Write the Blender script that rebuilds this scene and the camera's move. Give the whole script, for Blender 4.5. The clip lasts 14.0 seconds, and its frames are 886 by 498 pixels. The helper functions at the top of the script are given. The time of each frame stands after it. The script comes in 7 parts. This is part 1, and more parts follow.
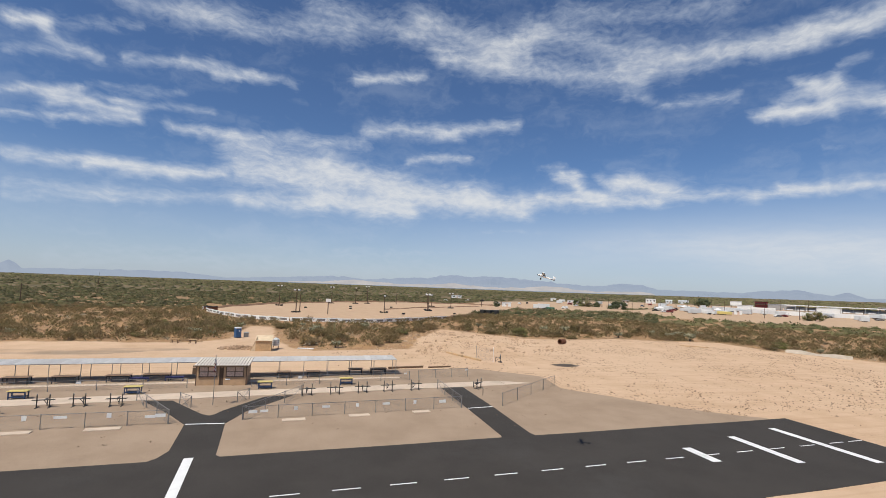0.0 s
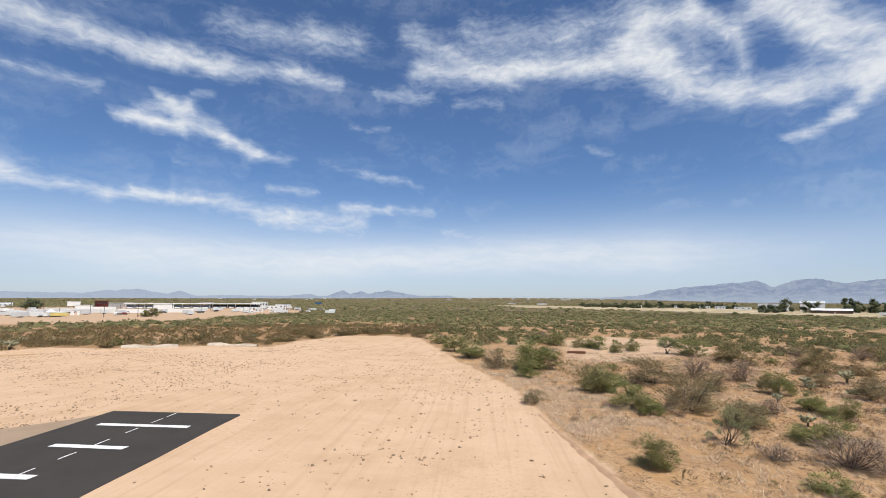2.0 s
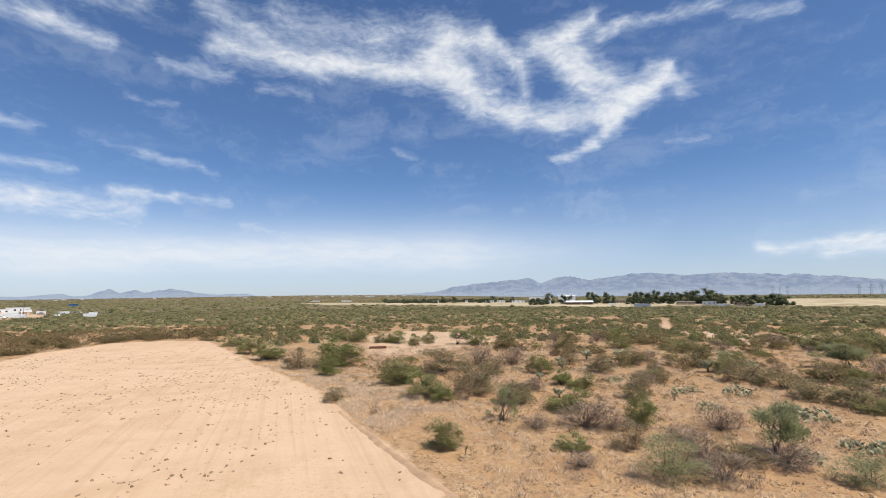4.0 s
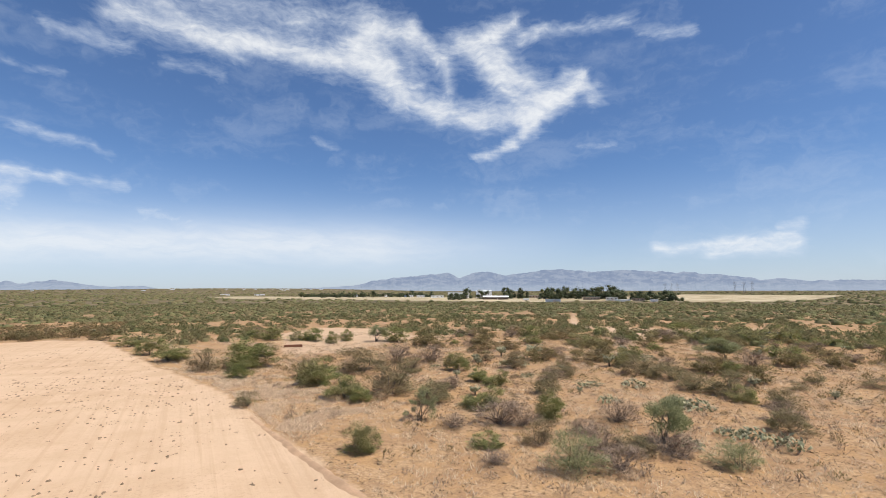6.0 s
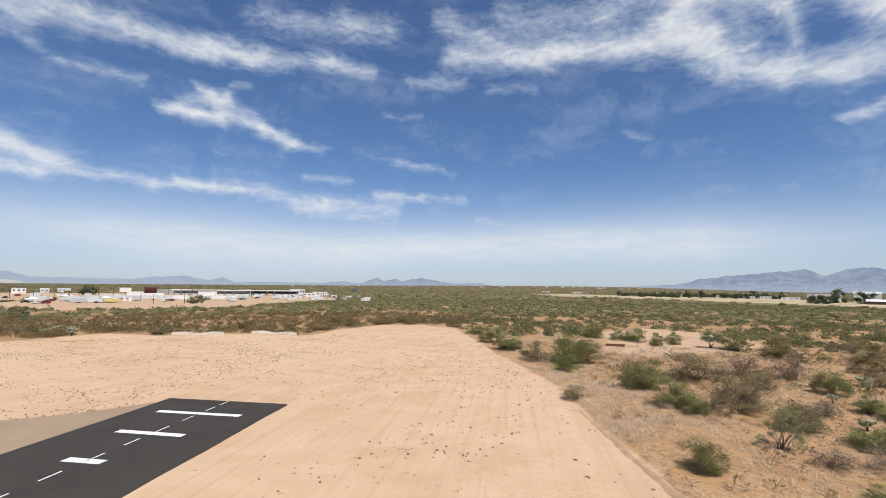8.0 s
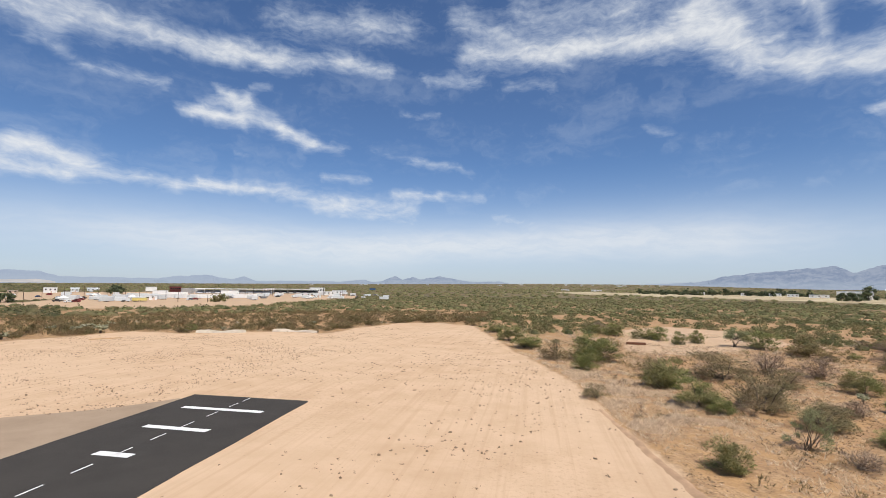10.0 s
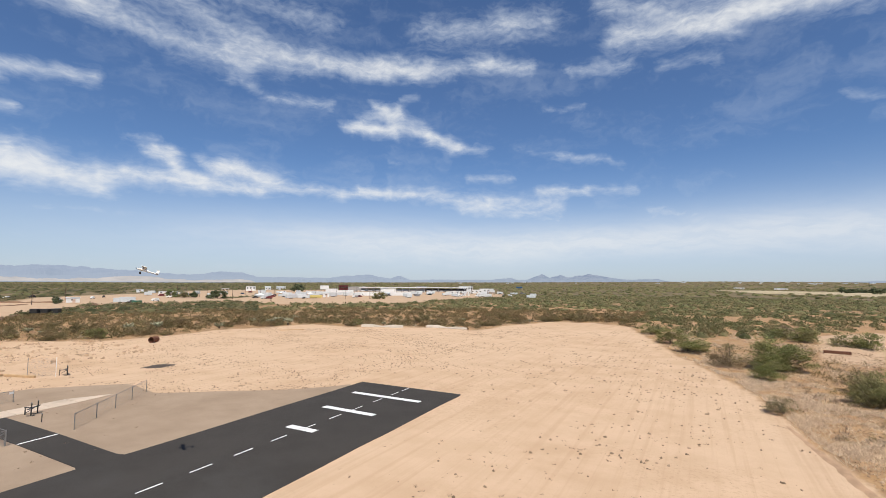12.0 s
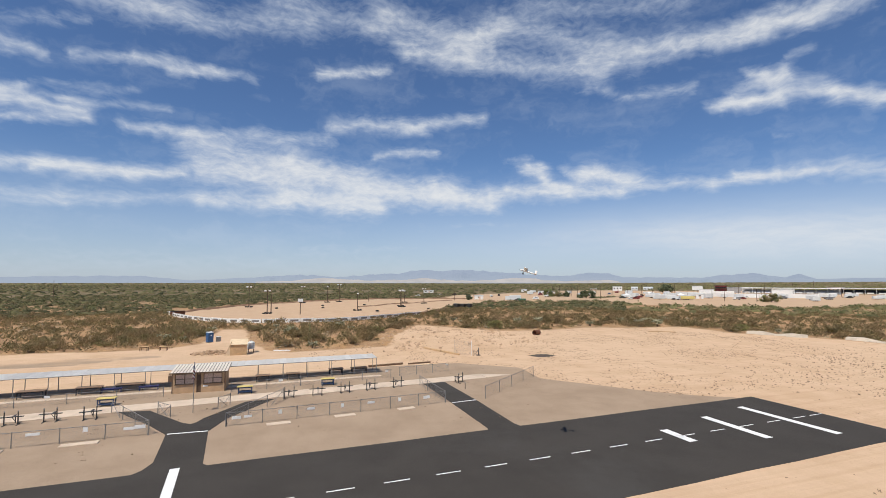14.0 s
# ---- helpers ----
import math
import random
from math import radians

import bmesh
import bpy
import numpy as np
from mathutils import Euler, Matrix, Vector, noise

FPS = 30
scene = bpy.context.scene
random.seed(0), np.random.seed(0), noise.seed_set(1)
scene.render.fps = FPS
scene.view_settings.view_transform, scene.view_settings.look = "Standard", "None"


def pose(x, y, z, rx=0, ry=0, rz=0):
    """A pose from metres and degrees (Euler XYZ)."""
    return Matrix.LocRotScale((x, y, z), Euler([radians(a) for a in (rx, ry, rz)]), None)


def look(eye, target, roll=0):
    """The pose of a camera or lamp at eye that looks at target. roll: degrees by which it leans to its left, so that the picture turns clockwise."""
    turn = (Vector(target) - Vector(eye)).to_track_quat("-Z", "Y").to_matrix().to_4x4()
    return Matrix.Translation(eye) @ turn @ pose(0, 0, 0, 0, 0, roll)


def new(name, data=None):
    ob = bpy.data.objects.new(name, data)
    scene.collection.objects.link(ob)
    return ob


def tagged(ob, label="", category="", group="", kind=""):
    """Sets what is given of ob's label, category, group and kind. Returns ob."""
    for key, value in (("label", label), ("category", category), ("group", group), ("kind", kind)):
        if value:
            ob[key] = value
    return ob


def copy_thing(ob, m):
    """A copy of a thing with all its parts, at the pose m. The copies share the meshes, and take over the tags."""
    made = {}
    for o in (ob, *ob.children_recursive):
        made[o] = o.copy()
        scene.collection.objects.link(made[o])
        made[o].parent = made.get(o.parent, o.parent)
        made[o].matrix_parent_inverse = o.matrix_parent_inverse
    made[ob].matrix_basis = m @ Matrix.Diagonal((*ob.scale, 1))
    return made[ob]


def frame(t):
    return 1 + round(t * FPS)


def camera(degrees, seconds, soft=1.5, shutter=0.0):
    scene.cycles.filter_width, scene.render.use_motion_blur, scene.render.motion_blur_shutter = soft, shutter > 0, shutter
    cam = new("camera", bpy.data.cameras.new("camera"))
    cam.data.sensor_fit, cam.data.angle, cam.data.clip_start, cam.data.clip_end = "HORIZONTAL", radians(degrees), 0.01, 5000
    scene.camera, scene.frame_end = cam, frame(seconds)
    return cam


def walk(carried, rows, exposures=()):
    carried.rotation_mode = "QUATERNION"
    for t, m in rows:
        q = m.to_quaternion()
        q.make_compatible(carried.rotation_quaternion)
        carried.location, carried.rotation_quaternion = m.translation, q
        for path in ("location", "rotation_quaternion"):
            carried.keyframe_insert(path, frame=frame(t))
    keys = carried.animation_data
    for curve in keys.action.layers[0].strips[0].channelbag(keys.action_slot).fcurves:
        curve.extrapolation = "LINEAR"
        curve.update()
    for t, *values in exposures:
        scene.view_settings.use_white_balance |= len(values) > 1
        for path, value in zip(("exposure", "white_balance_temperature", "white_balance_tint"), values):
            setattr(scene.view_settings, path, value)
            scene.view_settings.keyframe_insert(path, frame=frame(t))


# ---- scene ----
cam = camera(86.05, 14.0, soft=0.75)
PATH = [
    (0.0, pose(0.00, 0.00, 12.76, 94.57, -2.07, 73.96)),
    (0.5, pose(0.16, -0.03, 12.69, 95.16, -1.80, 55.30)),
    (1.0, pose(0.15, -0.11, 12.51, 95.78, -1.52, 33.92)),
    (1.5, pose(0.38, -0.26, 12.38, 96.11, -0.86, 15.77)),
    (2.0, pose(0.33, -0.23, 12.32, 96.16, -0.39, 4.72)),
    (2.5, pose(0.54, -0.30, 12.21, 96.26, -0.12, 0.05)),
    (3.0, pose(0.51, -0.27, 12.32, 96.06, 0.03, -5.19)),
    (3.5, pose(0.53, -0.35, 12.29, 96.01, 0.28, -11.79)),
    (4.0, pose(0.45, -0.52, 12.37, 95.79, 0.49, -18.41)),
    (4.2, pose(0.45, -0.54, 12.45, 95.70, 0.50, -20.85)),
    (5.25, pose(0.30, -0.68, 12.95, 95.25, 0.30, -30.30)),
    (6.3, pose(0.17, -0.73, 13.20, 94.98, 0.06, -24.90)),
    (6.5, pose(0.13, -0.69, 13.17, 95.00, 0.04, -21.74)),
    (7.0, pose(-0.07, -0.66, 13.27, 94.81, -0.24, -10.72)),
    (7.5, pose(-0.14, -0.46, 13.13, 94.80, -0.40, 1.71)),
    (8.0, pose(-0.46, -0.51, 13.17, 94.63, -0.71, 8.67)),
    (8.2, pose(-0.42, -0.55, 13.18, 94.62, -0.68, 9.60)),
    (9.25, pose(-0.42, -0.57, 13.16, 94.45, -0.58, 10.00)),
    (10.3, pose(-0.42, -0.58, 13.12, 94.33, -0.50, 12.40)),
    (10.5, pose(-0.46, -0.56, 13.08, 94.30, -0.45, 14.21)),
    (11.0, pose(-0.27, -0.70, 13.01, 94.34, -0.42, 20.13)),
    (11.5, pose(-0.17, -0.93, 13.16, 94.13, -0.39, 24.11)),
    (12.0, pose(-0.37, -0.88, 13.13, 94.07, -0.37, 28.36)),
    (12.5, pose(-0.08, -1.08, 13.02, 94.11, -0.16, 37.44)),
    (13.0, pose(-0.31, -0.99, 12.98, 94.11, -0.20, 47.14)),
    (13.5, pose(-0.13, -1.14, 13.05, 94.00, -0.11, 56.58)),
    (14.0, pose(0.06, -1.11, 12.98, 93.98, -0.03, 70.45)),
]
EXPOSURES = [(0.0, -0.24), (1.0, -0.15), (2.0, 0.0), (4.0, 0.07), (6.5, 0.07), (8.0, -0.07), (11.0, -0.05), (12.5, -0.10), (14.0, -0.15)]
walk(cam, PATH, EXPOSURES)

# ---- sky, clouds and sun ----
SUN_EL = 60.0
SHADOW = Vector((-0.6, 0.8, 0.0)).normalized()      # the way shadows fall on the ground
sun_data = bpy.data.lights.new("sun", "SUN")
sun_data.energy, sun_data.angle, sun_data.color = 5.0, radians(0.53), (1.0, 0.928, 0.81)
sun = new("sun", sun_data)
to_sun = -SHADOW * math.cos(radians(SUN_EL)) + Vector((0, 0, math.sin(radians(SUN_EL))))
sun.matrix_world = look(to_sun * 500, (0, 0, 0))

world = bpy.data.worlds.new("sky")
scene.world = world
world.use_nodes = True
WN, WL = world.node_tree.nodes, world.node_tree.links
WN.clear()


def feed(socket, value):
    if isinstance(value, bpy.types.NodeSocket):
        socket.id_data.links.new(value, socket)
    else:
        socket.default_value = value


def math_in(tree, op, a, b=0.0, c=0.0, clamp=False):
    node = tree.nodes.new("ShaderNodeMath")
    node.operation, node.use_clamp = op, clamp
    for socket, value in zip(node.inputs, (a, b, c)):
        feed(socket, value)
    return node.outputs[0]


def vec_in(tree, op, a, b=(0, 0, 0), scale=1.0):
    node = tree.nodes.new("ShaderNodeVectorMath")
    node.operation = op
    feed(node.inputs[0], a)
    if op == "SCALE":
        feed(node.inputs["Scale"], scale)
    else:
        feed(node.inputs[1], b)
    return node.outputs["Value" if op in ("DOT_PRODUCT", "LENGTH", "DISTANCE") else "Vector"]


def noise_in(tree, vector, scale, detail=4.0, rough=0.55, colour=False, lac=2.0):
    node = tree.nodes.new("ShaderNodeTexNoise")
    feed(node.inputs["Vector"], vector)
    node.inputs["Scale"].default_value, node.inputs["Detail"].default_value = scale, detail
    node.inputs["Roughness"].default_value, node.inputs["Lacunarity"].default_value = rough, lac
    return node.outputs["Color" if colour else "Fac"]


def ramp_in(tree, fac, low, high, a=0.0, b=1.0, smooth=True):
    node = tree.nodes.new("ShaderNodeMapRange")
    node.interpolation_type = "SMOOTHSTEP" if smooth else "LINEAR"
    feed(node.inputs[0], fac)
    for socket, value in zip(node.inputs[1:5], (low, high, a, b)):
        feed(socket, value)
    return node.outputs[0]


def mix_in(tree, fac, a, b, blend="MIX"):
    node = tree.nodes.new("ShaderNodeMix")
    node.data_type, node.blend_type = "RGBA", blend
    feed(node.inputs[0], fac)
    for socket, value in ((node.inputs[6], a), (node.inputs[7], b)):
        feed(socket, (*value, 1.0) if isinstance(value, tuple) and len(value) == 3 else value)
    return node.outputs[2]


WT = world.node_tree
w_dir = WN.new("ShaderNodeTexCoord").outputs["Generated"]
w_xyz = WN.new("ShaderNodeSeparateXYZ")
feed(w_xyz.inputs[0], w_dir)
w_el = math_in(WT, "MULTIPLY", math_in(WT, "ARCSINE", w_xyz.outputs[2]), 57.2958)

w_sky = WN.new("ShaderNodeTexSky")
w_sky.sky_type, w_sky.sun_disc = "NISHITA", False
w_sky.sun_elevation = radians(SUN_EL)
w_sky.sun_rotation = math.atan2(to_sun.x, to_sun.y)
w_sky.altitude, w_sky.air_density, w_sky.dust_density, w_sky.ozone_density = 700.0, 1.0, 0.6, 2.5
# the clear air is milky towards the horizon
w_base = mix_in(WT, 1.0, w_sky.outputs[0], (0.073, 0.089, 0.110), "MULTIPLY")
w_milk = ramp_in(WT, w_el, -2.0, 15.0, 0.58, 0.0)
w_base = mix_in(WT, w_milk, w_base, (0.60, 0.66, 0.78))
w_bg = WN.new("ShaderNodeBackground")
feed(w_bg.inputs[0], w_base)
w_bg.inputs[1].default_value = 1.0
w_out = WN.new("ShaderNodeOutputWorld")
feed(w_out.inputs[0], w_bg.outputs[0])

# ---- materials ----
NT = {}


def material(name, colour, rough=0.8, metal=0.0, spread=0.15, grain=8.0, fine=60.0, bump=0.15, dirt=None, alpha=None, spec=0.3, vary=0.0):
    """A surface with a base colour that varies at two scales, a fine relief and, if given, patches of dirt."""
    mat = bpy.data.materials.new(name)
    mat.use_nodes = True
    tree = mat.node_tree
    bsdf = tree.nodes["Principled BSDF"]
    place = tree.nodes.new("ShaderNodeTexCoord").outputs["Object"]
    big, small = noise_in(tree, place, grain, 4.0), noise_in(tree, place, fine, 3.0)
    lo = tuple(c * (1 - spread) for c in colour)
    hi = tuple(min(1.0, c * (1 + spread)) for c in colour)
    shade = mix_in(tree, ramp_in(tree, big, 0.3, 0.7), lo, hi)
    shade = mix_in(tree, ramp_in(tree, small, 0.25, 0.75, 0.0, 0.5), shade, lo)
    if vary:
        info = tree.nodes.new("ShaderNodeObjectInfo").outputs["Random"]
        shade = mix_in(tree, math_in(tree, "MULTIPLY", info, vary), shade, tuple(c * 0.45 for c in colour))
    if dirt:
        spots = noise_in(tree, place, grain * 0.35, 6.0, 0.65)
        shade = mix_in(tree, ramp_in(tree, spots, 0.5, 0.72, 0.0, 0.7), shade, dirt)
    feed(bsdf.inputs["Base Color"], shade)
    feed(bsdf.inputs["Roughness"], ramp_in(tree, small, 0.2, 0.8, max(0.05, rough - 0.1), min(1.0, rough + 0.1)))
    bsdf.inputs["Metallic"].default_value = metal
    bsdf.inputs["Specular IOR Level"].default_value = spec
    if bump:
        node = tree.nodes.new("ShaderNodeBump")
        node.inputs["Strength"].default_value, node.inputs["Distance"].default_value = bump, 0.02
        feed(node.inputs["Height"], small)
        feed(bsdf.inputs["Normal"], node.outputs[0])
    if alpha is not None:
        bsdf.inputs["Alpha"].default_value = alpha
    NT[name] = mat
    return mat


def foliage(name, dark, light, dry=None, through_light=0.25):
    """Small leaves: colour varies from clump to clump and from bush to bush."""
    mat = bpy.data.materials.new(name)
    mat.use_nodes = True
    tree = mat.node_tree
    bsdf = tree.nodes["Principled BSDF"]
    geo = tree.nodes.new("ShaderNodeNewGeometry")
    island = geo.outputs["Random Per Island"]
    where = noise_in(tree, geo.outputs["Position"], 0.18, 3.0)
    shade = mix_in(tree, island, dark, light)
    if dry:
        shade = mix_in(tree, ramp_in(tree, where, 0.42, 0.62, 0.0, 0.85), shade, dry)
    feed(bsdf.inputs["Base Color"], shade)
    bsdf.inputs["Roughness"].default_value = 0.75
    bsdf.inputs["Specular IOR Level"].default_value = 0.2
    thin = tree.nodes.new("ShaderNodeBsdfTranslucent")
    feed(thin.inputs[0], shade)
    both = tree.nodes.new("ShaderNodeMixShader")
    both.inputs[0].default_value = through_light
    feed(both.inputs[1], bsdf.outputs[0]), feed(both.inputs[2], thin.outputs[0])
    feed(tree.nodes["Material Output"].inputs[0], both.outputs[0])
    return mat


M_ASPHALT = material("asphalt", (0.053, 0.047, 0.041), 0.9, spread=0.12, grain=0.25, fine=40.0, bump=0.25, spec=0.2, dirt=(0.066, 0.062, 0.057))
M_PAINT = material("road_paint", (0.80, 0.80, 0.78), 0.7, spread=0.06, grain=1.5, fine=30.0, dirt=(0.62, 0.60, 0.57))
M_CONCRETE = material("pale_concrete", (0.62, 0.50, 0.385), 0.85, spread=0.08, grain=0.8, fine=25.0, vary=0.12, dirt=(0.42, 0.335, 0.255))
M_STEEL = material("galvanised_steel", (0.30, 0.29, 0.28), 0.5, 0.6, spread=0.15, grain=6.0)
M_DARKSTEEL = material("dark_steel", (0.045, 0.042, 0.040), 0.55, 0.2, spread=0.2, grain=6.0)
M_RUST = material("rusty_steel", (0.17, 0.075, 0.045), 0.85, 0.1, spread=0.3, grain=4.0)
M_WHITE = material("white_paint", (0.78, 0.78, 0.76), 0.6, spread=0.05, grain=1.0, dirt=(0.64, 0.61, 0.57))
M_WOOD = material("weathered_plywood", (0.56, 0.375, 0.205), 0.8, spread=0.15, grain=2.5, fine=30.0, vary=0.15)
M_TIMBER = material("old_timber", (0.17, 0.105, 0.065), 0.85, spread=0.25, grain=5.0)

M_RUBBLE = material("sandy_rubble", (0.46, 0.315, 0.20), 0.95, spread=0.3, grain=0.8)

# backdrop of far hills; haze of kilometres of air painted into glowing colours
M_HAZEHILLS = bpy.data.materials.new("far_hills")
M_HAZEHILLS.use_nodes = True
ht = M_HAZEHILLS.node_tree
h_pos = ht.nodes.new("ShaderNodeNewGeometry").outputs["Position"]
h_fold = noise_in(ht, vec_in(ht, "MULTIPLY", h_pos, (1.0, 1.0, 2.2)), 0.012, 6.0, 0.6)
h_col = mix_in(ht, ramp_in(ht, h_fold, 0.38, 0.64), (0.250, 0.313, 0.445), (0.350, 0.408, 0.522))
# paler towards the west: thicker haze put into the colour
h_haze_west = ramp_in(ht, vec_in(ht, "DOT_PRODUCT", h_pos, (-1.0, 0.0, 0.0)), 800.0, 3300.0, 0.0, 0.72)
h_col = mix_in(ht, h_haze_west, h_col, (0.430, 0.510, 0.640))
# paler at the foot: low haze put into the colour
h_haze_low = ramp_in(ht, vec_in(ht, "DOT_PRODUCT", h_pos, (0.0, 0.0, 1.0)), 25.0, 95.0, 0.55, 0.0)
h_col = mix_in(ht, h_haze_low, h_col, (0.430, 0.500, 0.600))
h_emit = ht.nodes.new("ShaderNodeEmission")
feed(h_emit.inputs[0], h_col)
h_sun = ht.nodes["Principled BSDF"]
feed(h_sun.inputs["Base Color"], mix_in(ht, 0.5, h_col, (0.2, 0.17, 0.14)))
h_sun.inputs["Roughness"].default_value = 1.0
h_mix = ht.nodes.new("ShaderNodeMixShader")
# mostly emission, so the sun hardly lights or shades the slopes
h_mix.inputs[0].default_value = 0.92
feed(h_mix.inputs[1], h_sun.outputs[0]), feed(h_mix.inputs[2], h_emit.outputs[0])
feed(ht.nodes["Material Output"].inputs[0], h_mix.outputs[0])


# ---- building helpers ----
def mesh_of(bm, name, mat):
    me = bpy.data.meshes.new(name)
    bm.to_mesh(me)
    bm.free()
    if mat:
        me.materials.append(mat)
    return me


def part(name, bm, mat, parent, label=""):
    """Links a bmesh as one mesh object under a thing or a part."""
    ob = new(name, mesh_of(bm, name, mat))
    ob.parent = parent
    return tagged(ob, label)


def mesh_part(name, me, parent, label=""):
    ob = new(name, me)
    ob.parent = parent
    return tagged(ob, label)


def thing(name, label, category, group="", m=None):
    ob = new(name)
    ob.empty_display_size = 0.3
    if m is not None:
        ob.matrix_basis = m
    return tagged(ob, label, category, group)


def solid(name, bm, mat, label, category="", group="", kind="", m=None):
    ob = new(name, mesh_of(bm, name, mat))
    if m is not None:
        ob.matrix_basis = m
    return tagged(ob, label, category, group, kind)


def box(bm, cx, cy, cz, sx, sy, sz, bevel=0.0, m=None):
    """A box with its centre and sizes, edges eased by bevel."""
    made = bmesh.ops.create_cube(bm, size=1.0)["verts"]
    bmesh.ops.scale(bm, vec=(sx, sy, sz), verts=made)
    bmesh.ops.translate(bm, vec=(cx, cy, cz), verts=made)
    if bevel:
        edges = list({e for v in made for e in v.link_edges})
        made = list({v for f in bmesh.ops.bevel(bm, geom=edges, offset=bevel, segments=1, affect="EDGES", profile=0.6)["faces"] for v in f.verts} | {v for v in made if v.is_valid})
    if m is not None:
        bmesh.ops.transform(bm, matrix=m, verts=made)
    return bm


def rod(bm, a, b, r0, r1=None, seg=8):
    """A round bar from a to b."""
    a, b = Vector(a), Vector(b)
    turn = (b - a).to_track_quat("Z", "Y").to_matrix().to_4x4()
    bmesh.ops.create_cone(bm, cap_ends=True, segments=seg, radius1=r0, radius2=r0 if r1 is None else r1, depth=(b - a).length, matrix=Matrix.Translation((a + b) / 2) @ turn)
    return bm


def slab(points, top, thick):
    """A flat plate with the given outline."""
    bm = bmesh.new()
    up = [bm.verts.new((x, y, top)) for x, y in points]
    lo = [bm.verts.new((x, y, top - thick)) for x, y in points]
    bm.faces.new(up), bm.faces.new(list(reversed(lo)))
    n = len(points)
    for i in range(n):
        bm.faces.new((up[i], lo[i], lo[(i + 1) % n], up[(i + 1) % n]))
    bmesh.ops.recalc_face_normals(bm, faces=bm.faces)
    return bm


def from_arrays(name, verts, faces, mat):
    me = bpy.data.meshes.new(name)
    k = faces.shape[1]
    me.vertices.add(len(verts)), me.loops.add(faces.size), me.polygons.add(len(faces))
    me.vertices.foreach_set("co", np.ascontiguousarray(verts, dtype=np.float32).ravel())
    me.loops.foreach_set("vertex_index", np.ascontiguousarray(faces, dtype=np.int32).ravel())
    me.polygons.foreach_set("loop_start", np.arange(0, faces.size, k, dtype=np.int32))
    me.update(calc_edges=True)
    me.materials.append(mat)
    return me


# ---- ground ----
def inside(poly, x, y):
    """Signed distance to a polygon, positive inside."""
    d, odd = np.full(x.shape, 1e9), np.zeros(x.shape, bool)
    n = len(poly)
    for i in range(n):
        (x0, y0), (x1, y1) = poly[i], poly[(i + 1) % n]
        ex, ey = x1 - x0, y1 - y0
        h = np.clip(((x - x0) * ex + (y - y0) * ey) / (ex * ex + ey * ey), 0, 1)
        d = np.minimum(d, np.hypot(x - x0 - h * ex, y - y0 - h * ey))
        odd ^= ((y0 > y) != (y1 > y)) & (x < (x1 - x0) * (y - y0) / (y1 - y0 + 1e-12) + x0)
    return np.where(odd, d, -d)


SAND = [(12, -120), (10.2, 29), (8.9, 39), (6.6, 55), (4, 71), (0, 82), (-12, 125), (-20, 152), (-32, 164), (-45, 158), (-53, 134), (-55, 118), (-72, 117), (-80, 111), (-88, 107), (-104, 108),
        (-112, 92), (-114, 84), (-112, 66), (-114, 54), (-124, 47), (-136, 39), (-116, 28), (-95, 21), (-93, 2), (-97, -2), (-112, -6), (-140, -8), (-140, -14), (-112, -15), (-106, -20), (-104, -40), (-103, -120)]
GRAVEL = [(-31, -120), (-35, 44.0), (-40.2, 48.6), (-42, 45.6), (-45.7, 41.5), (-50.8, 37.8), (-56.9, 33), (-64.9, 34.5), (-72, 27), (-73, 12), (-70, -30), (-68, -120)]
OVAL = [(-219, -41), (-202, -36), (-184, -28), (-170, -18), (-161, -6), (-159, 8), (-161, 22), (-172, 40), (-190, 56), (-222, 80), (-256, 108), (-290, 132), (-330, 140), (-352, 120), (-352, 66), (-330, 20), (-280, -20), (-245, -36)]
FIELD = [(236, 653), (262, 600), (330, 440), (500, 440), (520, 325), (640, 300), (1400, 560), (1400, 1000), (960, 720), (500, 690), (440, 950), (150, 1250), (20, 1300), (82, 856)]
LOT = [(-560, 540), (-420, 400), (-300, 220), (-228, 199), (-200, 211), (-182, 232), (-168, 262), (-168, 350), (-172, 436), (-200, 520), (-330, 640), (-520, 680)]
PITS = [(-520, 300), (-440, 170), (-352, 120), (-330, 140), (-290, 135), (-285, 175), (-285, 238), (-330, 240), (-420, 400), (-560, 540), (-640, 470)]
CLEAR = [(18, 104), (28, 100), (46, 112), (60, 126), (60, 160), (44, 172), (25, 154), (22, 128)]
TRAIL = [(123, 130), (129, 139), (197, 210), (199.5, 208.5), (133, 137), (127, 128)]
STREAK = [(-97.5, -60), (-97.4, -37), (-98.3, -28), (-98.1, -18.5), (-93.2, -17.1), (-91.1, -24.5), (-87.8, -29.7), (-88.8, -60)]
CROSSING = [(60, 74), (100, 98), (128, 142), (142, 134), (150, 112), (195, 96), (200, 84), (150, 84), (110, 80), (70, 64)]


def spread_axis(near, step, far, growth):
    pos, x, s = [0.0], 0.0, step
    while x < far:
        s = s if x < near else s * growth
        x = min(x + s, far)
        pos.append(x)
    return np.array([-p for p in reversed(pos[1:])] + pos)


gx = spread_axis(125, 1.3, 4700, 1.05) - 30.0
gy = spread_axis(125, 1.3, 4700, 1.05) + 40.0
GX, GY = np.meshgrid(gx, gy, indexing="ij")


def rumple(x, y, size, seed):
    """Smooth unevenness from a few crossed waves."""
    rng = np.random.RandomState(seed)
    z = np.zeros_like(x)
    for _ in range(9):
        a, f, p = rng.uniform(0, 6.28), rng.uniform(0.5, 1.6) / size, rng.uniform(0, 6.28)
        z += np.sin((x * np.cos(a) + y * np.sin(a)) * f * 6.28 + p)
    return z / 9


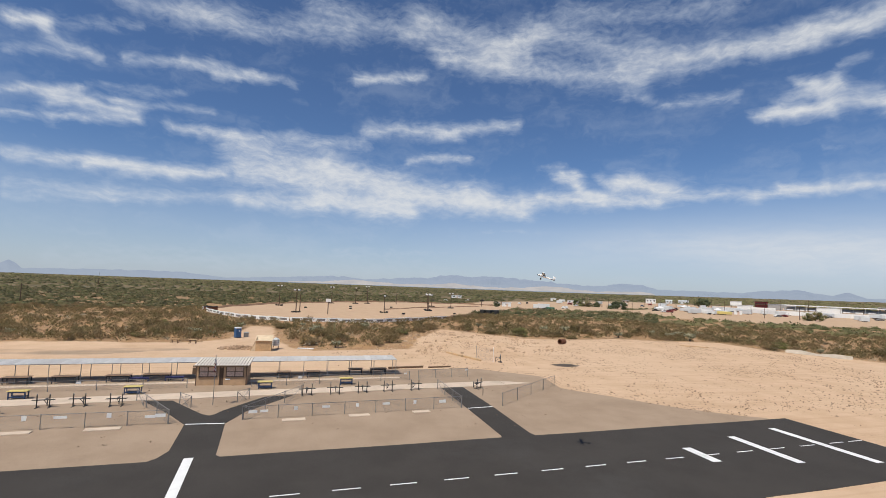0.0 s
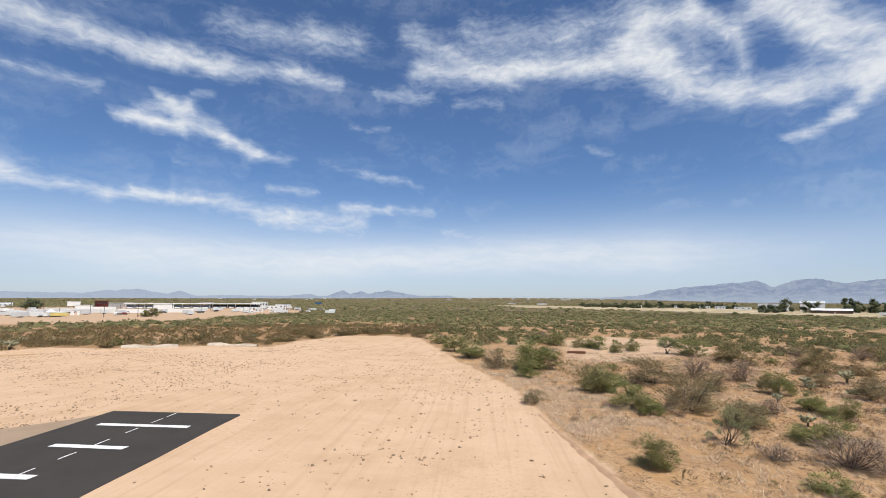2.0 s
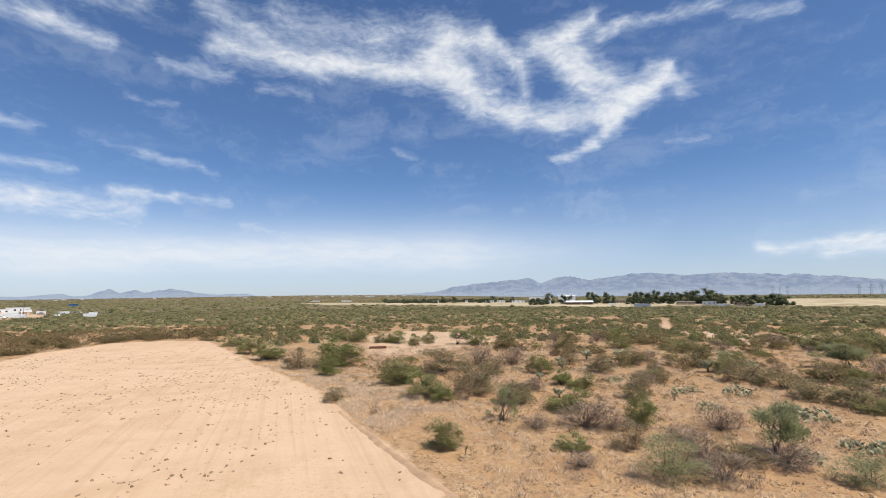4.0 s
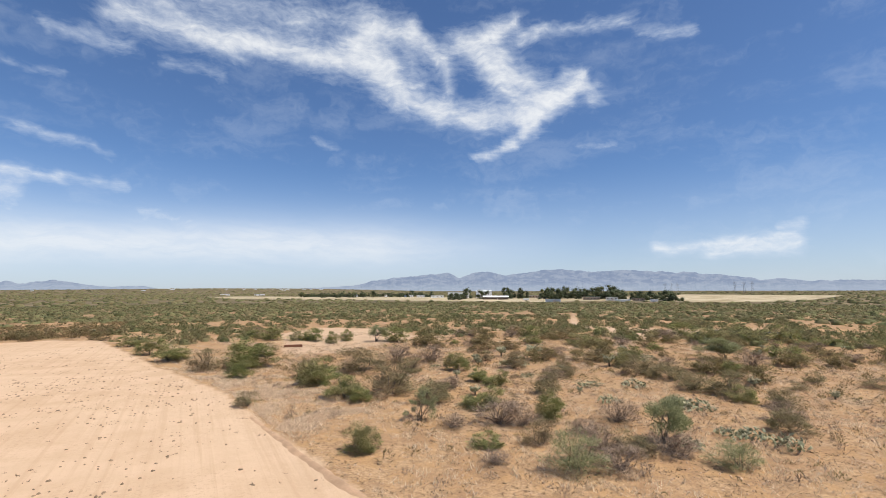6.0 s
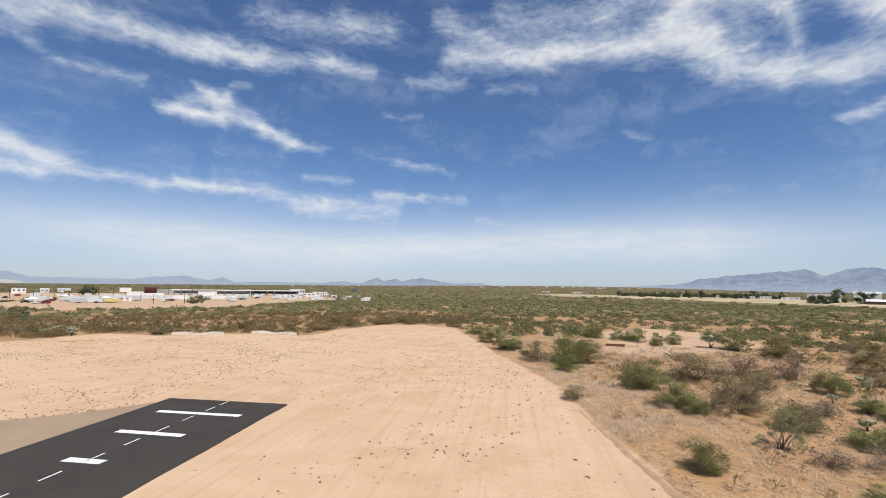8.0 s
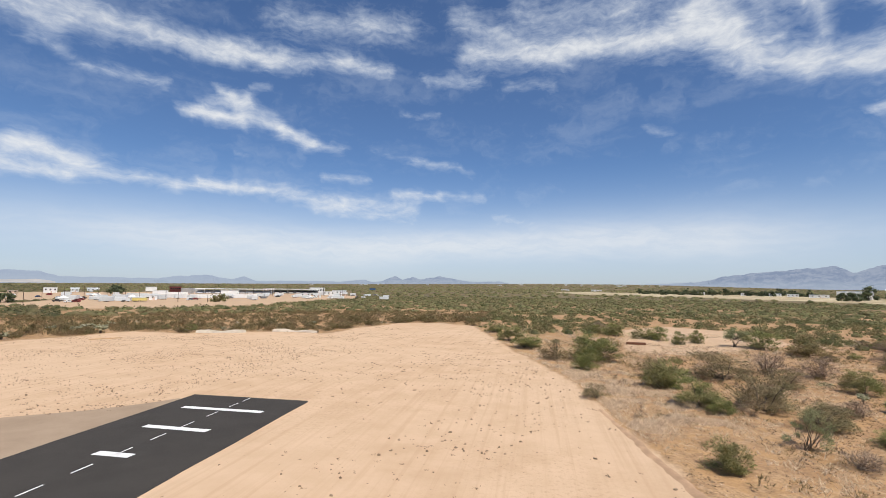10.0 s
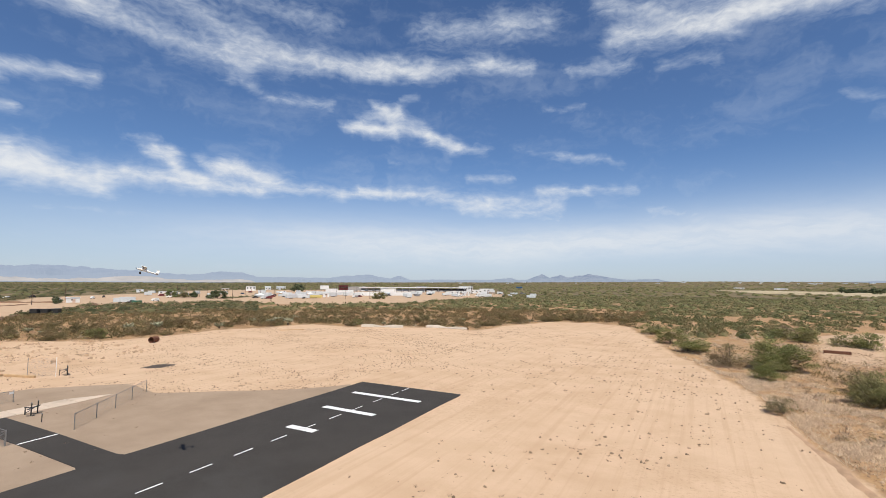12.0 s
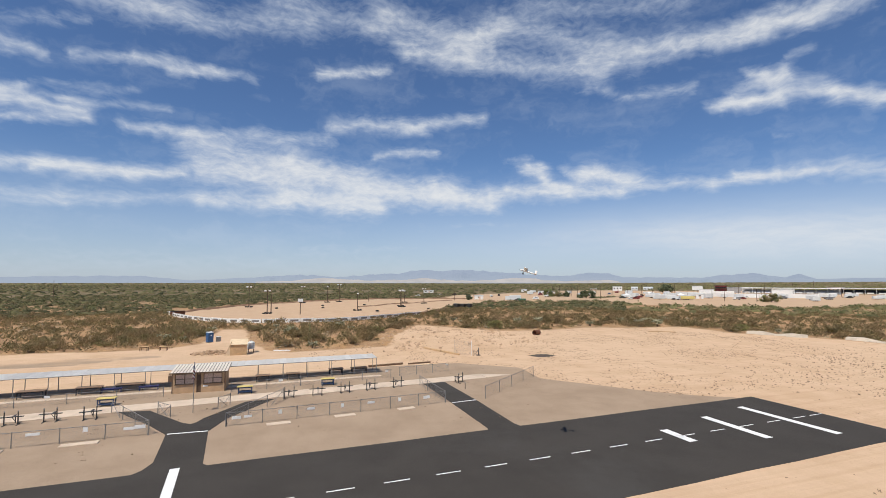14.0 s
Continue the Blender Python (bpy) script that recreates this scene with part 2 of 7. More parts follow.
def ground_height(x, y):
    x, y = np.asarray(x, float), np.asarray(y, float)
    rough = np.clip(-inside(SAND, x, y) / 6.0, 0, 1)
    berm = np.exp(-((inside(SAND, x, y) + 0.6) / 1.6) ** 2) * np.clip((rumple(x, y, 30, 5) + 0.25) * 0.9, 0, 0.35)
    berm = berm * (np.hypot(x + 100, y) > 28)
    fade = np.clip(1.5 - np.hypot(x, y) / 600, 0, 1)
    # the plain climbs gently far out, most to the north-east
    turn = np.degrees(np.arctan2(y, x)) % 360
    lip = 12.5 + 3850 * np.tan(np.radians(np.interp(turn, [0, 62, 78, 88, 110, 150, 185, 360], [-0.05, -0.05, 0.30, 0.33, 0.10, -0.16, -0.12, -0.05])))
    rise = np.clip((np.hypot(x, y) - 2050) / 1800, 0, 1) ** 1.2 * lip
    # heaps of dug earth at the sand's western edge
    dug = np.exp(-(((x + 106) / 15) ** 2 + ((y - 34) / 13) ** 2) ** 2) + np.exp(-(((x + 93) / 7) ** 2 + ((y - 40) / 9) ** 2) ** 2)
    heap = 0.95 * dug * np.clip(rumple(x, y, 7, 72) + 0.8 * rumple(x, y, 3.2, 73) + 0.12, 0, 1)
    return heap + rough * (0.22 * rumple(x, y, 9, 3) + 0.35 * rumple(x, y, 45, 4)) * fade + berm + rise


gz = ground_height(GX, GY)
nx, ny = GX.shape
idx = np.arange(nx * ny).reshape(nx, ny)
quads = np.stack([idx[:-1, :-1], idx[1:, :-1], idx[1:, 1:], idx[:-1, 1:]], -1).reshape(-1, 4)

M_GROUND = bpy.data.materials.new("desert_ground")
M_GROUND.use_nodes = True
gt = M_GROUND.node_tree
g_pos = gt.nodes.new("ShaderNodeNewGeometry").outputs["Position"]
g_zone = gt.nodes.new("ShaderNodeVertexColor")
g_zone.layer_name = "zone"
g_sep = gt.nodes.new("ShaderNodeSeparateColor")
feed(g_sep.inputs[0], g_zone.outputs[0])
g_edge = math_in(gt, "SUBTRACT", noise_in(gt, g_pos, 0.35, 6.0, 0.65), 0.5)
n_big, n_mid, n_fine, n_grit = (noise_in(gt, g_pos, s, 5.0, 0.6) for s in (0.03, 0.22, 1.6, 14.0))
# vehicle tracks along the graded strip
g_tracks = noise_in(gt, vec_in(gt, "MULTIPLY", g_pos, (1.5, 0.03, 0.0)), 1.0, 4.0, 0.6)
c_sand = mix_in(gt, ramp_in(gt, n_mid, 0.3, 0.7), (0.522, 0.358, 0.226), (0.610, 0.430, 0.286))
c_sand = mix_in(gt, ramp_in(gt, n_big, 0.35, 0.65, 0.0, 0.55), c_sand, (0.63, 0.458, 0.312))
c_sand = mix_in(gt, ramp_in(gt, g_tracks, 0.48, 0.66, 0.0, 0.38), c_sand, (0.48, 0.32, 0.20))
c_sand = mix_in(gt, ramp_in(gt, n_grit, 0.55, 0.75, 0.0, 0.35), c_sand, (0.40, 0.26, 0.16))
c_sand = mix_in(gt, math_in(gt, "MULTIPLY", ramp_in(gt, noise_in(gt, g_pos, 2.6, 4.0, 0.7), 0.50, 0.68, 0.0, 0.55), ramp_in(gt, noise_in(gt, g_pos, 0.05, 3.0, 0.6), 0.40, 0.62)), c_sand, (0.41, 0.275, 0.172))
c_gravel = mix_in(gt, ramp_in(gt, n_mid, 0.3, 0.7), (0.322, 0.238, 0.166), (0.396, 0.298, 0.212))
c_gravel = mix_in(gt, ramp_in(gt, n_grit, 0.4, 0.7, 0.0, 0.5), c_gravel, (0.272, 0.200, 0.141))
c_wild = mix_in(gt, ramp_in(gt, n_mid, 0.35, 0.65), (0.385, 0.232, 0.122), (0.510, 0.338, 0.188))
c_wild = mix_in(gt, ramp_in(gt, n_fine, 0.44, 0.64, 0.0, 0.75), c_wild, (0.295, 0.185, 0.105))
c_wild = mix_in(gt, ramp_in(gt, noise_in(gt, g_pos, 0.12, 6.0, 0.7), 0.55, 0.70, 0.0, 0.8), c_wild, (0.47, 0.350, 0.230))
c_wild = mix_in(gt, ramp_in(gt, noise_in(gt, g_pos, 5.0, 3.0, 0.7), 0.47, 0.61, 0.0, 0.7), c_wild, (0.245, 0.155, 0.088))
c_wild = mix_in(gt, math_in(gt, "MULTIPLY", ramp_in(gt, noise_in(gt, g_pos, 0.30, 5.0, 0.65), 0.48, 0.60, 0.0, 0.72), ramp_in(gt, n_grit, 0.35, 0.60, 1.0, 0.5)), c_wild, (0.460, 0.275, 0.125))
c_wild = mix_in(gt, ramp_in(gt, noise_in(gt, g_pos, 0.55, 6.0, 0.7), 0.58, 0.70, 0.0, 0.7), c_wild, (0.50, 0.345, 0.225))
c_wild = mix_in(gt, ramp_in(gt, noise_in(gt, g_pos, 9.0, 3.0, 0.7), 0.54, 0.66, 0.0, 0.65), c_wild, (0.200, 0.120, 0.070))
# dry litter and low growth far out
g_far = ramp_in(gt, vec_in(gt, "LENGTH", g_pos), 190.0, 560.0)
c_far = mix_in(gt, ramp_in(gt, n_big, 0.35, 0.6), (0.100, 0.090, 0.050), (0.230, 0.172, 0.100))
c_wild = mix_in(gt, g_far, c_wild, c_far)
g_sand = ramp_in(gt, math_in(gt, "ADD", g_sep.outputs[0], math_in(gt, "MULTIPLY", g_edge, 0.5)), 0.40, 0.58)
g_grav = ramp_in(gt, math_in(gt, "ADD", g_sep.outputs[1], math_in(gt, "MULTIPLY", g_edge, 0.12)), 0.42, 0.56)
g_pale = ramp_in(gt, math_in(gt, "ADD", g_sep.outputs[2], math_in(gt, "MULTIPLY", g_edge, 0.4)), 0.40, 0.60)
c_all = mix_in(gt, g_sand, c_wild, c_sand)
c_all = mix_in(gt, math_in(gt, "MULTIPLY", g_pale, 0.85), c_all, mix_in(gt, n_mid, (0.46, 0.315, 0.205), (0.60, 0.438, 0.298)))
g_field = ramp_in(gt, math_in(gt, "ADD", g_zone.outputs["Alpha"], math_in(gt, "MULTIPLY", g_edge, 0.5)), 0.40, 0.60)
g_rows = noise_in(gt, vec_in(gt, "MULTIPLY", g_pos, (0.012, 0.05, 0.0)), 1.0, 6.0, 0.65)
c_field = mix_in(gt, ramp_in(gt, g_rows, 0.38, 0.62), (0.300, 0.235, 0.135), (0.560, 0.470, 0.320))
c_all = mix_in(gt, g_field, c_all, c_field)
c_all = mix_in(gt, g_grav, c_all, c_gravel)
g_bsdf = gt.nodes["Principled BSDF"]
feed(g_bsdf.inputs["Base Color"], c_all)
g_bsdf.inputs["Roughness"].default_value, g_bsdf.inputs["Specular IOR Level"].default_value = 0.95, 0.1
g_relief = math_in(gt, "ADD", math_in(gt, "MULTIPLY", n_fine, 0.7), math_in(gt, "ADD", math_in(gt, "MULTIPLY", n_grit, 0.2), math_in(gt, "MULTIPLY", g_tracks, 0.6)))
g_bump = gt.nodes.new("ShaderNodeBump")
g_bump.inputs["Strength"].default_value, g_bump.inputs["Distance"].default_value = 0.55, 0.18
feed(g_bump.inputs["Height"], g_relief), feed(g_bsdf.inputs["Normal"], g_bump.outputs[0])

ground_mesh = from_arrays("ground", np.stack([GX, GY, gz], -1).reshape(-1, 3), quads, M_GROUND)


def soft(poly, width):
    return np.clip(inside(poly, GX, GY) / width + 0.5, 0, 1)


zone = np.zeros((nx, ny, 4), np.float32)
zone[..., 0] = soft(SAND, 6.0)
zone[..., 1] = np.maximum(soft(GRAVEL, 2.4), soft(STREAK, 4.0) * (0.52 + 0.16 * rumple(GX, GY * 0.4, 5, 12)))
zone[..., 2] = np.max([soft(OVAL, 8), soft(LOT, 25), soft(PITS, 25), soft(CLEAR, 6), 0.8 * soft(TRAIL, 4), 0.62 * soft(CROSSING, 26)], axis=0)
zone[..., 3] = soft(FIELD, 30)
layer = ground_mesh.color_attributes.new("zone", "FLOAT_COLOR", "POINT")
layer.data.foreach_set("color", zone.ravel())
ground = tagged(new("ground", ground_mesh), "desert ground of pale sand, gravel and red-tan earth", "ground", kind="structure")

# ---- runway, taxiways and paint ----
RW = lambda y: (-38.3 - 0.0335 * y, -23.8 - 0.0400 * (y - 10))       # both edges of the runway at y
runway_outline = [(RW(-90)[0], -90), (RW(-90)[1], -90)]
for i in range(29):
    y = -88 + i * 4.92
    runway_outline.append((RW(y)[1] + 0.06 * math.sin(i * 2.3), y))
runway_outline += [(-25.55, 50.3), (-40.0, 50.25)]
for i in range(29):
    y = 48 - i * 4.92
    if y > -88:
        runway_outline.append((RW(y)[0] + 0.05 * math.sin(i * 1.7), y))
runway = solid("runway", slab(runway_outline, 0.030, 0.15), M_ASPHALT, "dark grey asphalt model runway with crisp edges", "runway", kind="structure")
taxi_e = solid("taxiway", slab([(-37.5, 16.5), (-37.5, 20.6), (-39.8, 20.0), (-48.9, 20.2), (-59.6, 20.1), (-59.0, 17.2), (-48.6, 17.2), (-39.4, 17.1)], 0.022, 0.14), M_ASPHALT, "short asphalt taxiway to the pits", "taxiway", kind="structure")
taxi_w = solid("taxiway", slab([(-37.5, -10.2), (-37.5, -4.8), (-38.6, -5.6), (-46.7, -6.2), (-50.4, -5.0), (-57.0, -0.7), (-56.6, -3.7), (-51.2, -7.1), (-49.9, -7.6), (-49.5, -8.0), (-50.2, -8.8), (-55.9, -12.6), (-56.3, -15.4), (-50.0, -11.3), (-46.8, -9.5), (-40.0, -9.0), (-38.6, -9.4)], 0.022, 0.14), M_ASPHALT, "forked asphalt taxiway to the pits", "taxiway", kind="structure")


def stripe(x0, y0, x1, y1, width, label, group=""):
    along = Vector((x1 - x0, y1 - y0, 0))
    side = Vector((-along.y, along.x, 0)).normalized() * width / 2
    corners = [(x0 + side.x, y0 + side.y), (x0 - side.x, y0 - side.y), (x1 - side.x, y1 - side.y), (x1 + side.x, y1 + side.y)]
    return solid("runway_marking", slab(corners, 0.036, 0.005), M_PAINT, label, "marking", group, "structure")


mid = lambda y: -30.75 - 0.0355 * (y + 1.4)
stripe(-37.15, 44.9, -27.85, 44.9, 0.80, "long white painted bar across the runway", "threshold bars")
stripe(-35.65, 38.25, -29.05, 38.15, 0.80, "white painted bar across the runway", "threshold bars")
stripe(-33.72, 31.45, -30.50, 31.45, 0.85, "short white painted bar across the runway", "threshold bars")
stripe(-38.2, -7.3, -26.5, -6.5, 0.62, "broad white painted bar opposite the forked taxiway", "threshold bars")
for i in range(-12, 15):
    y0 = -1.4 + i * 3.64
    if y0 > 47.2:
        y0 = 48.4
    stripe(mid(y0), y0, mid(y0 + 1.75), y0 + 1.75, 0.13, "short white dash of the runway's centre line", "centre line dashes")
stripe(-48.7, 17.25, -49.0, 20.15, 0.22, "thin white hold line across the taxiway", "hold lines")
stripe(-46.85, -9.4, -46.7, -6.25, 0.22, "thin white hold line across the taxiway", "hold lines")

# ---- far hills ----
HILL_LINE_WEST = [(-140, .3), (-148, .5), (-152.9, .7), (-153.5, 1.0), (-154.0, .75), (-154.4, .33), (-156, .4), (-163.6, .6), (-167.6, .55), (-171.5, .15), (178.9, .7), (176, .85), (173.7, .55), (170.4, .75), (167.4, 1.06), (165.7, .88)]
HILL_LINE_NORTH = [(164.5, 1.28), (162.3, 1.49), (160.4, 1.3), (158.7, 1.51), (155.8, 1.38), (154.7, 1.2), (149.7, .9), (146.1, .7), (143.6, 1.1), (141.1, 1.0), (139.8, .55), (131.8, .45), (130.6, .69), (127.4, .9), (124.7, .5), (123.6, .78), (122.3, .3), (119.6, .38), (113, .36), (110.2, .6), (109.3, .33), (108.1, .46)]
HILL_LINE_EAST = [(106.6, 1.06), (105.7, .65), (104.6, .96), (103.9, .7), (103.1, .88), (101.1, 1.07), (99.5, .75), (96.9, .45), (94, .56), (92.6, .2), (87, .15), (78, .3), (72.6, .64), (69.9, 1.19), (67.9, 1.53), (64.4, 1.86), (61.3, 2.12), (60.1, 1.57), (58.4, 2.1), (56.5, 2.28), (54.5, 1.8)]
HILL_LINE_SOUTH = [(51.3, 2.23), (48.8, 2.45), (44.7, 2.13), (40.8, 2.3), (37.7, 2.06), (35.7, 1.9), (35, 2.05), (33.1, 1.67), (32, 1.7), (30.3, 1.5), (28.3, 1.04), (26.7, 1.17), (25.3, .94), (20, .9), (12, .6), (4, .3)]
crest = [((a + 360 if a < -90 else a), e) for a, e in HILL_LINE_WEST + HILL_LINE_NORTH + HILL_LINE_EAST + HILL_LINE_SOUTH]
crest.sort()
c_az, c_el = np.array([c[0] for c in crest]), np.array([c[1] for c in crest])
hill_az = np.linspace(4, 219, 1500)
rng = np.random.RandomState(4)
jag = np.convolve(rng.normal(0, 1, 1500), np.ones(5) / 5, "same") * 0.10 + np.convolve(rng.normal(0, 1, 1500), np.ones(15) / 15, "same") * 0.05
hill_el = np.interp(hill_az, c_az, c_el)
hill_el = np.maximum(hill_el + jag * np.clip(hill_el, 0, 1), 0.06)
rows = []
for k, (share, dist) in enumerate(((-0.02, 3900), (0.25, 4080), (0.55, 4220), (0.82, 4330), (1.0, 4420), (0.4, 4600))):
    fold = 45 * np.convolve(rng.normal(0, 1, 1500), np.ones(12) / 3.5, "same") * (0.2 < share < 0.95)
    far_d = dist + fold
    a = np.radians(hill_az)
    rows.append(np.stack([far_d * np.cos(a), far_d * np.sin(a), 12.9 * (share > 0.9) + far_d * np.tan(np.radians(hill_el)) * share], -1))
hv = np.stack(rows)
hi = np.arange(6 * 1500).reshape(6, 1500)
hf = np.stack([hi[:-1, :-1], hi[:-1, 1:], hi[1:, 1:], hi[1:, :-1]], -1).reshape(-1, 4)
hills = tagged(new("backdrop", from_arrays("backdrop", hv.reshape(-1, 3), hf, M_HAZEHILLS)), "hazy blue mountain ranges along the horizon", "mountains", kind="structure")

# ---- high cirrus, drawn on a dome far behind the hills ----
DOME = 4800.0
sky_az, sky_el = np.meshgrid(np.linspace(4, 222, 640), np.linspace(0.0, 48, 140), indexing="ij")


def wander(x, y, size, seed):
    """Soft random field: interpolated lattice of numbers."""
    table = np.random.RandomState(seed).uniform(-1, 1, (64, 64))
    u, v = x / size, y / size
    i, j = np.floor(u).astype(int), np.floor(v).astype(int)
    fu, fv = u - i, v - j
    fu, fv = fu * fu * (3 - 2 * fu), fv * fv * (3 - 2 * fv)
    at = lambda a, b: table[a % 64, b % 64]
    return (at(i, j) * (1 - fu) + at(i + 1, j) * fu) * (1 - fv) + (at(i, j + 1) * (1 - fu) + at(i + 1, j + 1) * fu) * fv


warp_az = sky_az + 0.6 * wander(sky_az, sky_el * 1.6, 5.0, 1) + 0.5 * wander(sky_az, sky_el * 1.6, 2.0, 2) + 0.35 * wander(sky_az, sky_el * 1.6, 0.8, 5)
warp_el = sky_el + 0.25 * wander(sky_az, sky_el * 1.6, 5.5, 3) + 0.25 * wander(sky_az, sky_el * 1.6, 2.0, 4) + 0.2 * wander(sky_az, sky_el * 1.6, 0.8, 6)
cover = np.zeros_like(sky_az)


def cloud(az0, el0, az1, el1, width, power):
    """A streak of cirrus between two directions in degrees."""
    global cover
    az0, az1 = (a + 360.0 if a < -90 else a for a in (az0, az1))
    narrow = math.cos(radians((el0 + el1) / 2))
    px, py, bx, by = (warp_az - az0) * narrow, warp_el - el0, (az1 - az0) * narrow, el1 - el0
    h = np.clip((px * bx + py * by) / (bx * bx + by * by + 1e-9), 0, 1)
    gap = np.hypot(px - h * bx, py - h * by) / width
    cover = 1 - (1 - cover) * (1 - power * np.exp(-(gap / 1.08) ** 1.7))


cloud(207.8, 10.4, 199.6, 11.2, 0.55, 0.75)
cloud(201.8, 10.5, 189.8, 11.6, 0.63, 0.95)
cloud(207.6, 7.9, 199.4, 8.2, 0.51, 0.50)
cloud(207.5, 6.7, 194.5, 8.3, 0.44, 0.40)
cloud(199.4, 8.5, 187.4, 9.1, 0.61, 0.45)
cloud(189.5, 14.7, 179.6, 13.7, 1.33, 0.60)
cloud(187.6, 12.2, 176.9, 12.0, 1.50, 0.85)
cloud(178.3, 13.2, 170.2, 11.8, 1.58, 0.95)
cloud(187.4, 8.8, 179.4, 9.2, 0.87, 0.75)
cloud(179.4, 9.8, 168.7, 9.2, 1.26, 0.95)
cloud(170.2, 11.2, 159.1, 10.6, 1.49, 0.95)
cloud(161.9, 10.8, 154.3, 9.3, 1.14, 0.95)
cloud(154.4, 10.6, 144.7, 10.2, 0.90, 0.90)
cloud(149.8, 13.2, 147.2, 10.9, 0.70, 0.80)
cloud(151.1, 13.2, 148.5, 13.0, 0.51, 0.70)
cloud(146.0, 12.8, 142.9, 11.4, 0.55, 0.60)
cloud(143.5, 12.4, 138.5, 11.8, 0.95, 0.97)
cloud(145.9, 10.2, 139.4, 10.3, 0.67, 0.85)
cloud(138.8, 10.9, 130.9, 10.1, 0.66, 0.60)
cloud(130.9, 10.4, 125.0, 10.5, 0.49, 0.75)
cloud(195.0, 15.4, 188.4, 15.7, 0.50, 0.60)
cloud(190.7, 15.4, 174.5, 16.4, 0.67, 0.50)
cloud(173.9, 18.1, 163.5, 18.4, 0.78, 0.70)
cloud(164.9, 18.3, 155.9, 19.4, 0.65, 0.65)
cloud(168.9, 14.9, 161.3, 15.4, 0.47, 0.60)
cloud(152.4, 14.5, 149.8, 14.6, 0.34, 0.40)
cloud(149.7, 5.7, 135.0, 5.4, 0.61, 0.35)
cloud(135.0, 5.7, 126.0, 5.7, 0.72, 0.40)
cloud(159.7, 6.8, 137.7, 6.6, 0.45, 0.22)
cloud(176.5, 3.8, 156.2, 4.2, 0.61, 0.20)
cloud(199.4, 26.3, 189.3, 27.5, 0.98, 0.50)
cloud(194.3, 26.5, 176.5, 28.0, 1.19, 0.45)
cloud(180.7, 30.2, 168.2, 28.8, 1.38, 0.40)
cloud(176.2, 23.4, 168.0, 24.4, 0.62, 0.70)
cloud(168.3, 29.9, 155.5, 27.2, 1.48, 0.60)
cloud(159.7, 27.3, 153.4, 28.9, 1.06, 0.60)
cloud(165.3, 26.6, 156.8, 25.8, 0.98, 0.70)
cloud(156.8, 25.5, 141.7, 23.3, 1.18, 0.55)
cloud(153.5, 29.4, 137.6, 24.5, 1.45, 0.50)
cloud(143.6, 24.7, 132.2, 24.6, 1.06, 0.55)
cloud(134.9, 25.1, 125.1, 24.7, 0.84, 0.65)
cloud(126.4, 24.8, 120.3, 24.9, 0.75, 0.60)
cloud(138.8, 20.1, 132.3, 20.3, 0.48, 0.45)
cloud(143.5, 22.1, 138.8, 20.1, 0.40, 0.30)
cloud(150.1, 30.8, 132.2, 28.6, 1.14, 0.35)
cloud(130.3, 18.1, 124.0, 17.5, 0.57, 0.75)
cloud(128.4, 18.9, 124.0, 19.8, 0.55, 0.50)
cloud(127.4, 20.5, 123.2, 19.6, 0.40, 0.55)
cloud(123.5, 21.1, 121.1, 21.5, 0.34, 0.40)
cloud(208.8, 21.8, 205.8, 22.2, 0.48, 0.95)
cloud(205.7, 21.7, 201.3, 20.7, 0.53, 0.60)
cloud(208.6, 19.3, 204.0, 20.6, 0.50, 0.40)
cloud(205.4, 22.8, 198.3, 24.1, 0.45, 0.30)
cloud(199.0, 21.3, 190.1, 22.4, 0.51, 0.50)
cloud(193.9, 21.8, 182.7, 22.0, 0.39, 0.50)
cloud(191.1, 21.6, 185.3, 22.2, 0.45, 0.45)
cloud(208.3, 15.6, 202.3, 17.0, 0.52, 0.75)
cloud(204.4, 16.0, 197.6, 16.6, 0.57, 0.80)
cloud(208.1, 13.7, 197.6, 15.9, 0.37, 0.60)
cloud(199.1, 17.1, 190.8, 17.7, 0.37, 0.40)
cloud(201.5, 18.0, 193.7, 19.1, 0.40, 0.35)
cloud(99.2, 30.2, 90.8, 27.4, 1.30, 0.55)
cloud(97.7, 26.7, 86.5, 26.4, 1.22, 0.70)
cloud(87.9, 26.6, 75.9, 26.4, 1.36, 0.95)
cloud(90.8, 30.3, 79.3, 29.5, 1.67, 0.45)
cloud(79.3, 30.3, 72.3, 31.0, 1.28, 0.40)
cloud(73.1, 27.1, 70.6, 29.7, 1.40, 0.85)
cloud(70.6, 29.7, 65.6, 29.6, 1.13, 0.80)
cloud(65.6, 29.3, 61.4, 26.7, 0.99, 0.70)
cloud(69.7, 26.7, 67.2, 23.5, 1.65, 0.80)
cloud(73.1, 26.8, 69.7, 25.3, 1.91, 0.90)
cloud(67.2, 22.9, 62.2, 21.1, 1.29, 0.85)
cloud(62.0, 26.5, 60.9, 23.8, 0.89, 0.50)
cloud(65.7, 27.1, 64.3, 24.3, 0.80, 0.40)
cloud(61.6, 21.6, 57.6, 19.8, 1.12, 0.80)
cloud(57.6, 20.4, 50.7, 20.7, 1.36, 0.75)
cloud(59.5, 28.5, 56.0, 28.8, 1.13, 0.80)
cloud(55.9, 29.3, 53.1, 30.1, 0.97, 0.80)
cloud(57.2, 27.5, 54.0, 24.7, 1.33, 0.85)
cloud(54.5, 26.4, 50.5, 23.3, 1.28, 0.75)
cloud(55.1, 24.4, 51.1, 21.3, 1.22, 0.65)
cloud(50.7, 19.6, 48.2, 22.2, 1.16, 0.95)
cloud(48.7, 21.3, 45.4, 22.9, 1.01, 0.97)
cloud(45.3, 23.7, 43.4, 21.4, 0.78, 0.60)
cloud(47.1, 24.4, 44.9, 24.0, 0.62, 0.70)
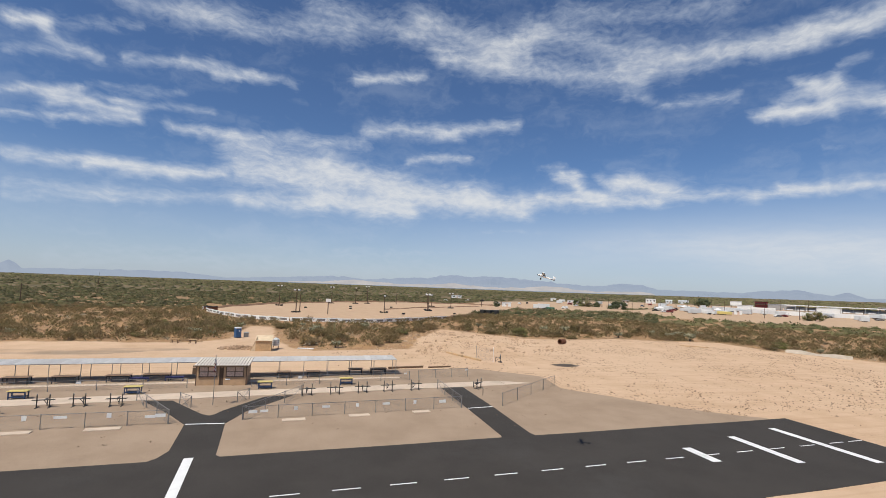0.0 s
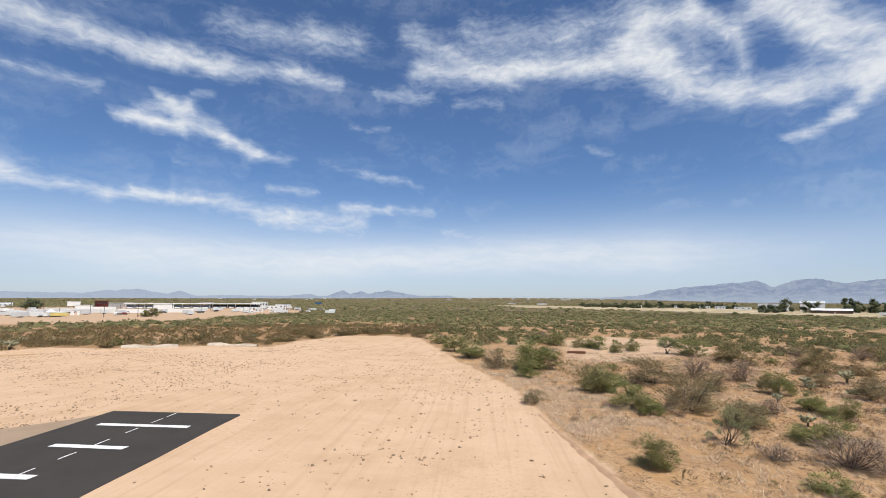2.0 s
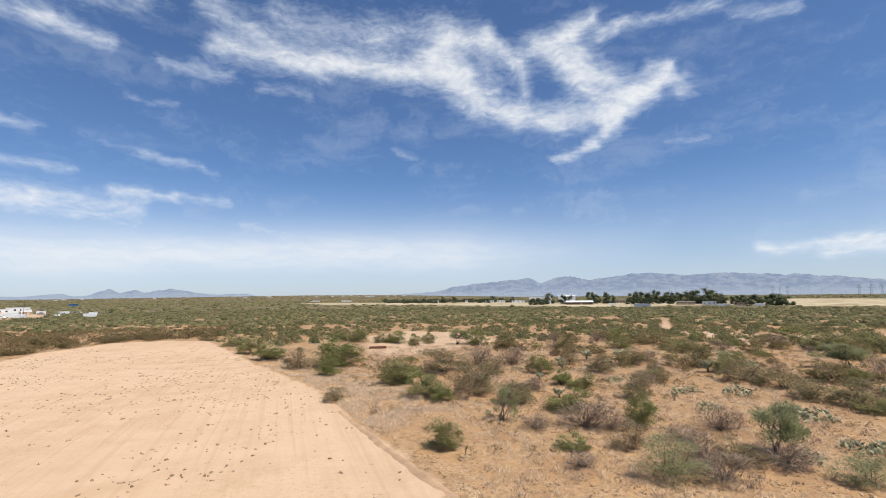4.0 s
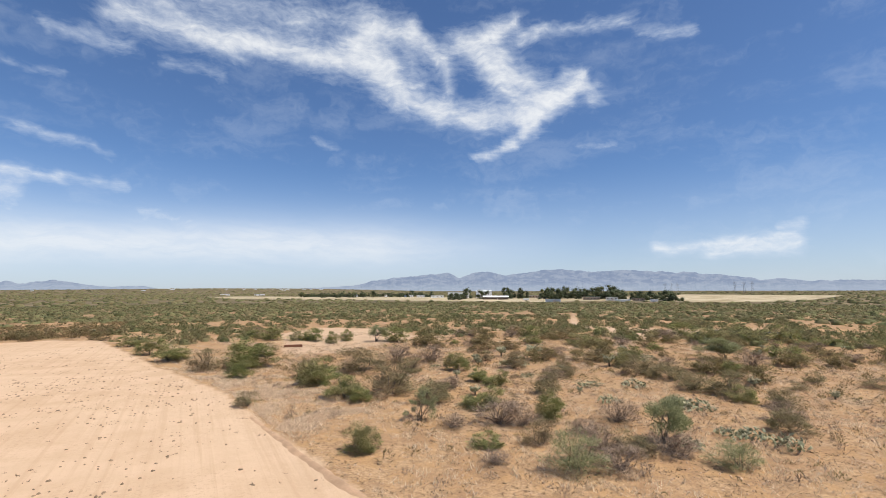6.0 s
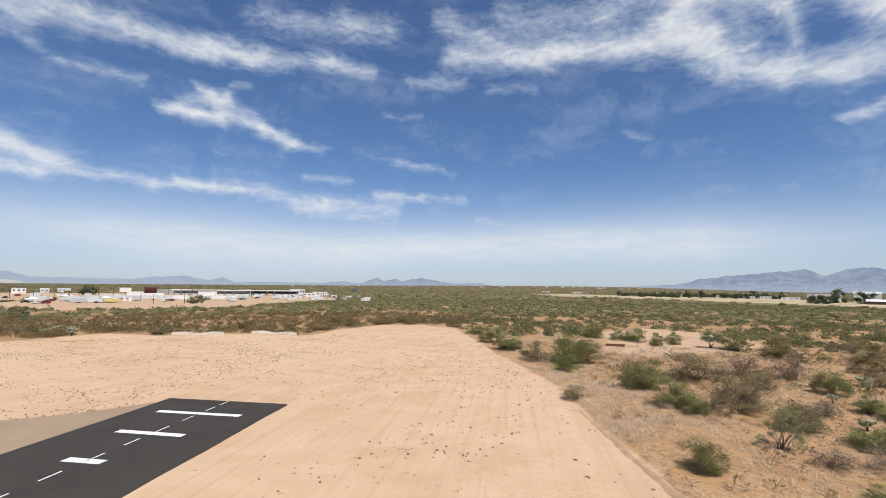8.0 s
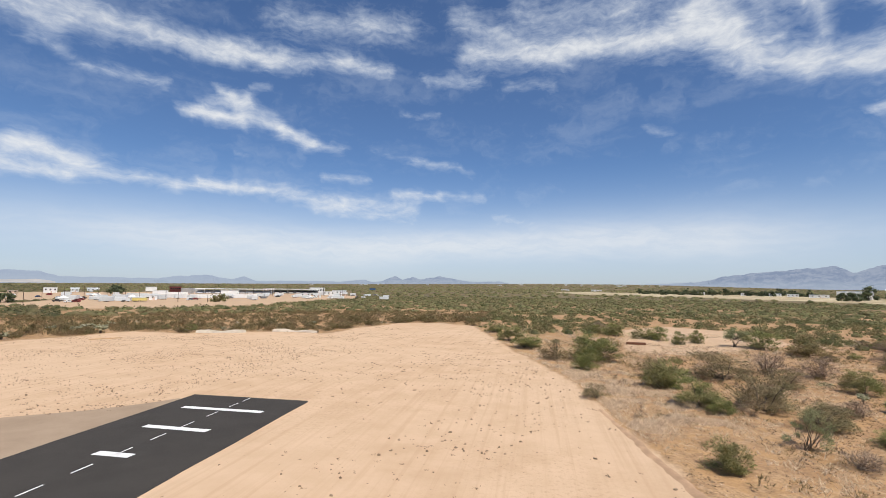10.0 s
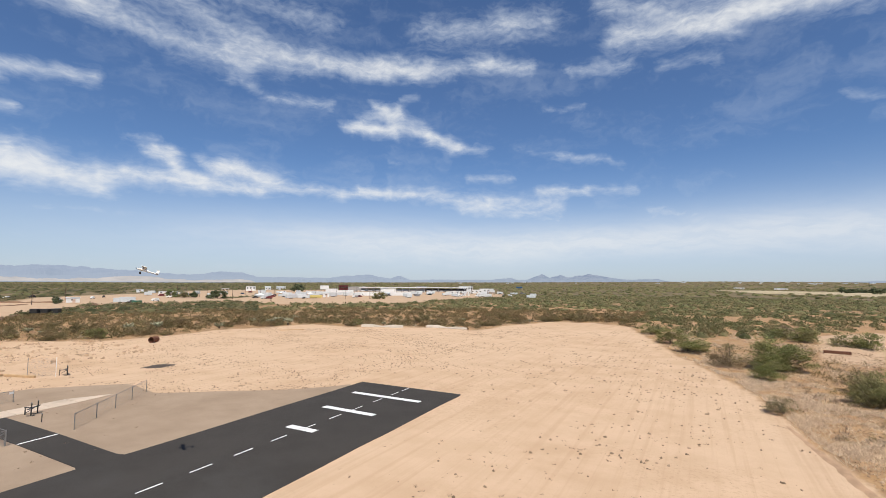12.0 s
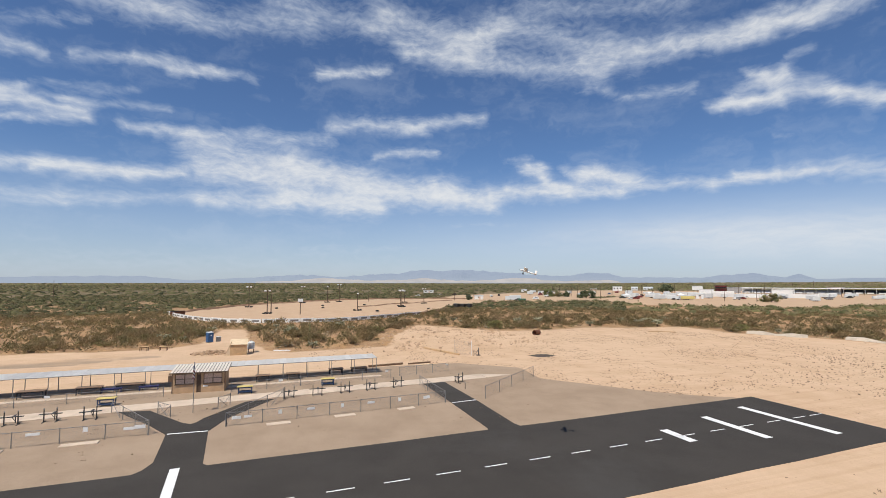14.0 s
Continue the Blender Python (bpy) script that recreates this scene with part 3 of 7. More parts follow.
cloud(50.3, 19.0, 53.4, 17.1, 0.61, 0.80)
cloud(52.9, 17.0, 57.8, 15.6, 0.44, 0.70)
cloud(52.2, 28.4, 49.1, 29.0, 0.74, 0.70)
cloud(103.0, 23.8, 97.0, 23.8, 0.66, 0.50)
cloud(129.5, 24.1, 122.0, 24.6, 0.84, 0.60)
cloud(122.0, 24.4, 113.3, 25.2, 0.88, 0.55)
cloud(113.3, 25.2, 108.0, 24.5, 0.76, 0.70)
cloud(120.8, 28.4, 110.6, 29.0, 1.26, 0.45)
cloud(110.7, 29.5, 105.1, 28.9, 1.18, 0.50)
cloud(129.0, 18.2, 124.2, 17.9, 0.52, 0.85)
cloud(125.1, 19.0, 120.1, 17.3, 0.80, 0.75)
cloud(126.9, 20.5, 120.6, 18.5, 0.55, 0.40)
cloud(120.5, 17.4, 117.0, 16.1, 0.56, 0.85)
cloud(117.0, 16.1, 113.3, 15.9, 0.43, 0.70)
cloud(128.5, 10.7, 122.4, 10.6, 0.59, 0.75)
cloud(122.4, 10.6, 113.5, 9.3, 1.04, 0.60)
cloud(115.8, 12.6, 110.9, 12.3, 0.39, 0.50)
cloud(113.5, 9.3, 104.9, 9.3, 0.95, 0.55)
cloud(106.8, 10.6, 101.2, 11.0, 0.44, 0.70)
cloud(101.2, 10.8, 96.0, 10.7, 0.45, 0.45)
cloud(116.1, 9.3, 104.9, 7.7, 0.70, 0.40)
cloud(94.6, 7.7, 82.3, 6.7, 0.95, 0.50)
cloud(82.3, 6.5, 70.3, 5.6, 1.21, 0.30)
cloud(105.1, 14.7, 99.1, 14.0, 0.34, 0.35)
cloud(77.4, 17.6, 74.7, 16.8, 0.39, 0.30)
cloud(125.2, 14.4, 123.7, 14.3, 0.34, 0.25)
cloud(93.5, 23.1, 87.9, 23.0, 0.51, 0.30)
cloud(106.0, 20.4, 101.5, 20.3, 0.36, 0.25)
cloud(110.0, 15.7, 97.4, 13.3, 0.49, 0.18)
cloud(37.1, 4.6, 25.0, 5.4, 0.60, 0.80)
cloud(31.9, 4.1, 25.1, 4.3, 0.70, 0.70)
cloud(26.0, 6.5, 24.5, 6.6, 0.34, 0.50)
cloud(45.4, 16.5, 41.3, 16.1, 0.34, 0.30)
cloud(47.4, 28.8, 39.6, 28.9, 0.62, 0.50)
cloud(38.6, 27.1, 33.4, 26.8, 0.57, 0.45)
cloud(-156.5, 1.8, 117.4, 1.7, 1.50, 0.20)
cloud(128.0, 5.6, 97.2, 5.0, 1.36, 0.40)
cloud(111.4, 4.5, 87.0, 4.0, 1.90, 0.40)
cloud(87.0, 4.0, 60.4, 2.9, 1.09, 0.32)
a, e = np.radians(sky_az), np.radians(sky_el)
dome_v = DOME * np.stack([np.cos(a) * np.cos(e), np.sin(a) * np.cos(e), np.sin(e)], -1) + np.array([0, 0, 12.5])
di = np.arange(sky_az.size).reshape(sky_az.shape)
df = np.stack([di[:-1, :-1], di[:-1, 1:], di[1:, 1:], di[1:, :-1]], -1).reshape(-1, 4)
M_CIRRUS = bpy.data.materials.new("cirrus")
M_CIRRUS.use_nodes = True
ct = M_CIRRUS.node_tree
c_at = ct.nodes.new("ShaderNodeVertexColor")
c_at.layer_name = "cover"
c_sep = ct.nodes.new("ShaderNodeSeparateColor")
feed(c_sep.inputs[0], c_at.outputs[0])
c_uv = ct.nodes.new("ShaderNodeCombineXYZ")
feed(c_uv.inputs[0], math_in(ct, "MULTIPLY", c_sep.outputs[1], 218.0))
feed(c_uv.inputs[1], math_in(ct, "MULTIPLY", c_sep.outputs[2], 48.0))
c_uv = c_uv.outputs[0]
c_wob = vec_in(ct, "SUBTRACT", noise_in(ct, c_uv, 0.22, 3.0, colour=True), (0.5, 0.5, 0.5))
c_q = vec_in(ct, "ADD", c_uv, vec_in(ct, "SCALE", c_wob, scale=2.4))
c_fibre = noise_in(ct, vec_in(ct, "MULTIPLY", c_q, (0.22, 1.25, 1.0)), 1.0, 7.0, 0.55)
c_puff = noise_in(ct, vec_in(ct, "MULTIPLY", c_q, (1.0, 2.2, 1.0)), 1.0, 7.0, 0.58)
c_tex = math_in(ct, "ADD", math_in(ct, "MULTIPLY", c_fibre, 0.50), math_in(ct, "MULTIPLY", c_puff, 0.50))
c_soft = math_in(ct, "POWER", c_sep.outputs[0], 0.6)
c_den = math_in(ct, "ADD", math_in(ct, "MULTIPLY", c_sep.outputs[0], 0.98), math_in(ct, "MULTIPLY", math_in(ct, "MULTIPLY", math_in(ct, "SUBTRACT", c_tex, 0.5), math_in(ct, "MULTIPLY_ADD", c_sep.outputs[0], -1.9, 2.9)), c_soft))
c_alpha = ramp_in(ct, c_den, 0.05, 1.10, 0.0, 0.95, smooth=False)
c_veil = math_in(ct, "MULTIPLY", ramp_in(ct, noise_in(ct, vec_in(ct, "MULTIPLY", c_q, (0.07, 0.28, 1.0)), 1.0, 6.0, 0.6), 0.45, 0.75), 0.16)
c_veil = math_in(ct, "MAXIMUM", c_veil, math_in(ct, "MULTIPLY", c_at.outputs["Alpha"], ramp_in(ct, c_fibre, 0.25, 0.70, 0.82, 1.0)))
c_alpha = math_in(ct, "MAXIMUM", c_alpha, c_veil)
c_glow = ct.nodes.new("ShaderNodeEmission")
feed(c_glow.inputs[0], mix_in(ct, ramp_in(ct, c_alpha, 0.2, 0.9), (0.66, 0.74, 0.86), (0.86, 0.88, 0.90)))
c_clear = ct.nodes.new("ShaderNodeBsdfTransparent")
c_mix = ct.nodes.new("ShaderNodeMixShader")
feed(c_mix.inputs[0], c_alpha), feed(c_mix.inputs[1], c_clear.outputs[0]), feed(c_mix.inputs[2], c_glow.outputs[0])
feed(ct.nodes["Material Output"].inputs[0], c_mix.outputs[0])
ct.nodes.remove(ct.nodes["Principled BSDF"])
dome_mesh = from_arrays("clouds", dome_v.reshape(-1, 3), df, M_CIRRUS)
band = np.exp(-((sky_el - 5.0 - 1.2 * wander(sky_az, sky_el, 14.0, 9)) / 2.9) ** 2) * np.clip((sky_az - 45) / 25, 0, 1) * np.clip((170 - sky_az) / 40, 0, 1)
band = 0.70 * band + 0.12 * cover
dome_at = dome_mesh.color_attributes.new("cover", "FLOAT_COLOR", "POINT")
dome_at.data.foreach_set("color", np.stack([cover, (sky_az - 4) / 218, sky_el / 48, band], -1).astype(np.float32).ravel())
tagged(new("clouds", dome_mesh), "white wispy cirrus streaks across a blue sky", "clouds", kind="structure")


# ---- plants ----
M_GREEN = foliage("green_leaves", (0.150, 0.162, 0.056), (0.370, 0.372, 0.150), dry=(0.300, 0.260, 0.125), through_light=0.45)
M_OLIVE = foliage("olive_leaves", (0.165, 0.145, 0.072), (0.365, 0.315, 0.175), dry=(0.315, 0.235, 0.140), through_light=0.45)
M_GREY = foliage("dead_twigs", (0.175, 0.122, 0.086), (0.345, 0.258, 0.190), through_light=0.0)
M_CREO = foliage("creosote_leaves", (0.150, 0.125, 0.055), (0.325, 0.265, 0.130), dry=(0.310, 0.220, 0.120), through_light=0.45)
M_MESQ = foliage("mesquite_leaves", (0.105, 0.110, 0.048), (0.285, 0.285, 0.130), dry=(0.290, 0.230, 0.120), through_light=0.45)
M_DENSE = foliage("dense_scrub_leaves", (0.062, 0.068, 0.032), (0.190, 0.185, 0.085), dry=(0.215, 0.175, 0.092), through_light=0.35)
M_STRAW = foliage("straw_grass", (0.580, 0.445, 0.305), (0.860, 0.705, 0.515), through_light=0.35)
M_PEAR = foliage("cactus_pads", (0.145, 0.155, 0.082), (0.430, 0.415, 0.270), through_light=0.0)
M_CHOLLA = foliage("cholla_spines", (0.260, 0.230, 0.150), (0.600, 0.550, 0.410), through_light=0.1)
M_PALELEAF = foliage("pale_green_leaves", (0.195, 0.205, 0.100), (0.420, 0.420, 0.230), through_light=0.45)
M_BARK = material("bark", (0.135, 0.105, 0.080), 0.95, spread=0.25, grain=9.0)
M_CLOD = foliage("clods_and_weeds", (0.160, 0.108, 0.068), (0.370, 0.262, 0.172), through_light=0.0)
M_CRUMB = foliage("earth_crumbs", (0.270, 0.165, 0.090), (0.560, 0.400, 0.270), through_light=0.0)
M_WEED = foliage("dry_weeds", (0.190, 0.122, 0.070), (0.470, 0.345, 0.215), through_light=0.2)


def leaves(rng, centres, radii, count, size, stretch=2.2, flat=0.8):
    """Triangles scattered round clump centres; returns vertices and faces."""
    pick = rng.randint(0, len(centres), count)
    off = rng.normal(0, 0.5, (count, 3))
    off /= np.maximum(1.0, np.linalg.norm(off, axis=1, keepdims=True))
    pos = centres[pick] + off * radii[pick][:, None] * np.array([1, 1, flat])
    pos[:, 2] = np.abs(pos[:, 2]) + 0.02
    out = pos - np.array([0, 0, 0.25]) * np.max(centres[:, 2])
    out /= np.linalg.norm(out, axis=1, keepdims=True) + 1e-9
    n = out * 0.7 + np.array([0, 0, 0.55]) + rng.normal(0, 0.55, (count, 3))
    n /= np.linalg.norm(n, axis=1, keepdims=True)
    a = np.cross(n, rng.normal(0, 1, (count, 3)))
    a /= np.linalg.norm(a, axis=1, keepdims=True) + 1e-9
    b = np.cross(n, a)
    s = (size * rng.uniform(0.6, 1.5, count))[:, None]
    v = np.stack([pos + a * s * stretch * 0.5, pos - a * s * stretch * 0.5, pos + b * s], 1)
    return v.reshape(-1, 3), np.arange(count * 3).reshape(-1, 3)


def sprays(rng, centres, radii, count, width, length, flat=0.85):
    """Thin upright shoots round clump centres: the fuzzy outline of desert shrubs."""
    pick = rng.randint(0, len(centres), count)
    off = rng.normal(0, 0.5, (count, 3))
    off /= np.maximum(1.0, np.linalg.norm(off, axis=1, keepdims=True))
    pos = centres[pick] + off * radii[pick][:, None] * np.array([1, 1, flat])
    pos[:, 2] = np.abs(pos[:, 2]) + 0.01
    way = pos * np.array([1.8, 1.8, 0.5]) + np.array([0, 0, 0.40]) + rng.normal(0, 0.45, (count, 3))
    way /= np.linalg.norm(way, axis=1, keepdims=True) + 1e-9
    side = np.cross(way, pos * np.array([0.9, 0.9, 0.0]) + np.array([0, 0, 0.8]) + rng.normal(0, 0.33, (count, 3)))
    side /= np.linalg.norm(side, axis=1, keepdims=True) + 1e-9
    s = rng.uniform(0.6, 1.4, (count, 1))
    v = np.stack([pos + side * s * width, pos - side * s * width, pos + way * s * length], 1)
    v[:, :, 2] = np.maximum(v[:, :, 2], 0.0)
    return v.reshape(-1, 3), np.arange(count * 3).reshape(-1, 3)


def twigs(rng, tips, thick, base=(0.0, 0.0, 0.0), bends=2):
    """Tapered three-sided stems from the base to each tip."""
    verts, faces = [], []
    for tip in tips:
        start = np.array(base) + rng.normal(0, 0.05, 3) * np.array([1, 1, 0])
        knots = [start + (np.asarray(tip) - start) * k / bends + (rng.normal(0, 0.06, 3) * np.linalg.norm(tip) if 0 < k < bends else 0) for k in range(bends + 1)]
        for k in range(bends):
            r0, r1 = thick * (1 - k / bends) + 0.006, thick * (1 - (k + 1) / bends) + 0.005
            n = len(verts)
            for p, r in ((knots[k], r0), (knots[k + 1], r1)):
                for q in range(3):
                    verts.append(p + r * np.array([math.cos(q * 2.094), math.sin(q * 2.094), 0]))
            for q in range(3):
                faces.append((n + q, n + (q + 1) % 3, n + 3 + (q + 1) % 3))
                faces.append((n + q, n + 3 + (q + 1) % 3, n + 3 + q))
    return np.array(verts), np.array(faces)


def dome_points(rng, n, low=0.10):
    """Clump centres in a rough half dome of width 1 and height 1."""
    out = []
    while len(out) < n:
        p = rng.uniform(-0.5, 0.5, 3)
        p[2] = rng.uniform(low, 0.9)
        if p[0] ** 2 + p[1] ** 2 < 0.25 * (1.02 - p[2] ** 2 * 0.9):
            out.append(p)
    return np.array(out)


def shrub(name, label, category, seed, leaf_mat, count, leaf, clumps, radius, twig_count=10, thick=0.008, group=""):
    """A shrub of width 1 and height 1: stems and a ragged crown."""
    rng = np.random.RandomState(seed)
    top = thing(name, label, category, group)
    centres = dome_points(rng, clumps)
    v, f = twigs(rng, centres[:twig_count] * 0.97, thick, bends=3)
    mesh_part("stem", from_arrays("stem", v, f, M_BARK), top)
    v, f = sprays(rng, centres, rng.uniform(0.6, 1.35, clumps) * radius, count, leaf, leaf * 6.5)
    mesh_part("crown", from_arrays("crown", v, f, leaf_mat), top)
    return top


def dead_shrub(seed):
    rng = np.random.RandomState(seed)
    top = thing("dead_shrub", "grey leafless shrub of fine dry twigs on sandy earth", "shrub", "dead shrubs")
    tips = dome_points(rng, 60, 0.2)
    v, f = twigs(rng, tips, 0.004, bends=3)
    mesh_part("stem", from_arrays("stem", v, f, M_GREY), top)
    v, f = sprays(rng, tips, np.full(60, 0.14), 1700, 0.0042, 0.12)
    mesh_part("crown", from_arrays("crown", v, f, M_GREY), top, "fine grey twigs")
    return top


def little_tree(seed):
    rng = np.random.RandomState(seed)
    top = thing("mesquite_tree", "small mesquite tree with a dark forked trunk and thin crown", "tree", "mesquite trees")
    fork = np.array([[0.10, 0.04, 0.36], [-0.13, 0.0, 0.34], [0.0, -0.12, 0.38]])
    v, f = twigs(rng, fork, 0.030, bends=2)
    centres = dome_points(rng, 16, 0.42)
    parts_v, parts_f, n = [v], [f], len(v)
    for k in range(3):
        v2, f2 = twigs(rng, centres[k::3], 0.012, fork[k], bends=2)
        parts_v.append(v2), parts_f.append(f2 + n)
        n += len(v2)
    mesh_part("trunk", from_arrays("trunk", np.concatenate(parts_v), np.concatenate(parts_f), M_BARK), top)
    v, f = sprays(rng, centres, rng.uniform(0.13, 0.22, 16), 6000, 0.0075, 0.055)
    mesh_part("crown", from_arrays("crown", v, f, M_PALELEAF), top)
    return top


def prickly_pear(seed):
    """A low spreading clump of flat oval pads standing on edge."""
    rng = np.random.RandomState(seed)
    top = thing("prickly_pear", "low clump of grey-green prickly pear pads on sandy earth", "cactus", "prickly pears")
    bm = bmesh.new()
    for i in range(90):
        r, a = 0.47 * math.sqrt(rng.uniform()), rng.uniform(0, 6.28)
        size = rng.uniform(0.030, 0.050)
        z = rng.uniform(0.10, 0.75) * (1.05 - r * 1.1)
        turn = Matrix.LocRotScale((r * math.cos(a), r * math.sin(a), max(z, 0.07)), Euler((rng.uniform(-0.6, 0.6), rng.uniform(-0.6, 0.6), rng.uniform(0, 6.28))), (size, size * 0.24, size * 2.4))
        bmesh.ops.create_uvsphere(bm, u_segments=6, v_segments=4, radius=1.0, matrix=turn)
    part("pad_mass", bm, M_PEAR, top)["kind"] = "stuff"
    v, f = sprays(rng, dome_points(rng, 12, 0.1), np.full(12, 0.2), 220, 0.008, 0.03)
    mesh_part("spine_cover", from_arrays("spine_cover", v, f, M_CHOLLA), top, "pale spines")["kind"] = "stuff"
    return top


def cholla(seed):
    """A jointed cactus with pale, spiny arms."""
    rng = np.random.RandomState(seed)
    top = thing("cholla_cactus", "pale spiny cholla cactus with jointed arms", "cactus", "chollas")
    bm = bmesh.new()
    rod(bm, (0, 0, 0), (0.02, 0, 0.45), 0.05, 0.04, 6)
    part("trunk", bm, M_BARK, top)
    bm = bmesh.new()
    tips = []
    for i in range(30):
        a, z = rng.uniform(0, 6.28), rng.uniform(0.30, 0.55)
        p = Vector((0.02 * math.cos(a), 0.02 * math.sin(a), z))
        for k in range(3):
            q = p + Vector((math.cos(a) * 0.10, math.sin(a) * 0.10, rng.uniform(-0.05, 0.17)))
            rod(bm, p, q, 0.032, 0.030, 5)
            tips.append(tuple((p + q) / 2))
            p, a = q, a + rng.uniform(-0.9, 0.9)
    part("arm_mass", bm, M_PEAR, top)["kind"] = "stuff"
    v, f = sprays(rng, np.array(tips), np.full(len(tips), 0.06), 1500, 0.007, 0.04)
    mesh_part("spine_cover", from_arrays("spine_cover", v, f, M_CHOLLA), top, "pale straw-coloured spines")["kind"] = "stuff"
    return top


GREEN_LABEL = "rounded green creosote bush on sandy desert earth"
OLIVE_LABEL = "open olive-brown creosote bush on sandy desert earth"
KINDS = {
    "G": [shrub("creosote_bush", GREEN_LABEL, "bush", 11 + k, M_GREEN, 6500, 0.0088, 34, 0.17, group="green bushes") for k in range(4)],
    "O": [shrub("creosote_bush", OLIVE_LABEL, "bush", 31 + k, M_OLIVE, 3800, 0.0088, 30, 0.18, 14, group="olive bushes") for k in range(4)],
    "g": [shrub("creosote_bush", GREEN_LABEL, "bush", 111 + k, M_GREEN, 2000, 0.0150, 28, 0.18, 8, group="green bushes") for k in range(3)],
    "o": [shrub("creosote_bush", OLIVE_LABEL, "bush", 131 + k, M_CREO, 1500, 0.0150, 26, 0.18, 8, group="olive bushes") for k in range(4)],
    "S": [shrub("palo_verde_bush", "sparse pale green bush of fine whips on sandy earth", "bush", 161 + k, M_PALELEAF, 5200, 0.0068, 32, 0.17, 14, 0.002, group="pale bushes") for k in range(2)],
    "D": [dead_shrub(51 + k) for k in range(3)],
    "U": [shrub("palo_verde_sapling", "thin upright green sapling with bare lower stems", "bush", 61, M_PALELEAF, 2200, 0.0075, 16, 0.12, 14)],
    "T": [little_tree(71 + k) for k in range(2)],
    "P": [prickly_pear(81 + k) for k in range(3)],
    "C": [cholla(91 + k) for k in range(3)],
}
used = {}
prng = random.Random(7)


def plant(kind, x, y, w, h):
    """Sets the next plant of a kind on the ground with its width and height."""
    k = used.get(kind, 0)
    used[kind] = k + 1
    m = Matrix.LocRotScale((x, y, float(ground_height(x, y)) - 0.03), Euler((0, 0, prng.uniform(0, 6.28))), (w * 1.17, w * 1.17 * prng.uniform(0.85, 1.1), h * 1.08))
    pool = KINDS[kind]
    if k < len(pool):
        pool[k].matrix_basis = m
        return pool[k]
    source = pool[k % len(pool)]
    keep = source.scale.copy()
    source.scale = (1, 1, 1)
    made = copy_thing(source, m)
    source.scale = keep
    return made


GREEN_NEAR = [(-6.2, 117, 5.5, 3.4), (-2.4, 104, 6, 2.9), (-12, 135, 4.2, 2.6), (10, 92, 8, 4.4), (7.4, 79, 3.5, 2.5), (17.2, 68.5, 5.2, 3.6), (17.4, 58, 3.8, 3), (13.1, 38.1, 2.8, 2.1), (39.9, 69, 3.1, 2.8), (37.7, 59, 2.4, 2.0), (30.5, 46, 4, 2.3), (33.9, 38.4, 2.8, 2.7)]
GREEN_FAR = [(124, 88, 6.6, 4), (86, 87, 7, 3), (129, 72, 7.8, 3.6), (114, 73, 7.5, 3.4), (100, 49, 5.6, 3.2), (138, 68, 6.5, 4), (48, 114, 5.7, 3.4), (27, 130, 5, 3.4), (33, 120, 2.8, 3), (20.3, 133, 4.6, 3), (23, 34.2, 2.3, 1.1), (38, 124, 3, 3), (30, 126, 3.5, 3.2)]
OLIVE_NEAR = [(3.5, 89, 5.3, 3.6), (26, 77, 8, 3.4), (23.6, 57, 5.3, 3.5), (28, 53.5, 3.4, 2.4), (42, 48, 3.3, 2.8), (27.3, 32.4, 2.7, 1.9), (32.6, 27.5, 3.4, 1.4), (49.7, 24, 3.2, 2.5), (62, 36.4, 4.3, 3), (60, 30, 3.1, 2), (63, 51.5, 5, 3), (63.6, 46.7, 4.7, 2.9), (6.6, 58.5, 2.3, 1.6)]
OLIVE_FAR = [(92, 101, 7, 3.2), (67, 65.5, 5.9, 3.2), (74, 48, 4.9, 2.8), (73, 39.5, 4.4, 2.3), (60, 72, 5, 2.6), (60, 90, 6, 3), (52, 105, 6.5, 3)]
DEAD = [(34.5, 81, 5.5, 3.4), (28.3, 39.8, 4.6, 2.4), (29.8, 38.2, 3.2, 1.6), (38.9, 34.3, 3.9, 2.1), (28.6, 25.0, 3.6, 1.6), (31.0, 29.2, 3.4, 1.7), (35.4, 25.6, 3.8, 1.7), (87, 48, 5.3, 2.8), (41, 80, 5, 3.2), (23, 40.2, 2.6, 1.3), (11.5, 92, 5, 2.4), (21, 30, 2.2, 1.0), (33, 33, 3.0, 1.3)]
PEARS = [(43.7, 26, 2.3, 1.2), (45, 24.6, 2.7, 1.3), (50.4, 33.6, 3.6, 1.5), (50.3, 35.8, 3.3, 1.4), (44.8, 21.6, 2.9, 1.6), (38.4, 26.2, 2.2, 1.0), (50.2, 49.6, 3.4, 0.9), (44.4, 40.6, 2.4, 1.2), (55, 46, 3.3, 1.2), (52.6, 70, 5, 1.2), (46.5, 59, 2.6, 0.9), (40, 63, 2.5, 0.9)]
CHOLLAS = [(64.4, 59, 2.7, 2.2), (45, 46, 1.1, 1.3), (63, 77.5, 4.6, 2.2), (56.6, 80, 3.2, 2.3), (48, 76, 2.4, 1.8), (71, 62, 2.5, 2.0), (80, 70, 2.5, 2.0), (36.5, 63, 1.6, 1.4)]
for kind, rows in (("G", GREEN_NEAR), ("g", GREEN_FAR), ("O", OLIVE_NEAR), ("o", OLIVE_FAR), ("D", DEAD), ("P", PEARS), ("C", CHOLLAS), ("T", [(37.4, 27.7, 4.3, 3.7), (89, 54.6, 6.7, 3.9), (44, 118, 5, 3.6)]), ("U", [(21.4, 44.1, 3.1, 3.3)]), ("S", [(25.6, 26.6, 3.6, 2.7), (37.0, 21.4, 3.0, 1.7)])):
    for row in rows:
        plant(kind, *row)

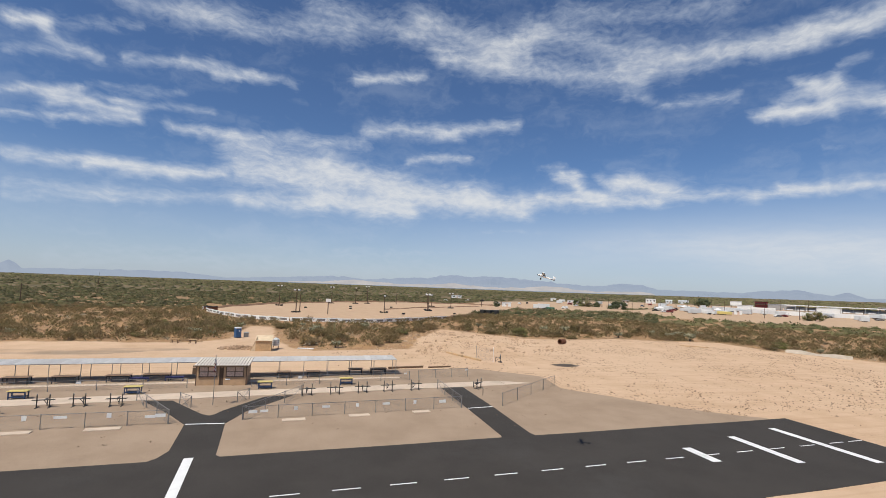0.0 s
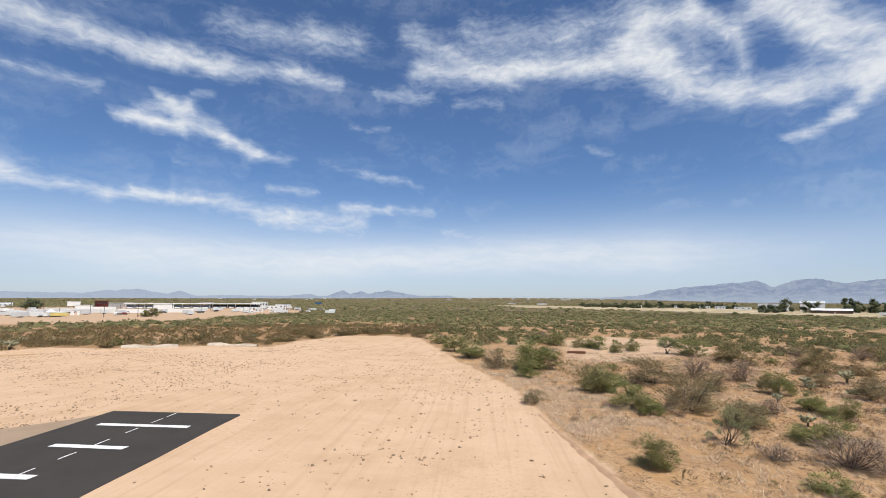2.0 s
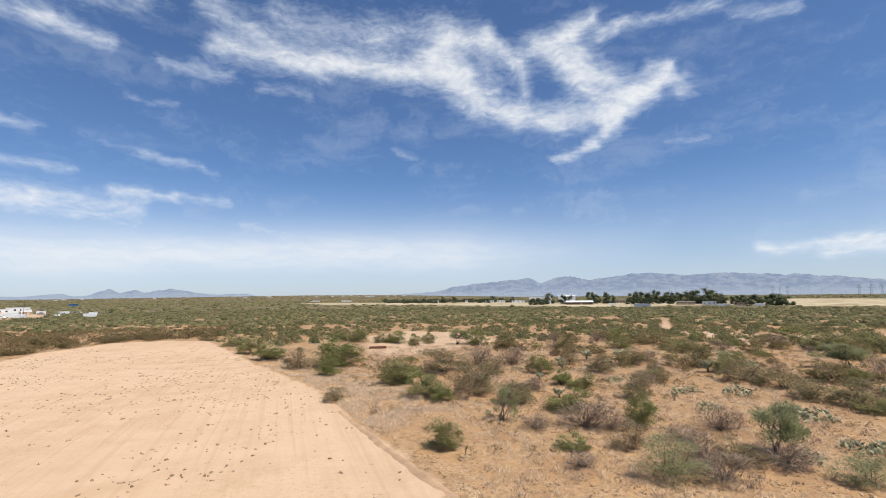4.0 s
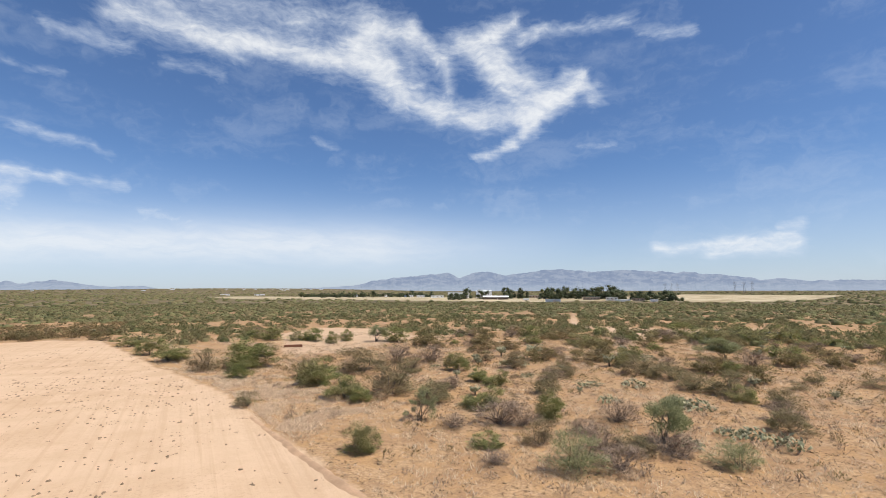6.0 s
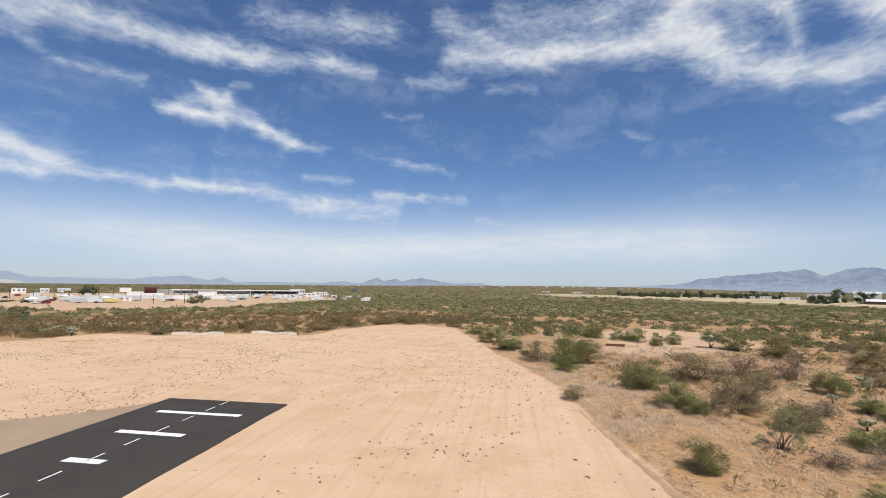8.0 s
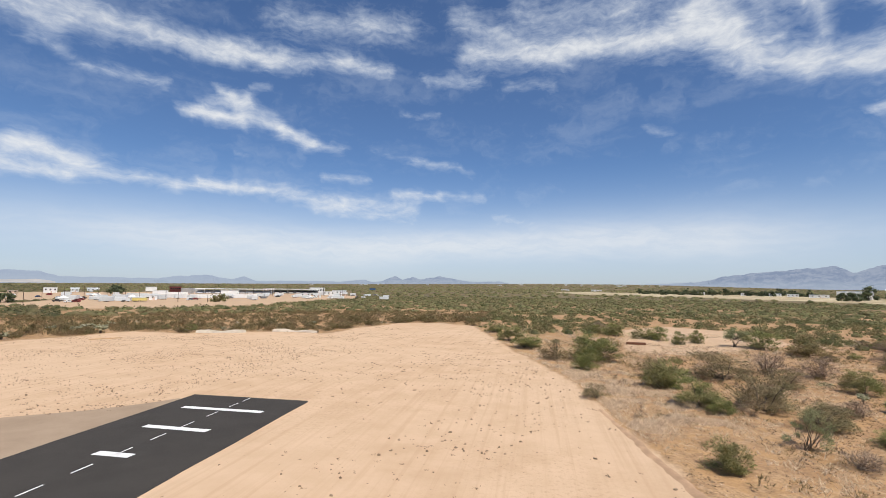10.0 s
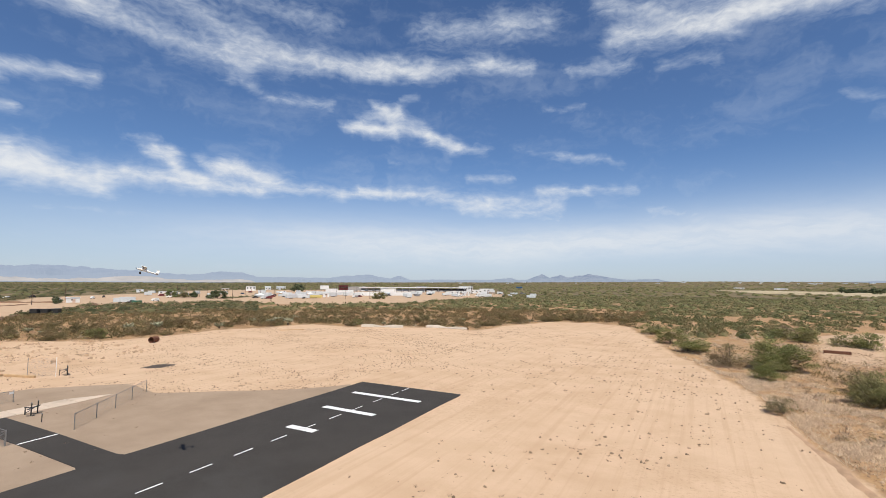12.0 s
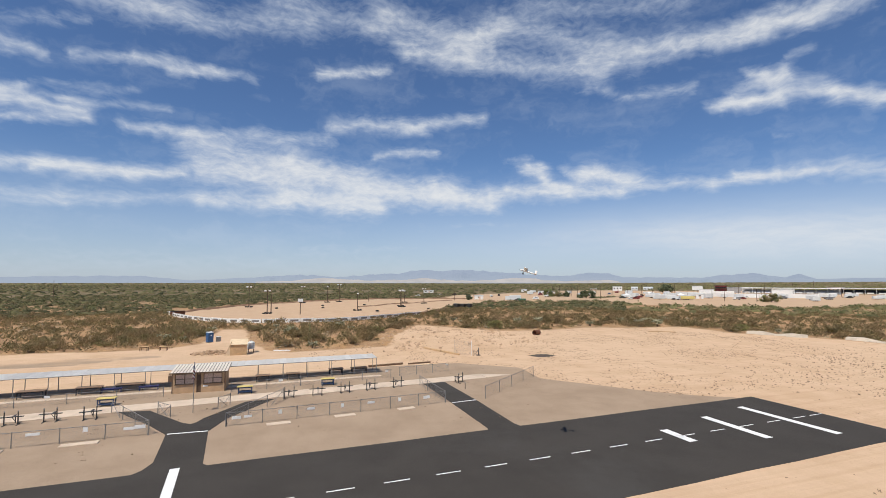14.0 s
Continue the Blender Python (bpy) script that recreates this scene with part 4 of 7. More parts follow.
# more shrubs between the placed ones, thinner near the graded strip
rs = np.random.RandomState(21)
taken = [(x, y, w) for rows in (GREEN_NEAR, GREEN_FAR, OLIVE_NEAR, OLIVE_FAR, DEAD, PEARS, CHOLLAS) for x, y, w, h in rows]


def one_inside(poly, x, y):
    return float(inside(poly, np.array([x]), np.array([y]))[0])


made_count = 0
while made_count < 150:
    x, y = rs.uniform(12, 150), rs.uniform(10, 165)
    d = math.hypot(x, y)
    if d < 55 or d > 150 or (d < 80 and rs.uniform() < 0.45) or (4 < x < 52 and 78 < y < 138) or math.degrees(math.atan2(y, x)) < 12:
        continue
    if one_inside(SAND, x, y) > -5 or one_inside(CLEAR, x, y) > -1 or one_inside(TRAIL, x, y) > -1.5 or any(math.hypot(x - a, y - b) < 0.5 * w + 1.2 for a, b, w in taken):
        continue
    kind = rs.choice(["G", "O", "D", "P", "C"], p=[0.22, 0.42, 0.20, 0.08, 0.08])
    w = {"G": rs.uniform(1.8, 4.4), "O": rs.uniform(1.8, 4.4), "D": rs.uniform(1.8, 4.2), "P": rs.uniform(1.5, 3), "C": rs.uniform(1.4, 2.6)}[kind]
    h = w * rs.uniform(0.48, 0.72) * (0.6 if kind == "P" else 1.1 if kind == "C" else 1.0)
    taken.append((x, y, w))
    kind = str(kind) if d < 92 else str(kind).replace("G", "g").replace("O", "o")
    plant(kind, x, y, w, h)
    made_count += 1
# the belt of creosote behind the sand to the west and north
made_count = 0
while made_count < 150:
    x, y = rs.uniform(-150, -20), rs.uniform(-75, 185)
    gap = -one_inside(SAND, x, y)
    if not 1.5 < gap < 26 or y < 60 and x > -96 or one_inside(OVAL, x, y) > -3 or any(math.hypot(x - a, y - b) < 0.42 * w + 0.7 for a, b, w in taken):
        continue
    w = rs.uniform(2.0, 4.6)
    taken.append((x, y, w))
    plant(str(rs.choice(["o", "g", "C"], p=[0.82, 0.04, 0.14])), x, y, w, w * rs.uniform(0.42, 0.62))
    made_count += 1


def scrub_field(name, label, r0, r1, count, size0, size1, tris, leaf, mat, seed, keep, reach_up=4.2, core=0.0):
    """Many shrubs out to a distance as one mesh: sprays of leaves, far out round a lumpy inner mass of the share core."""
    rng = np.random.RandomState(seed)
    r = np.sqrt(rng.uniform(r0 ** 2, r1 ** 2, count))
    a = np.radians(rng.uniform(8, 213, count))
    x, y = r * np.cos(a), r * np.sin(a)
    ok = (inside(SAND, x, y) < -2.0) & (inside(GRAVEL, x, y) < -2)
    for poly, edge in ((OVAL, -2), (FIELD, -10), (LOT, -4), (PITS, -4), (CLEAR, -1), (TRAIL, -1)):
        ok &= inside(poly, x, y) < edge
    ok &= keep(x, y, rng)
    x, y = x[ok], y[ok]
    n = len(x)
    w = rng.uniform(size0, size1, n) * (0.75 + 0.5 * (rumple(x, y, 60, seed) + 0.5))
    far = np.hypot(x, y)
    h = w * rng.uniform(0.36, 0.55, n) * np.interp(far, [130, 170, 260, 1800, 3000], [1.0, 0.8, 0.62, 0.5, 0.16])
    z = ground_height(x, y)
    foot, size = np.stack([x, y, z], -1)[:, None, :], np.stack([w, w, h], -1)[:, None, :]
    verts, faces, base = [], [], 0
    if tris:
        turn, rise = rng.uniform(0, 6.283, (n, tris)), rng.uniform(0.03, 1.0, (n, tris)) ** 0.8
        reach = 0.5 * np.sqrt(np.maximum(1.05 - rise ** 2, 0)) * np.sqrt(rng.uniform(0.25 if not core else 0.7, 1.0, (n, tris))) * (0.8 + 0.3 * np.sin(turn * 3 + rng.uniform(0, 6, (n, 1))))
        off = np.stack([reach * np.cos(turn), reach * np.sin(turn), rise * (0.8 + 0.25 * np.sin(turn * 2 + rng.uniform(0, 6, (n, 1))))], -1)
        pos = (off * size + foot).reshape(-1, 3)
        m = len(pos)
        way = (off * np.array([1.8, 1.8, 0.5])).reshape(-1, 3) + np.array([0, 0, 0.4]) + rng.normal(0, 0.4, (m, 3))
        way /= np.linalg.norm(way, axis=1, keepdims=True)
        side = np.cross(way, (off * np.array([0.9, 0.9, 0.0])).reshape(-1, 3) + np.array([0, 0, 0.8]) + rng.normal(0, 0.33, (m, 3)))
        side /= np.linalg.norm(side, axis=1, keepdims=True)
        s = np.repeat(w, tris)[:, None] * leaf * rng.uniform(0.6, 1.4, (m, 1))
        v = np.stack([pos + side * s, pos - side * s, pos + way * s * reach_up], 1).reshape(-1, 3)
        v[:, 2] = np.maximum(v[:, 2], np.repeat(np.repeat(z, tris), 3))
        verts.append(v), faces.append(np.arange(m * 3).reshape(-1, 3))
        base = m * 3
    if core:
        # two rings of six and an apex, each bush pushed in and out at random
        ring = np.arange(6) * math.tau / 6
        lo = np.stack([0.5 * np.cos(ring), 0.5 * np.sin(ring), np.full(6, 0.02)], -1)
        hi = np.stack([0.40 * np.cos(ring + 0.5), 0.40 * np.sin(ring + 0.5), np.full(6, 0.62)], -1)
        shape = np.concatenate([lo, hi, [[0.0, 0.0, 0.95]]])[None] * rng.uniform(0.62, 1.2, (n, 13, 1)) * core
        v = (shape * size + foot).reshape(-1, 3)
        one = [(k, (k + 1) % 6, 6 + k) for k in range(6)] + [((k + 1) % 6, 6 + (k + 1) % 6, 6 + k) for k in range(6)] + [(6 + k, 6 + (k + 1) % 6, 12) for k in range(6)]
        verts.append(v), faces.append((np.array(one)[None] + 13 * np.arange(n)[:, None, None]).reshape(-1, 3) + base)
    me = from_arrays(name, np.concatenate(verts), np.concatenate(faces), mat)
    return tagged(new(name, me), label, "scrub", kind="stuff")


west = lambda x, y: (x < -20) & (y > -200) & ((y < 0) | (np.degrees(np.arctan2(y, x)) > 88))
gaps = lambda x, y, rng, t: rumple(x, y, 38, 17) + 0.6 * rumple(x, y * 1.6, 140, 18) + rng.uniform(-0.35, 0.35, len(x)) > t
plain = lambda x, y: (x < -120) & (y < -0.84 * x)
scrub_field("mesquite_scrub", "dense dark green scrub on the western plain", 225, 520, 15000, 3.0, 6.2, 18, 0.056, M_DENSE, 113, lambda x, y, g: plain(x, y) & gaps(x, y, g, -0.75), 1.7, 0.84)
scrub_field("mesquite_scrub", "dark band of scrub on the far western plain", 520, 2200, 24000, 5.0, 10.0, 2, 0.07, M_DENSE, 114, lambda x, y, g: plain(x, y) & gaps(x, y, g, -0.75), 1.3, 0.95)
scrub_field("creosote_scrub", "brown-olive creosote scrub covering the desert flat", 78, 240, 12500, 1.5, 3.6, 78, 0.033, M_CREO, 101, lambda x, y, g: west(x, y) & gaps(x, y, g, np.where(y < 20, -1.2, -0.55)) & (inside(SAND, x, y) < -3), 4.2)
scrub_field("mesquite_scrub", "green mesquite and creosote scrub covering the desert flat", 135, 250, 4300, 2.4, 5.0, 130, 0.031, M_MESQ, 102, lambda x, y, g: ~west(x, y) & gaps(x, y, g, -0.20), 3.0, 0.62)
scrub_field("mesquite_scrub", "dense green scrub further out on the flat", 230, 520, 16500, 3.2, 6.6, 20, 0.054, M_MESQ, 103, lambda x, y, g: ~plain(x, y) & gaps(x, y, g, -0.25), 1.7, 0.84)
scrub_field("mesquite_scrub", "dark green band of far desert scrub", 520, 2200, 22000, 5.0, 10.0, 2, 0.07, M_MESQ, 104, lambda x, y, g: ~plain(x, y) & gaps(x, y, g, -0.35), 1.3, 0.95)
scrub_field("mesquite_scrub", "hazy dark band of scrub along the far plain", 2200, 3850, 8000, 14.0, 26.0, 0, 0.0, M_MESQ, 107, lambda x, y, g: gaps(x, y, g, -0.42), 1.3, 1.0)
scrub_field("low_scrub", "low brown shrubs scattered over red-tan earth", 26, 150, 11000, 0.6, 1.8, 60, 0.026, M_CREO, 105, lambda x, y, g: (x > 8) & (y > 12) & (rumple(x, y, 12, 33) + g.uniform(-0.4, 0.4, len(x)) > 0.0) & (np.hypot(x, y) > 28 + g.uniform(0, 42, len(x))), 5.5)
scrub_field("dead_scrub", "low grey dead twigs scattered over red-tan earth", 26, 140, 9000, 0.5, 1.5, 60, 0.016, M_GREY, 108, lambda x, y, g: (x > 8) & (y > 12) & (rumple(x, y, 9, 34) + g.uniform(-0.4, 0.4, len(x)) > 0.08), 9.0)
scrub_field("cholla_scrub", "pale spiny cholla clumps between the creosote bushes", 80, 190, 1500, 1.0, 2.4, 90, 0.026, M_CHOLLA, 106, lambda x, y, g: west(x, y) & (inside(SAND, x, y) < -3) & (rumple(x, y, 26, 71) + g.uniform(-0.3, 0.3, len(x)) > 0.05), 2.6)


def litter(name, label, category, rows, mat, blades, leaf, stretch, lift, seed):
    """Tufts or clods on the ground as one mesh; rows: x, y, size."""
    rng = np.random.RandomState(seed)
    x, y, s = rows.T
    n = len(x)
    z = ground_height(x, y)
    base = np.stack([x, y, z], -1)[:, None, :] + rng.normal(0, 0.30, (n, blades, 3)) * s[:, None, None] * np.array([1, 1, 0.0])
    base = base.reshape(-1, 3)
    m, ss = len(base), np.repeat(s, blades)[:, None]
    up = rng.normal(0, 1, (m, 3)) * np.array([0.55, 0.55, 0.15]) + np.array([0, 0, lift])
    side = rng.normal(0, 1, (m, 3)) * np.array([1, 1, 0.1])
    side /= np.linalg.norm(side, axis=1, keepdims=True)
    v = np.stack([base + side * ss * leaf, base - side * ss * leaf, base + up * ss * stretch * rng.uniform(0.5, 1.2, (m, 1))], 1).reshape(-1, 3)
    return tagged(new(name, from_arrays(name, v, np.arange(m * 3).reshape(-1, 3), mat)), label, category, kind="stuff")


def lumps(name, label, category, rows, mat, seed):
    """Low irregular clods on the ground as one mesh; rows: x, y, size."""
    rng = np.random.RandomState(seed)
    x, y, size = rows.T
    n = len(x)
    ring = np.arange(5) * math.tau / 5 + rng.uniform(0, 6.28, (n, 1))
    reach = rng.uniform(0.45, 1.25, (n, 5)) * 0.5
    flat = np.stack([reach * np.cos(ring), reach * np.sin(ring) * rng.uniform(0.5, 1.0, (n, 1)), np.full((n, 5), -0.05)], -1)
    top = np.stack([rng.uniform(-0.2, 0.2, n), rng.uniform(-0.2, 0.2, n), rng.uniform(0.22, 0.5, n)], -1)[:, None, :]
    mid = flat * np.array([0.78, 0.78, 0.0]) + np.array([0, 0, 1.0]) * rng.uniform(0.10, 0.34, (n, 5, 1))
    v = np.concatenate([flat, mid, top], 1) * size[:, None, None] + np.stack([x, y, ground_height(x, y)], -1)[:, None, :]
    one = [(k, (k + 1) % 5, 5 + k) for k in range(5)] + [((k + 1) % 5, 5 + (k + 1) % 5, 5 + k) for k in range(5)] + [(5 + k, 5 + (k + 1) % 5, 10) for k in range(5)]
    f = (np.array(one)[None] + 11 * np.arange(n)[:, None, None]).reshape(-1, 3)
    return tagged(new(name, from_arrays(name, v.reshape(-1, 3), f, mat)), label, category, kind="stuff")


def scatter(n, x0, x1, y0, y1, s0, s1, rule, seed):
    rng = np.random.RandomState(seed)
    x, y = rng.uniform(x0, x1, n), rng.uniform(y0, y1, n)
    ok = rule(x, y, rng)
    return np.stack([x[ok], y[ok], s0 + (s1 - s0) * rng.uniform(0, 1, ok.sum()) ** 1.8], -1)


edge_of = lambda x, y: -inside(SAND, x, y)
straw = scatter(30000, -20, 110, 14, 150, 0.5, 1.2, lambda x, y, g: (edge_of(x, y) > 0.6) & (x > -20) & (rumple(x, y, 16, 61) + 0.40 * np.exp(-edge_of(x, y) / 9) * ((y > 46) & (y < 110)) + 0.10 * ((y < 46) & (x > 17)) + g.uniform(-0.22, 0.22, len(x)) > 0.10), 201)
strip = scatter(30000, 0, 26, 46, 104, 0.5, 1.2, lambda x, y, g: (edge_of(x, y) > 0.5) & (edge_of(x, y) < 11) & (y > 46) & (rumple(x, y, 8, 63) + g.uniform(-0.3, 0.3, len(x)) > 0.02 + 0.008 * np.abs(y - 62) + 0.045 * np.maximum(edge_of(x, y) - 6, 0)), 206)
litter("dry_grass", "pale dry grass tufts on sandy earth", "grass", np.concatenate([straw, strip]), M_STRAW, 13, 0.034, 0.52, 0.62, 301)
low = scatter(72000, 8, 110, 10, 120, 0.08, 0.46, lambda x, y, g: (edge_of(x, y) > 0.4) & (np.hypot(x, y) < 125) & (rumple(x, y, 7, 62) + g.uniform(-0.4, 0.4, len(x)) > -0.05), 202)
litter("ground_litter", "low brown weeds and twigs over red-tan earth", "weeds", low, M_WEED, 8, 0.13, 0.45, 0.5, 302)
crumbs = scatter(22000, 8, 90, 10, 95, 0.06, 0.30, lambda x, y, g: (edge_of(x, y) > 0.3) & (np.hypot(x, y) < 100) & (rumple(x, y, 6, 75) + g.uniform(-0.5, 0.5, len(x)) > -0.05), 210)
lumps("earth_clods", "crumbs of red-tan earth and small stones", "clods", crumbs, M_CRUMB, 310)
west_low = scatter(13000, -150, -20, -75, 180, 0.25, 0.8, lambda x, y, g: (edge_of(x, y) > 0.3) & (edge_of(x, y) < 30), 203)
litter("ground_litter", "brown weeds between the creosote bushes", "weeds", west_low, M_WEED, 8, 0.07, 0.6, 0.6, 303)
west_clods = scatter(30000, -138, -42, 20, 112, 0.06, 0.30, lambda x, y, g: (edge_of(x, y) < -0.6) & (inside(GRAVEL, x, y) < 0.4) & ((rumple(x, y, 14, 66) + 0.7 * rumple(x, y, 4, 67) + g.uniform(-0.4, 0.4, len(x)) > 0.22) | (inside(GRAVEL, x, y) > -2.0)), 205)
lumps("clods", "clods and small stones over rough sand", "clods", west_clods, M_CLOD, 305)
RUNWAY_BOX = lambda x, y: (x > -41.5) & (x < -23) & (y < 51)
clods = scatter(24000, -100, 9, 5, 150, 0.07, 0.38, lambda x, y, g: (edge_of(x, y) < -0.6) & (inside(GRAVEL, x, y) < 0) & ~RUNWAY_BOX(x, y) & (rumple(x, y, 22, 64) + 0.9 * rumple(x, y, 5, 65) + g.uniform(-0.5, 0.5, len(x)) > 0.45 - 0.22 * ((y > 62) & (y < 100))), 204)
lumps("clods", "small dark clods on graded sand", "clods", clods, M_CLOD, 304)
sprigs = scatter(2600, -60, 9, 14, 130, 0.12, 0.40, lambda x, y, g: (edge_of(x, y) < -0.6) & (inside(GRAVEL, x, y) < 0) & ~RUNWAY_BOX(x, y) & (rumple(x, y, 5, 65) + g.uniform(-0.5, 0.5, len(x)) > 0.1), 208)
litter("sand_weeds", "small dry weeds on graded sand", "weeds", sprigs, M_CLOD, 7, 0.16, 0.6, 0.5, 308)
spoil = scatter(2600, -132, -88, 14, 56, 0.25, 1.0, lambda x, y, g: (edge_of(x, y) < 3.0) & (rumple(x, y, 9, 68) + g.uniform(-0.3, 0.3, len(x)) > 0.12), 209)
lumps("spoil", "sandy clods and lumps of dug earth at the sand's edge", "clods", spoil, M_RUBBLE, 309)
few = scatter(900, -72, -40, -60, 42, 0.10, 0.34, lambda x, y, g: (inside(GRAVEL, x, y) > 0.8) & (np.abs(x - (-57.45 - 0.080 * (y + 1)) + 1.4) > 2.2) & (x < -41.5) & (g.uniform(0, 1, len(x)) < 0.4), 207)
litter("gravel_weeds", "small dark weeds and stones on the gravel", "weeds", few, M_CLOD, 7, 0.20, 0.5, 0.4, 307)


# ---- pits: walkway, fences, canopy, hut, tables ----
M_BLUE = material("blue_paint", (0.045, 0.072, 0.140), 0.5, spread=0.15, grain=3.0)
M_YELLOW = material("yellow_tabletop", (0.62, 0.50, 0.17), 0.6, spread=0.08, grain=2.0, dirt=(0.55, 0.45, 0.22))
M_TAN = material("tan_siding", (0.480, 0.320, 0.190), 0.75, spread=0.10, grain=1.5, fine=20.0, dirt=(0.34, 0.230, 0.140))
M_BROWN = material("brown_trim", (0.130, 0.085, 0.056), 0.7, spread=0.15, grain=4.0)
M_SHUTTER = material("louvre_shutter", (0.66, 0.50, 0.40), 0.7, spread=0.1, grain=5.0)
M_ZINC = material("zinc_roofing", (0.58, 0.57, 0.55), 0.55, 0.0, spread=0.10, grain=0.6, dirt=(0.42, 0.40, 0.38), vary=0.3)
M_CREAM = material("cream_roofing", (0.72, 0.665, 0.58), 0.6, spread=0.08, grain=1.5, dirt=(0.56, 0.49, 0.41), vary=0.2)
M_TABLE = material("worn_brown_tabletop", (0.245, 0.165, 0.115), 0.8, spread=0.2, grain=3.0)
M_RIBDARK = material("weathered_zinc", (0.235, 0.215, 0.200), 0.6, 0.3, spread=0.2, grain=2.0)
M_TOILET = material("blue_plastic", (0.045, 0.115, 0.250), 0.45, spread=0.08, grain=2.0)
M_TANK = material("white_plastic", (0.62, 0.64, 0.64), 0.5, spread=0.06, grain=2.0)
M_ASH = material("burnt_ground", (0.085, 0.066, 0.052), 0.95, spread=0.3, grain=1.2, fine=12.0)
M_RED = material("red_paint", (0.20, 0.042, 0.040), 0.6, spread=0.15, grain=1.0)
M_ROOFPLY = material("pale_roof_sheet", (0.68, 0.54, 0.36), 0.8, spread=0.1, grain=1.5)
M_NAVY = material("navy_cloth", (0.055, 0.060, 0.150), 0.8, spread=0.1)

M_WIRE = bpy.data.materials.new("chain_link")
M_WIRE.use_nodes = True
wt = M_WIRE.node_tree
wx = wt.nodes.new("ShaderNodeSeparateXYZ")
feed(wx.inputs[0], wt.nodes.new("ShaderNodeTexCoord").outputs["Object"])
w_lines = []
for sign in (1.0, -1.0):
    diag = math_in(wt, "MULTIPLY_ADD", wx.outputs[2], sign, wx.outputs[0])
    w_lines.append(math_in(wt, "LESS_THAN", math_in(wt, "FRACT", math_in(wt, "DIVIDE", diag, 0.058)), 0.06))
wb = wt.nodes["Principled BSDF"]
wb.inputs["Base Color"].default_value, wb.inputs["Roughness"].default_value, wb.inputs["Metallic"].default_value = (0.27, 0.26, 0.25, 1), 0.5, 0.5
feed(wb.inputs["Alpha"], math_in(wt, "MAXIMUM", *w_lines))

# concrete walk along the pits and the kerb under the canopy, slab by slab
walk_x = lambda y: -57.45 - 0.080 * (y + 1)
kerb_x = lambda y: -64.6 - 0.036 * (y + 10)


def paved(name, label, line, width, y0, y1, step, top):
    """A strip of separate slabs that follows a line."""
    strip = tagged(new(name), label, "path", kind="structure")
    base = solid("footing", slab([(line(y0), y0), (line(y1), y1), (line(y1) - width, y1), (line(y0) - width, y0)], top - 0.02, 0.1), M_CONCRETE, "")
    base.parent = strip
    y = y0
    while y < y1 - 0.2:
        e = min(y + step, y1) - 0.025
        part("slab", slab([(line(y) + 0.01, y), (line(e) + 0.01, e), (line(e) - width - 0.01, e), (line(y) - width - 0.01, y)], top, 0.08), M_CONCRETE, strip)
        y += step
    return strip


paved("walkway", "pale concrete walkway of joined slabs", walk_x, 2.75, -60.0, 26.4, 3.0, 0.05)
tip = solid("walkway_end", slab([(-59.75, 26.45), (-60.5, 30.4), (-62.4, 26.45)], 0.05, 0.08), M_CONCRETE, "tapering end of the concrete walkway", "path", kind="structure")
paved("kerb", "pale concrete kerb along the shade canopy", kerb_x, 0.95, -60.0, 13.2, 3.6, 0.07)


def chain_fence(a, b, spans, h, label, signs=(), braces=False):
    """Posts, top and bottom rails and wire panels from a to b; signs: shares of the length, width, height, level."""
    a, b = Vector((*a, 0)), Vector((*b, 0))
    length = (b - a).length
    step = length / spans
    m = Matrix.Translation(a) @ Matrix.Rotation(math.atan2(b.y - a.y, b.x - a.x), 4, "Z")
    top = thing("chain_link_fence", label, "fence", "chain link fences", m)
    bm = rod(bmesh.new(), (0, 0, -0.1), (0, 0, h + 0.03), 0.038)
    bmesh.ops.create_uvsphere(bm, u_segments=8, v_segments=4, radius=0.048, matrix=Matrix.Translation((0, 0, h + 0.03)))
    post_mesh = mesh_of(bm, "post", M_STEEL)
    rail_mesh = mesh_of(rod(bmesh.new(), (0, 0, 0), (step, 0, 0), 0.026, seg=6), "rail", M_STEEL)
    bm = bmesh.new()
    bm.faces.new([bm.verts.new(v) for v in ((0, 0, 0.05), (step, 0, 0.05), (step, 0, h), (0, 0, h))])
    wire_mesh = mesh_of(bm, "wire_panel", M_WIRE)
    for i in range(spans + 1):
        mesh_part("post", post_mesh, top).location = (i * step, 0, 0)
    for i in range(spans):
        mesh_part("rail", rail_mesh, top).location = (i * step, 0, h)
        mesh_part("wire_panel", wire_mesh, top).location = (i * step, 0.03, 0)
    for share, w, hh, z in signs:
        part("sign", box(bmesh.new(), share * length, -0.06 if b.y > a.y else 0.065, z, w, 0.02, hh, 0.006), M_WHITE, top, "blank white plate sign")
    if braces:
        for x, d in ((0, 1), (length, -1)):
            part("brace", rod(bmesh.new(), (x + d * step * 0.75, 0, 0.02), (x, 0, h * 0.95), 0.025), M_STEEL, top)
    return top


chain_fence((-46.0, -60.2), (-47.25, -10.9), 16, 1.2, "low galvanised chain link fence beside the runway gravel", ((0.79, 0.35, 0.38, 0.95), (0.84, 0.95, 0.22, 0.95), (0.91, 0.35, 0.38, 0.95), (0.972, 0.8, 0.24, 0.72), (0.988, 0.8, 0.30, 0.78)))
chain_fence((-47.6, -4.9), (-49.1, 16.6), 7, 1.2, "low galvanised chain link fence beside the runway gravel", ((0.04, 0.75, 0.26, 0.72), (0.085, 0.7, 0.22, 0.74), (0.215, 0.32, 0.38, 0.85), (0.345, 0.75, 0.22, 0.85), (0.485, 0.3, 0.38, 0.85), (0.62, 0.75, 0.22, 0.85), (0.76, 0.3, 0.38, 0.85), (0.90, 0.75, 0.30, 0.8)))
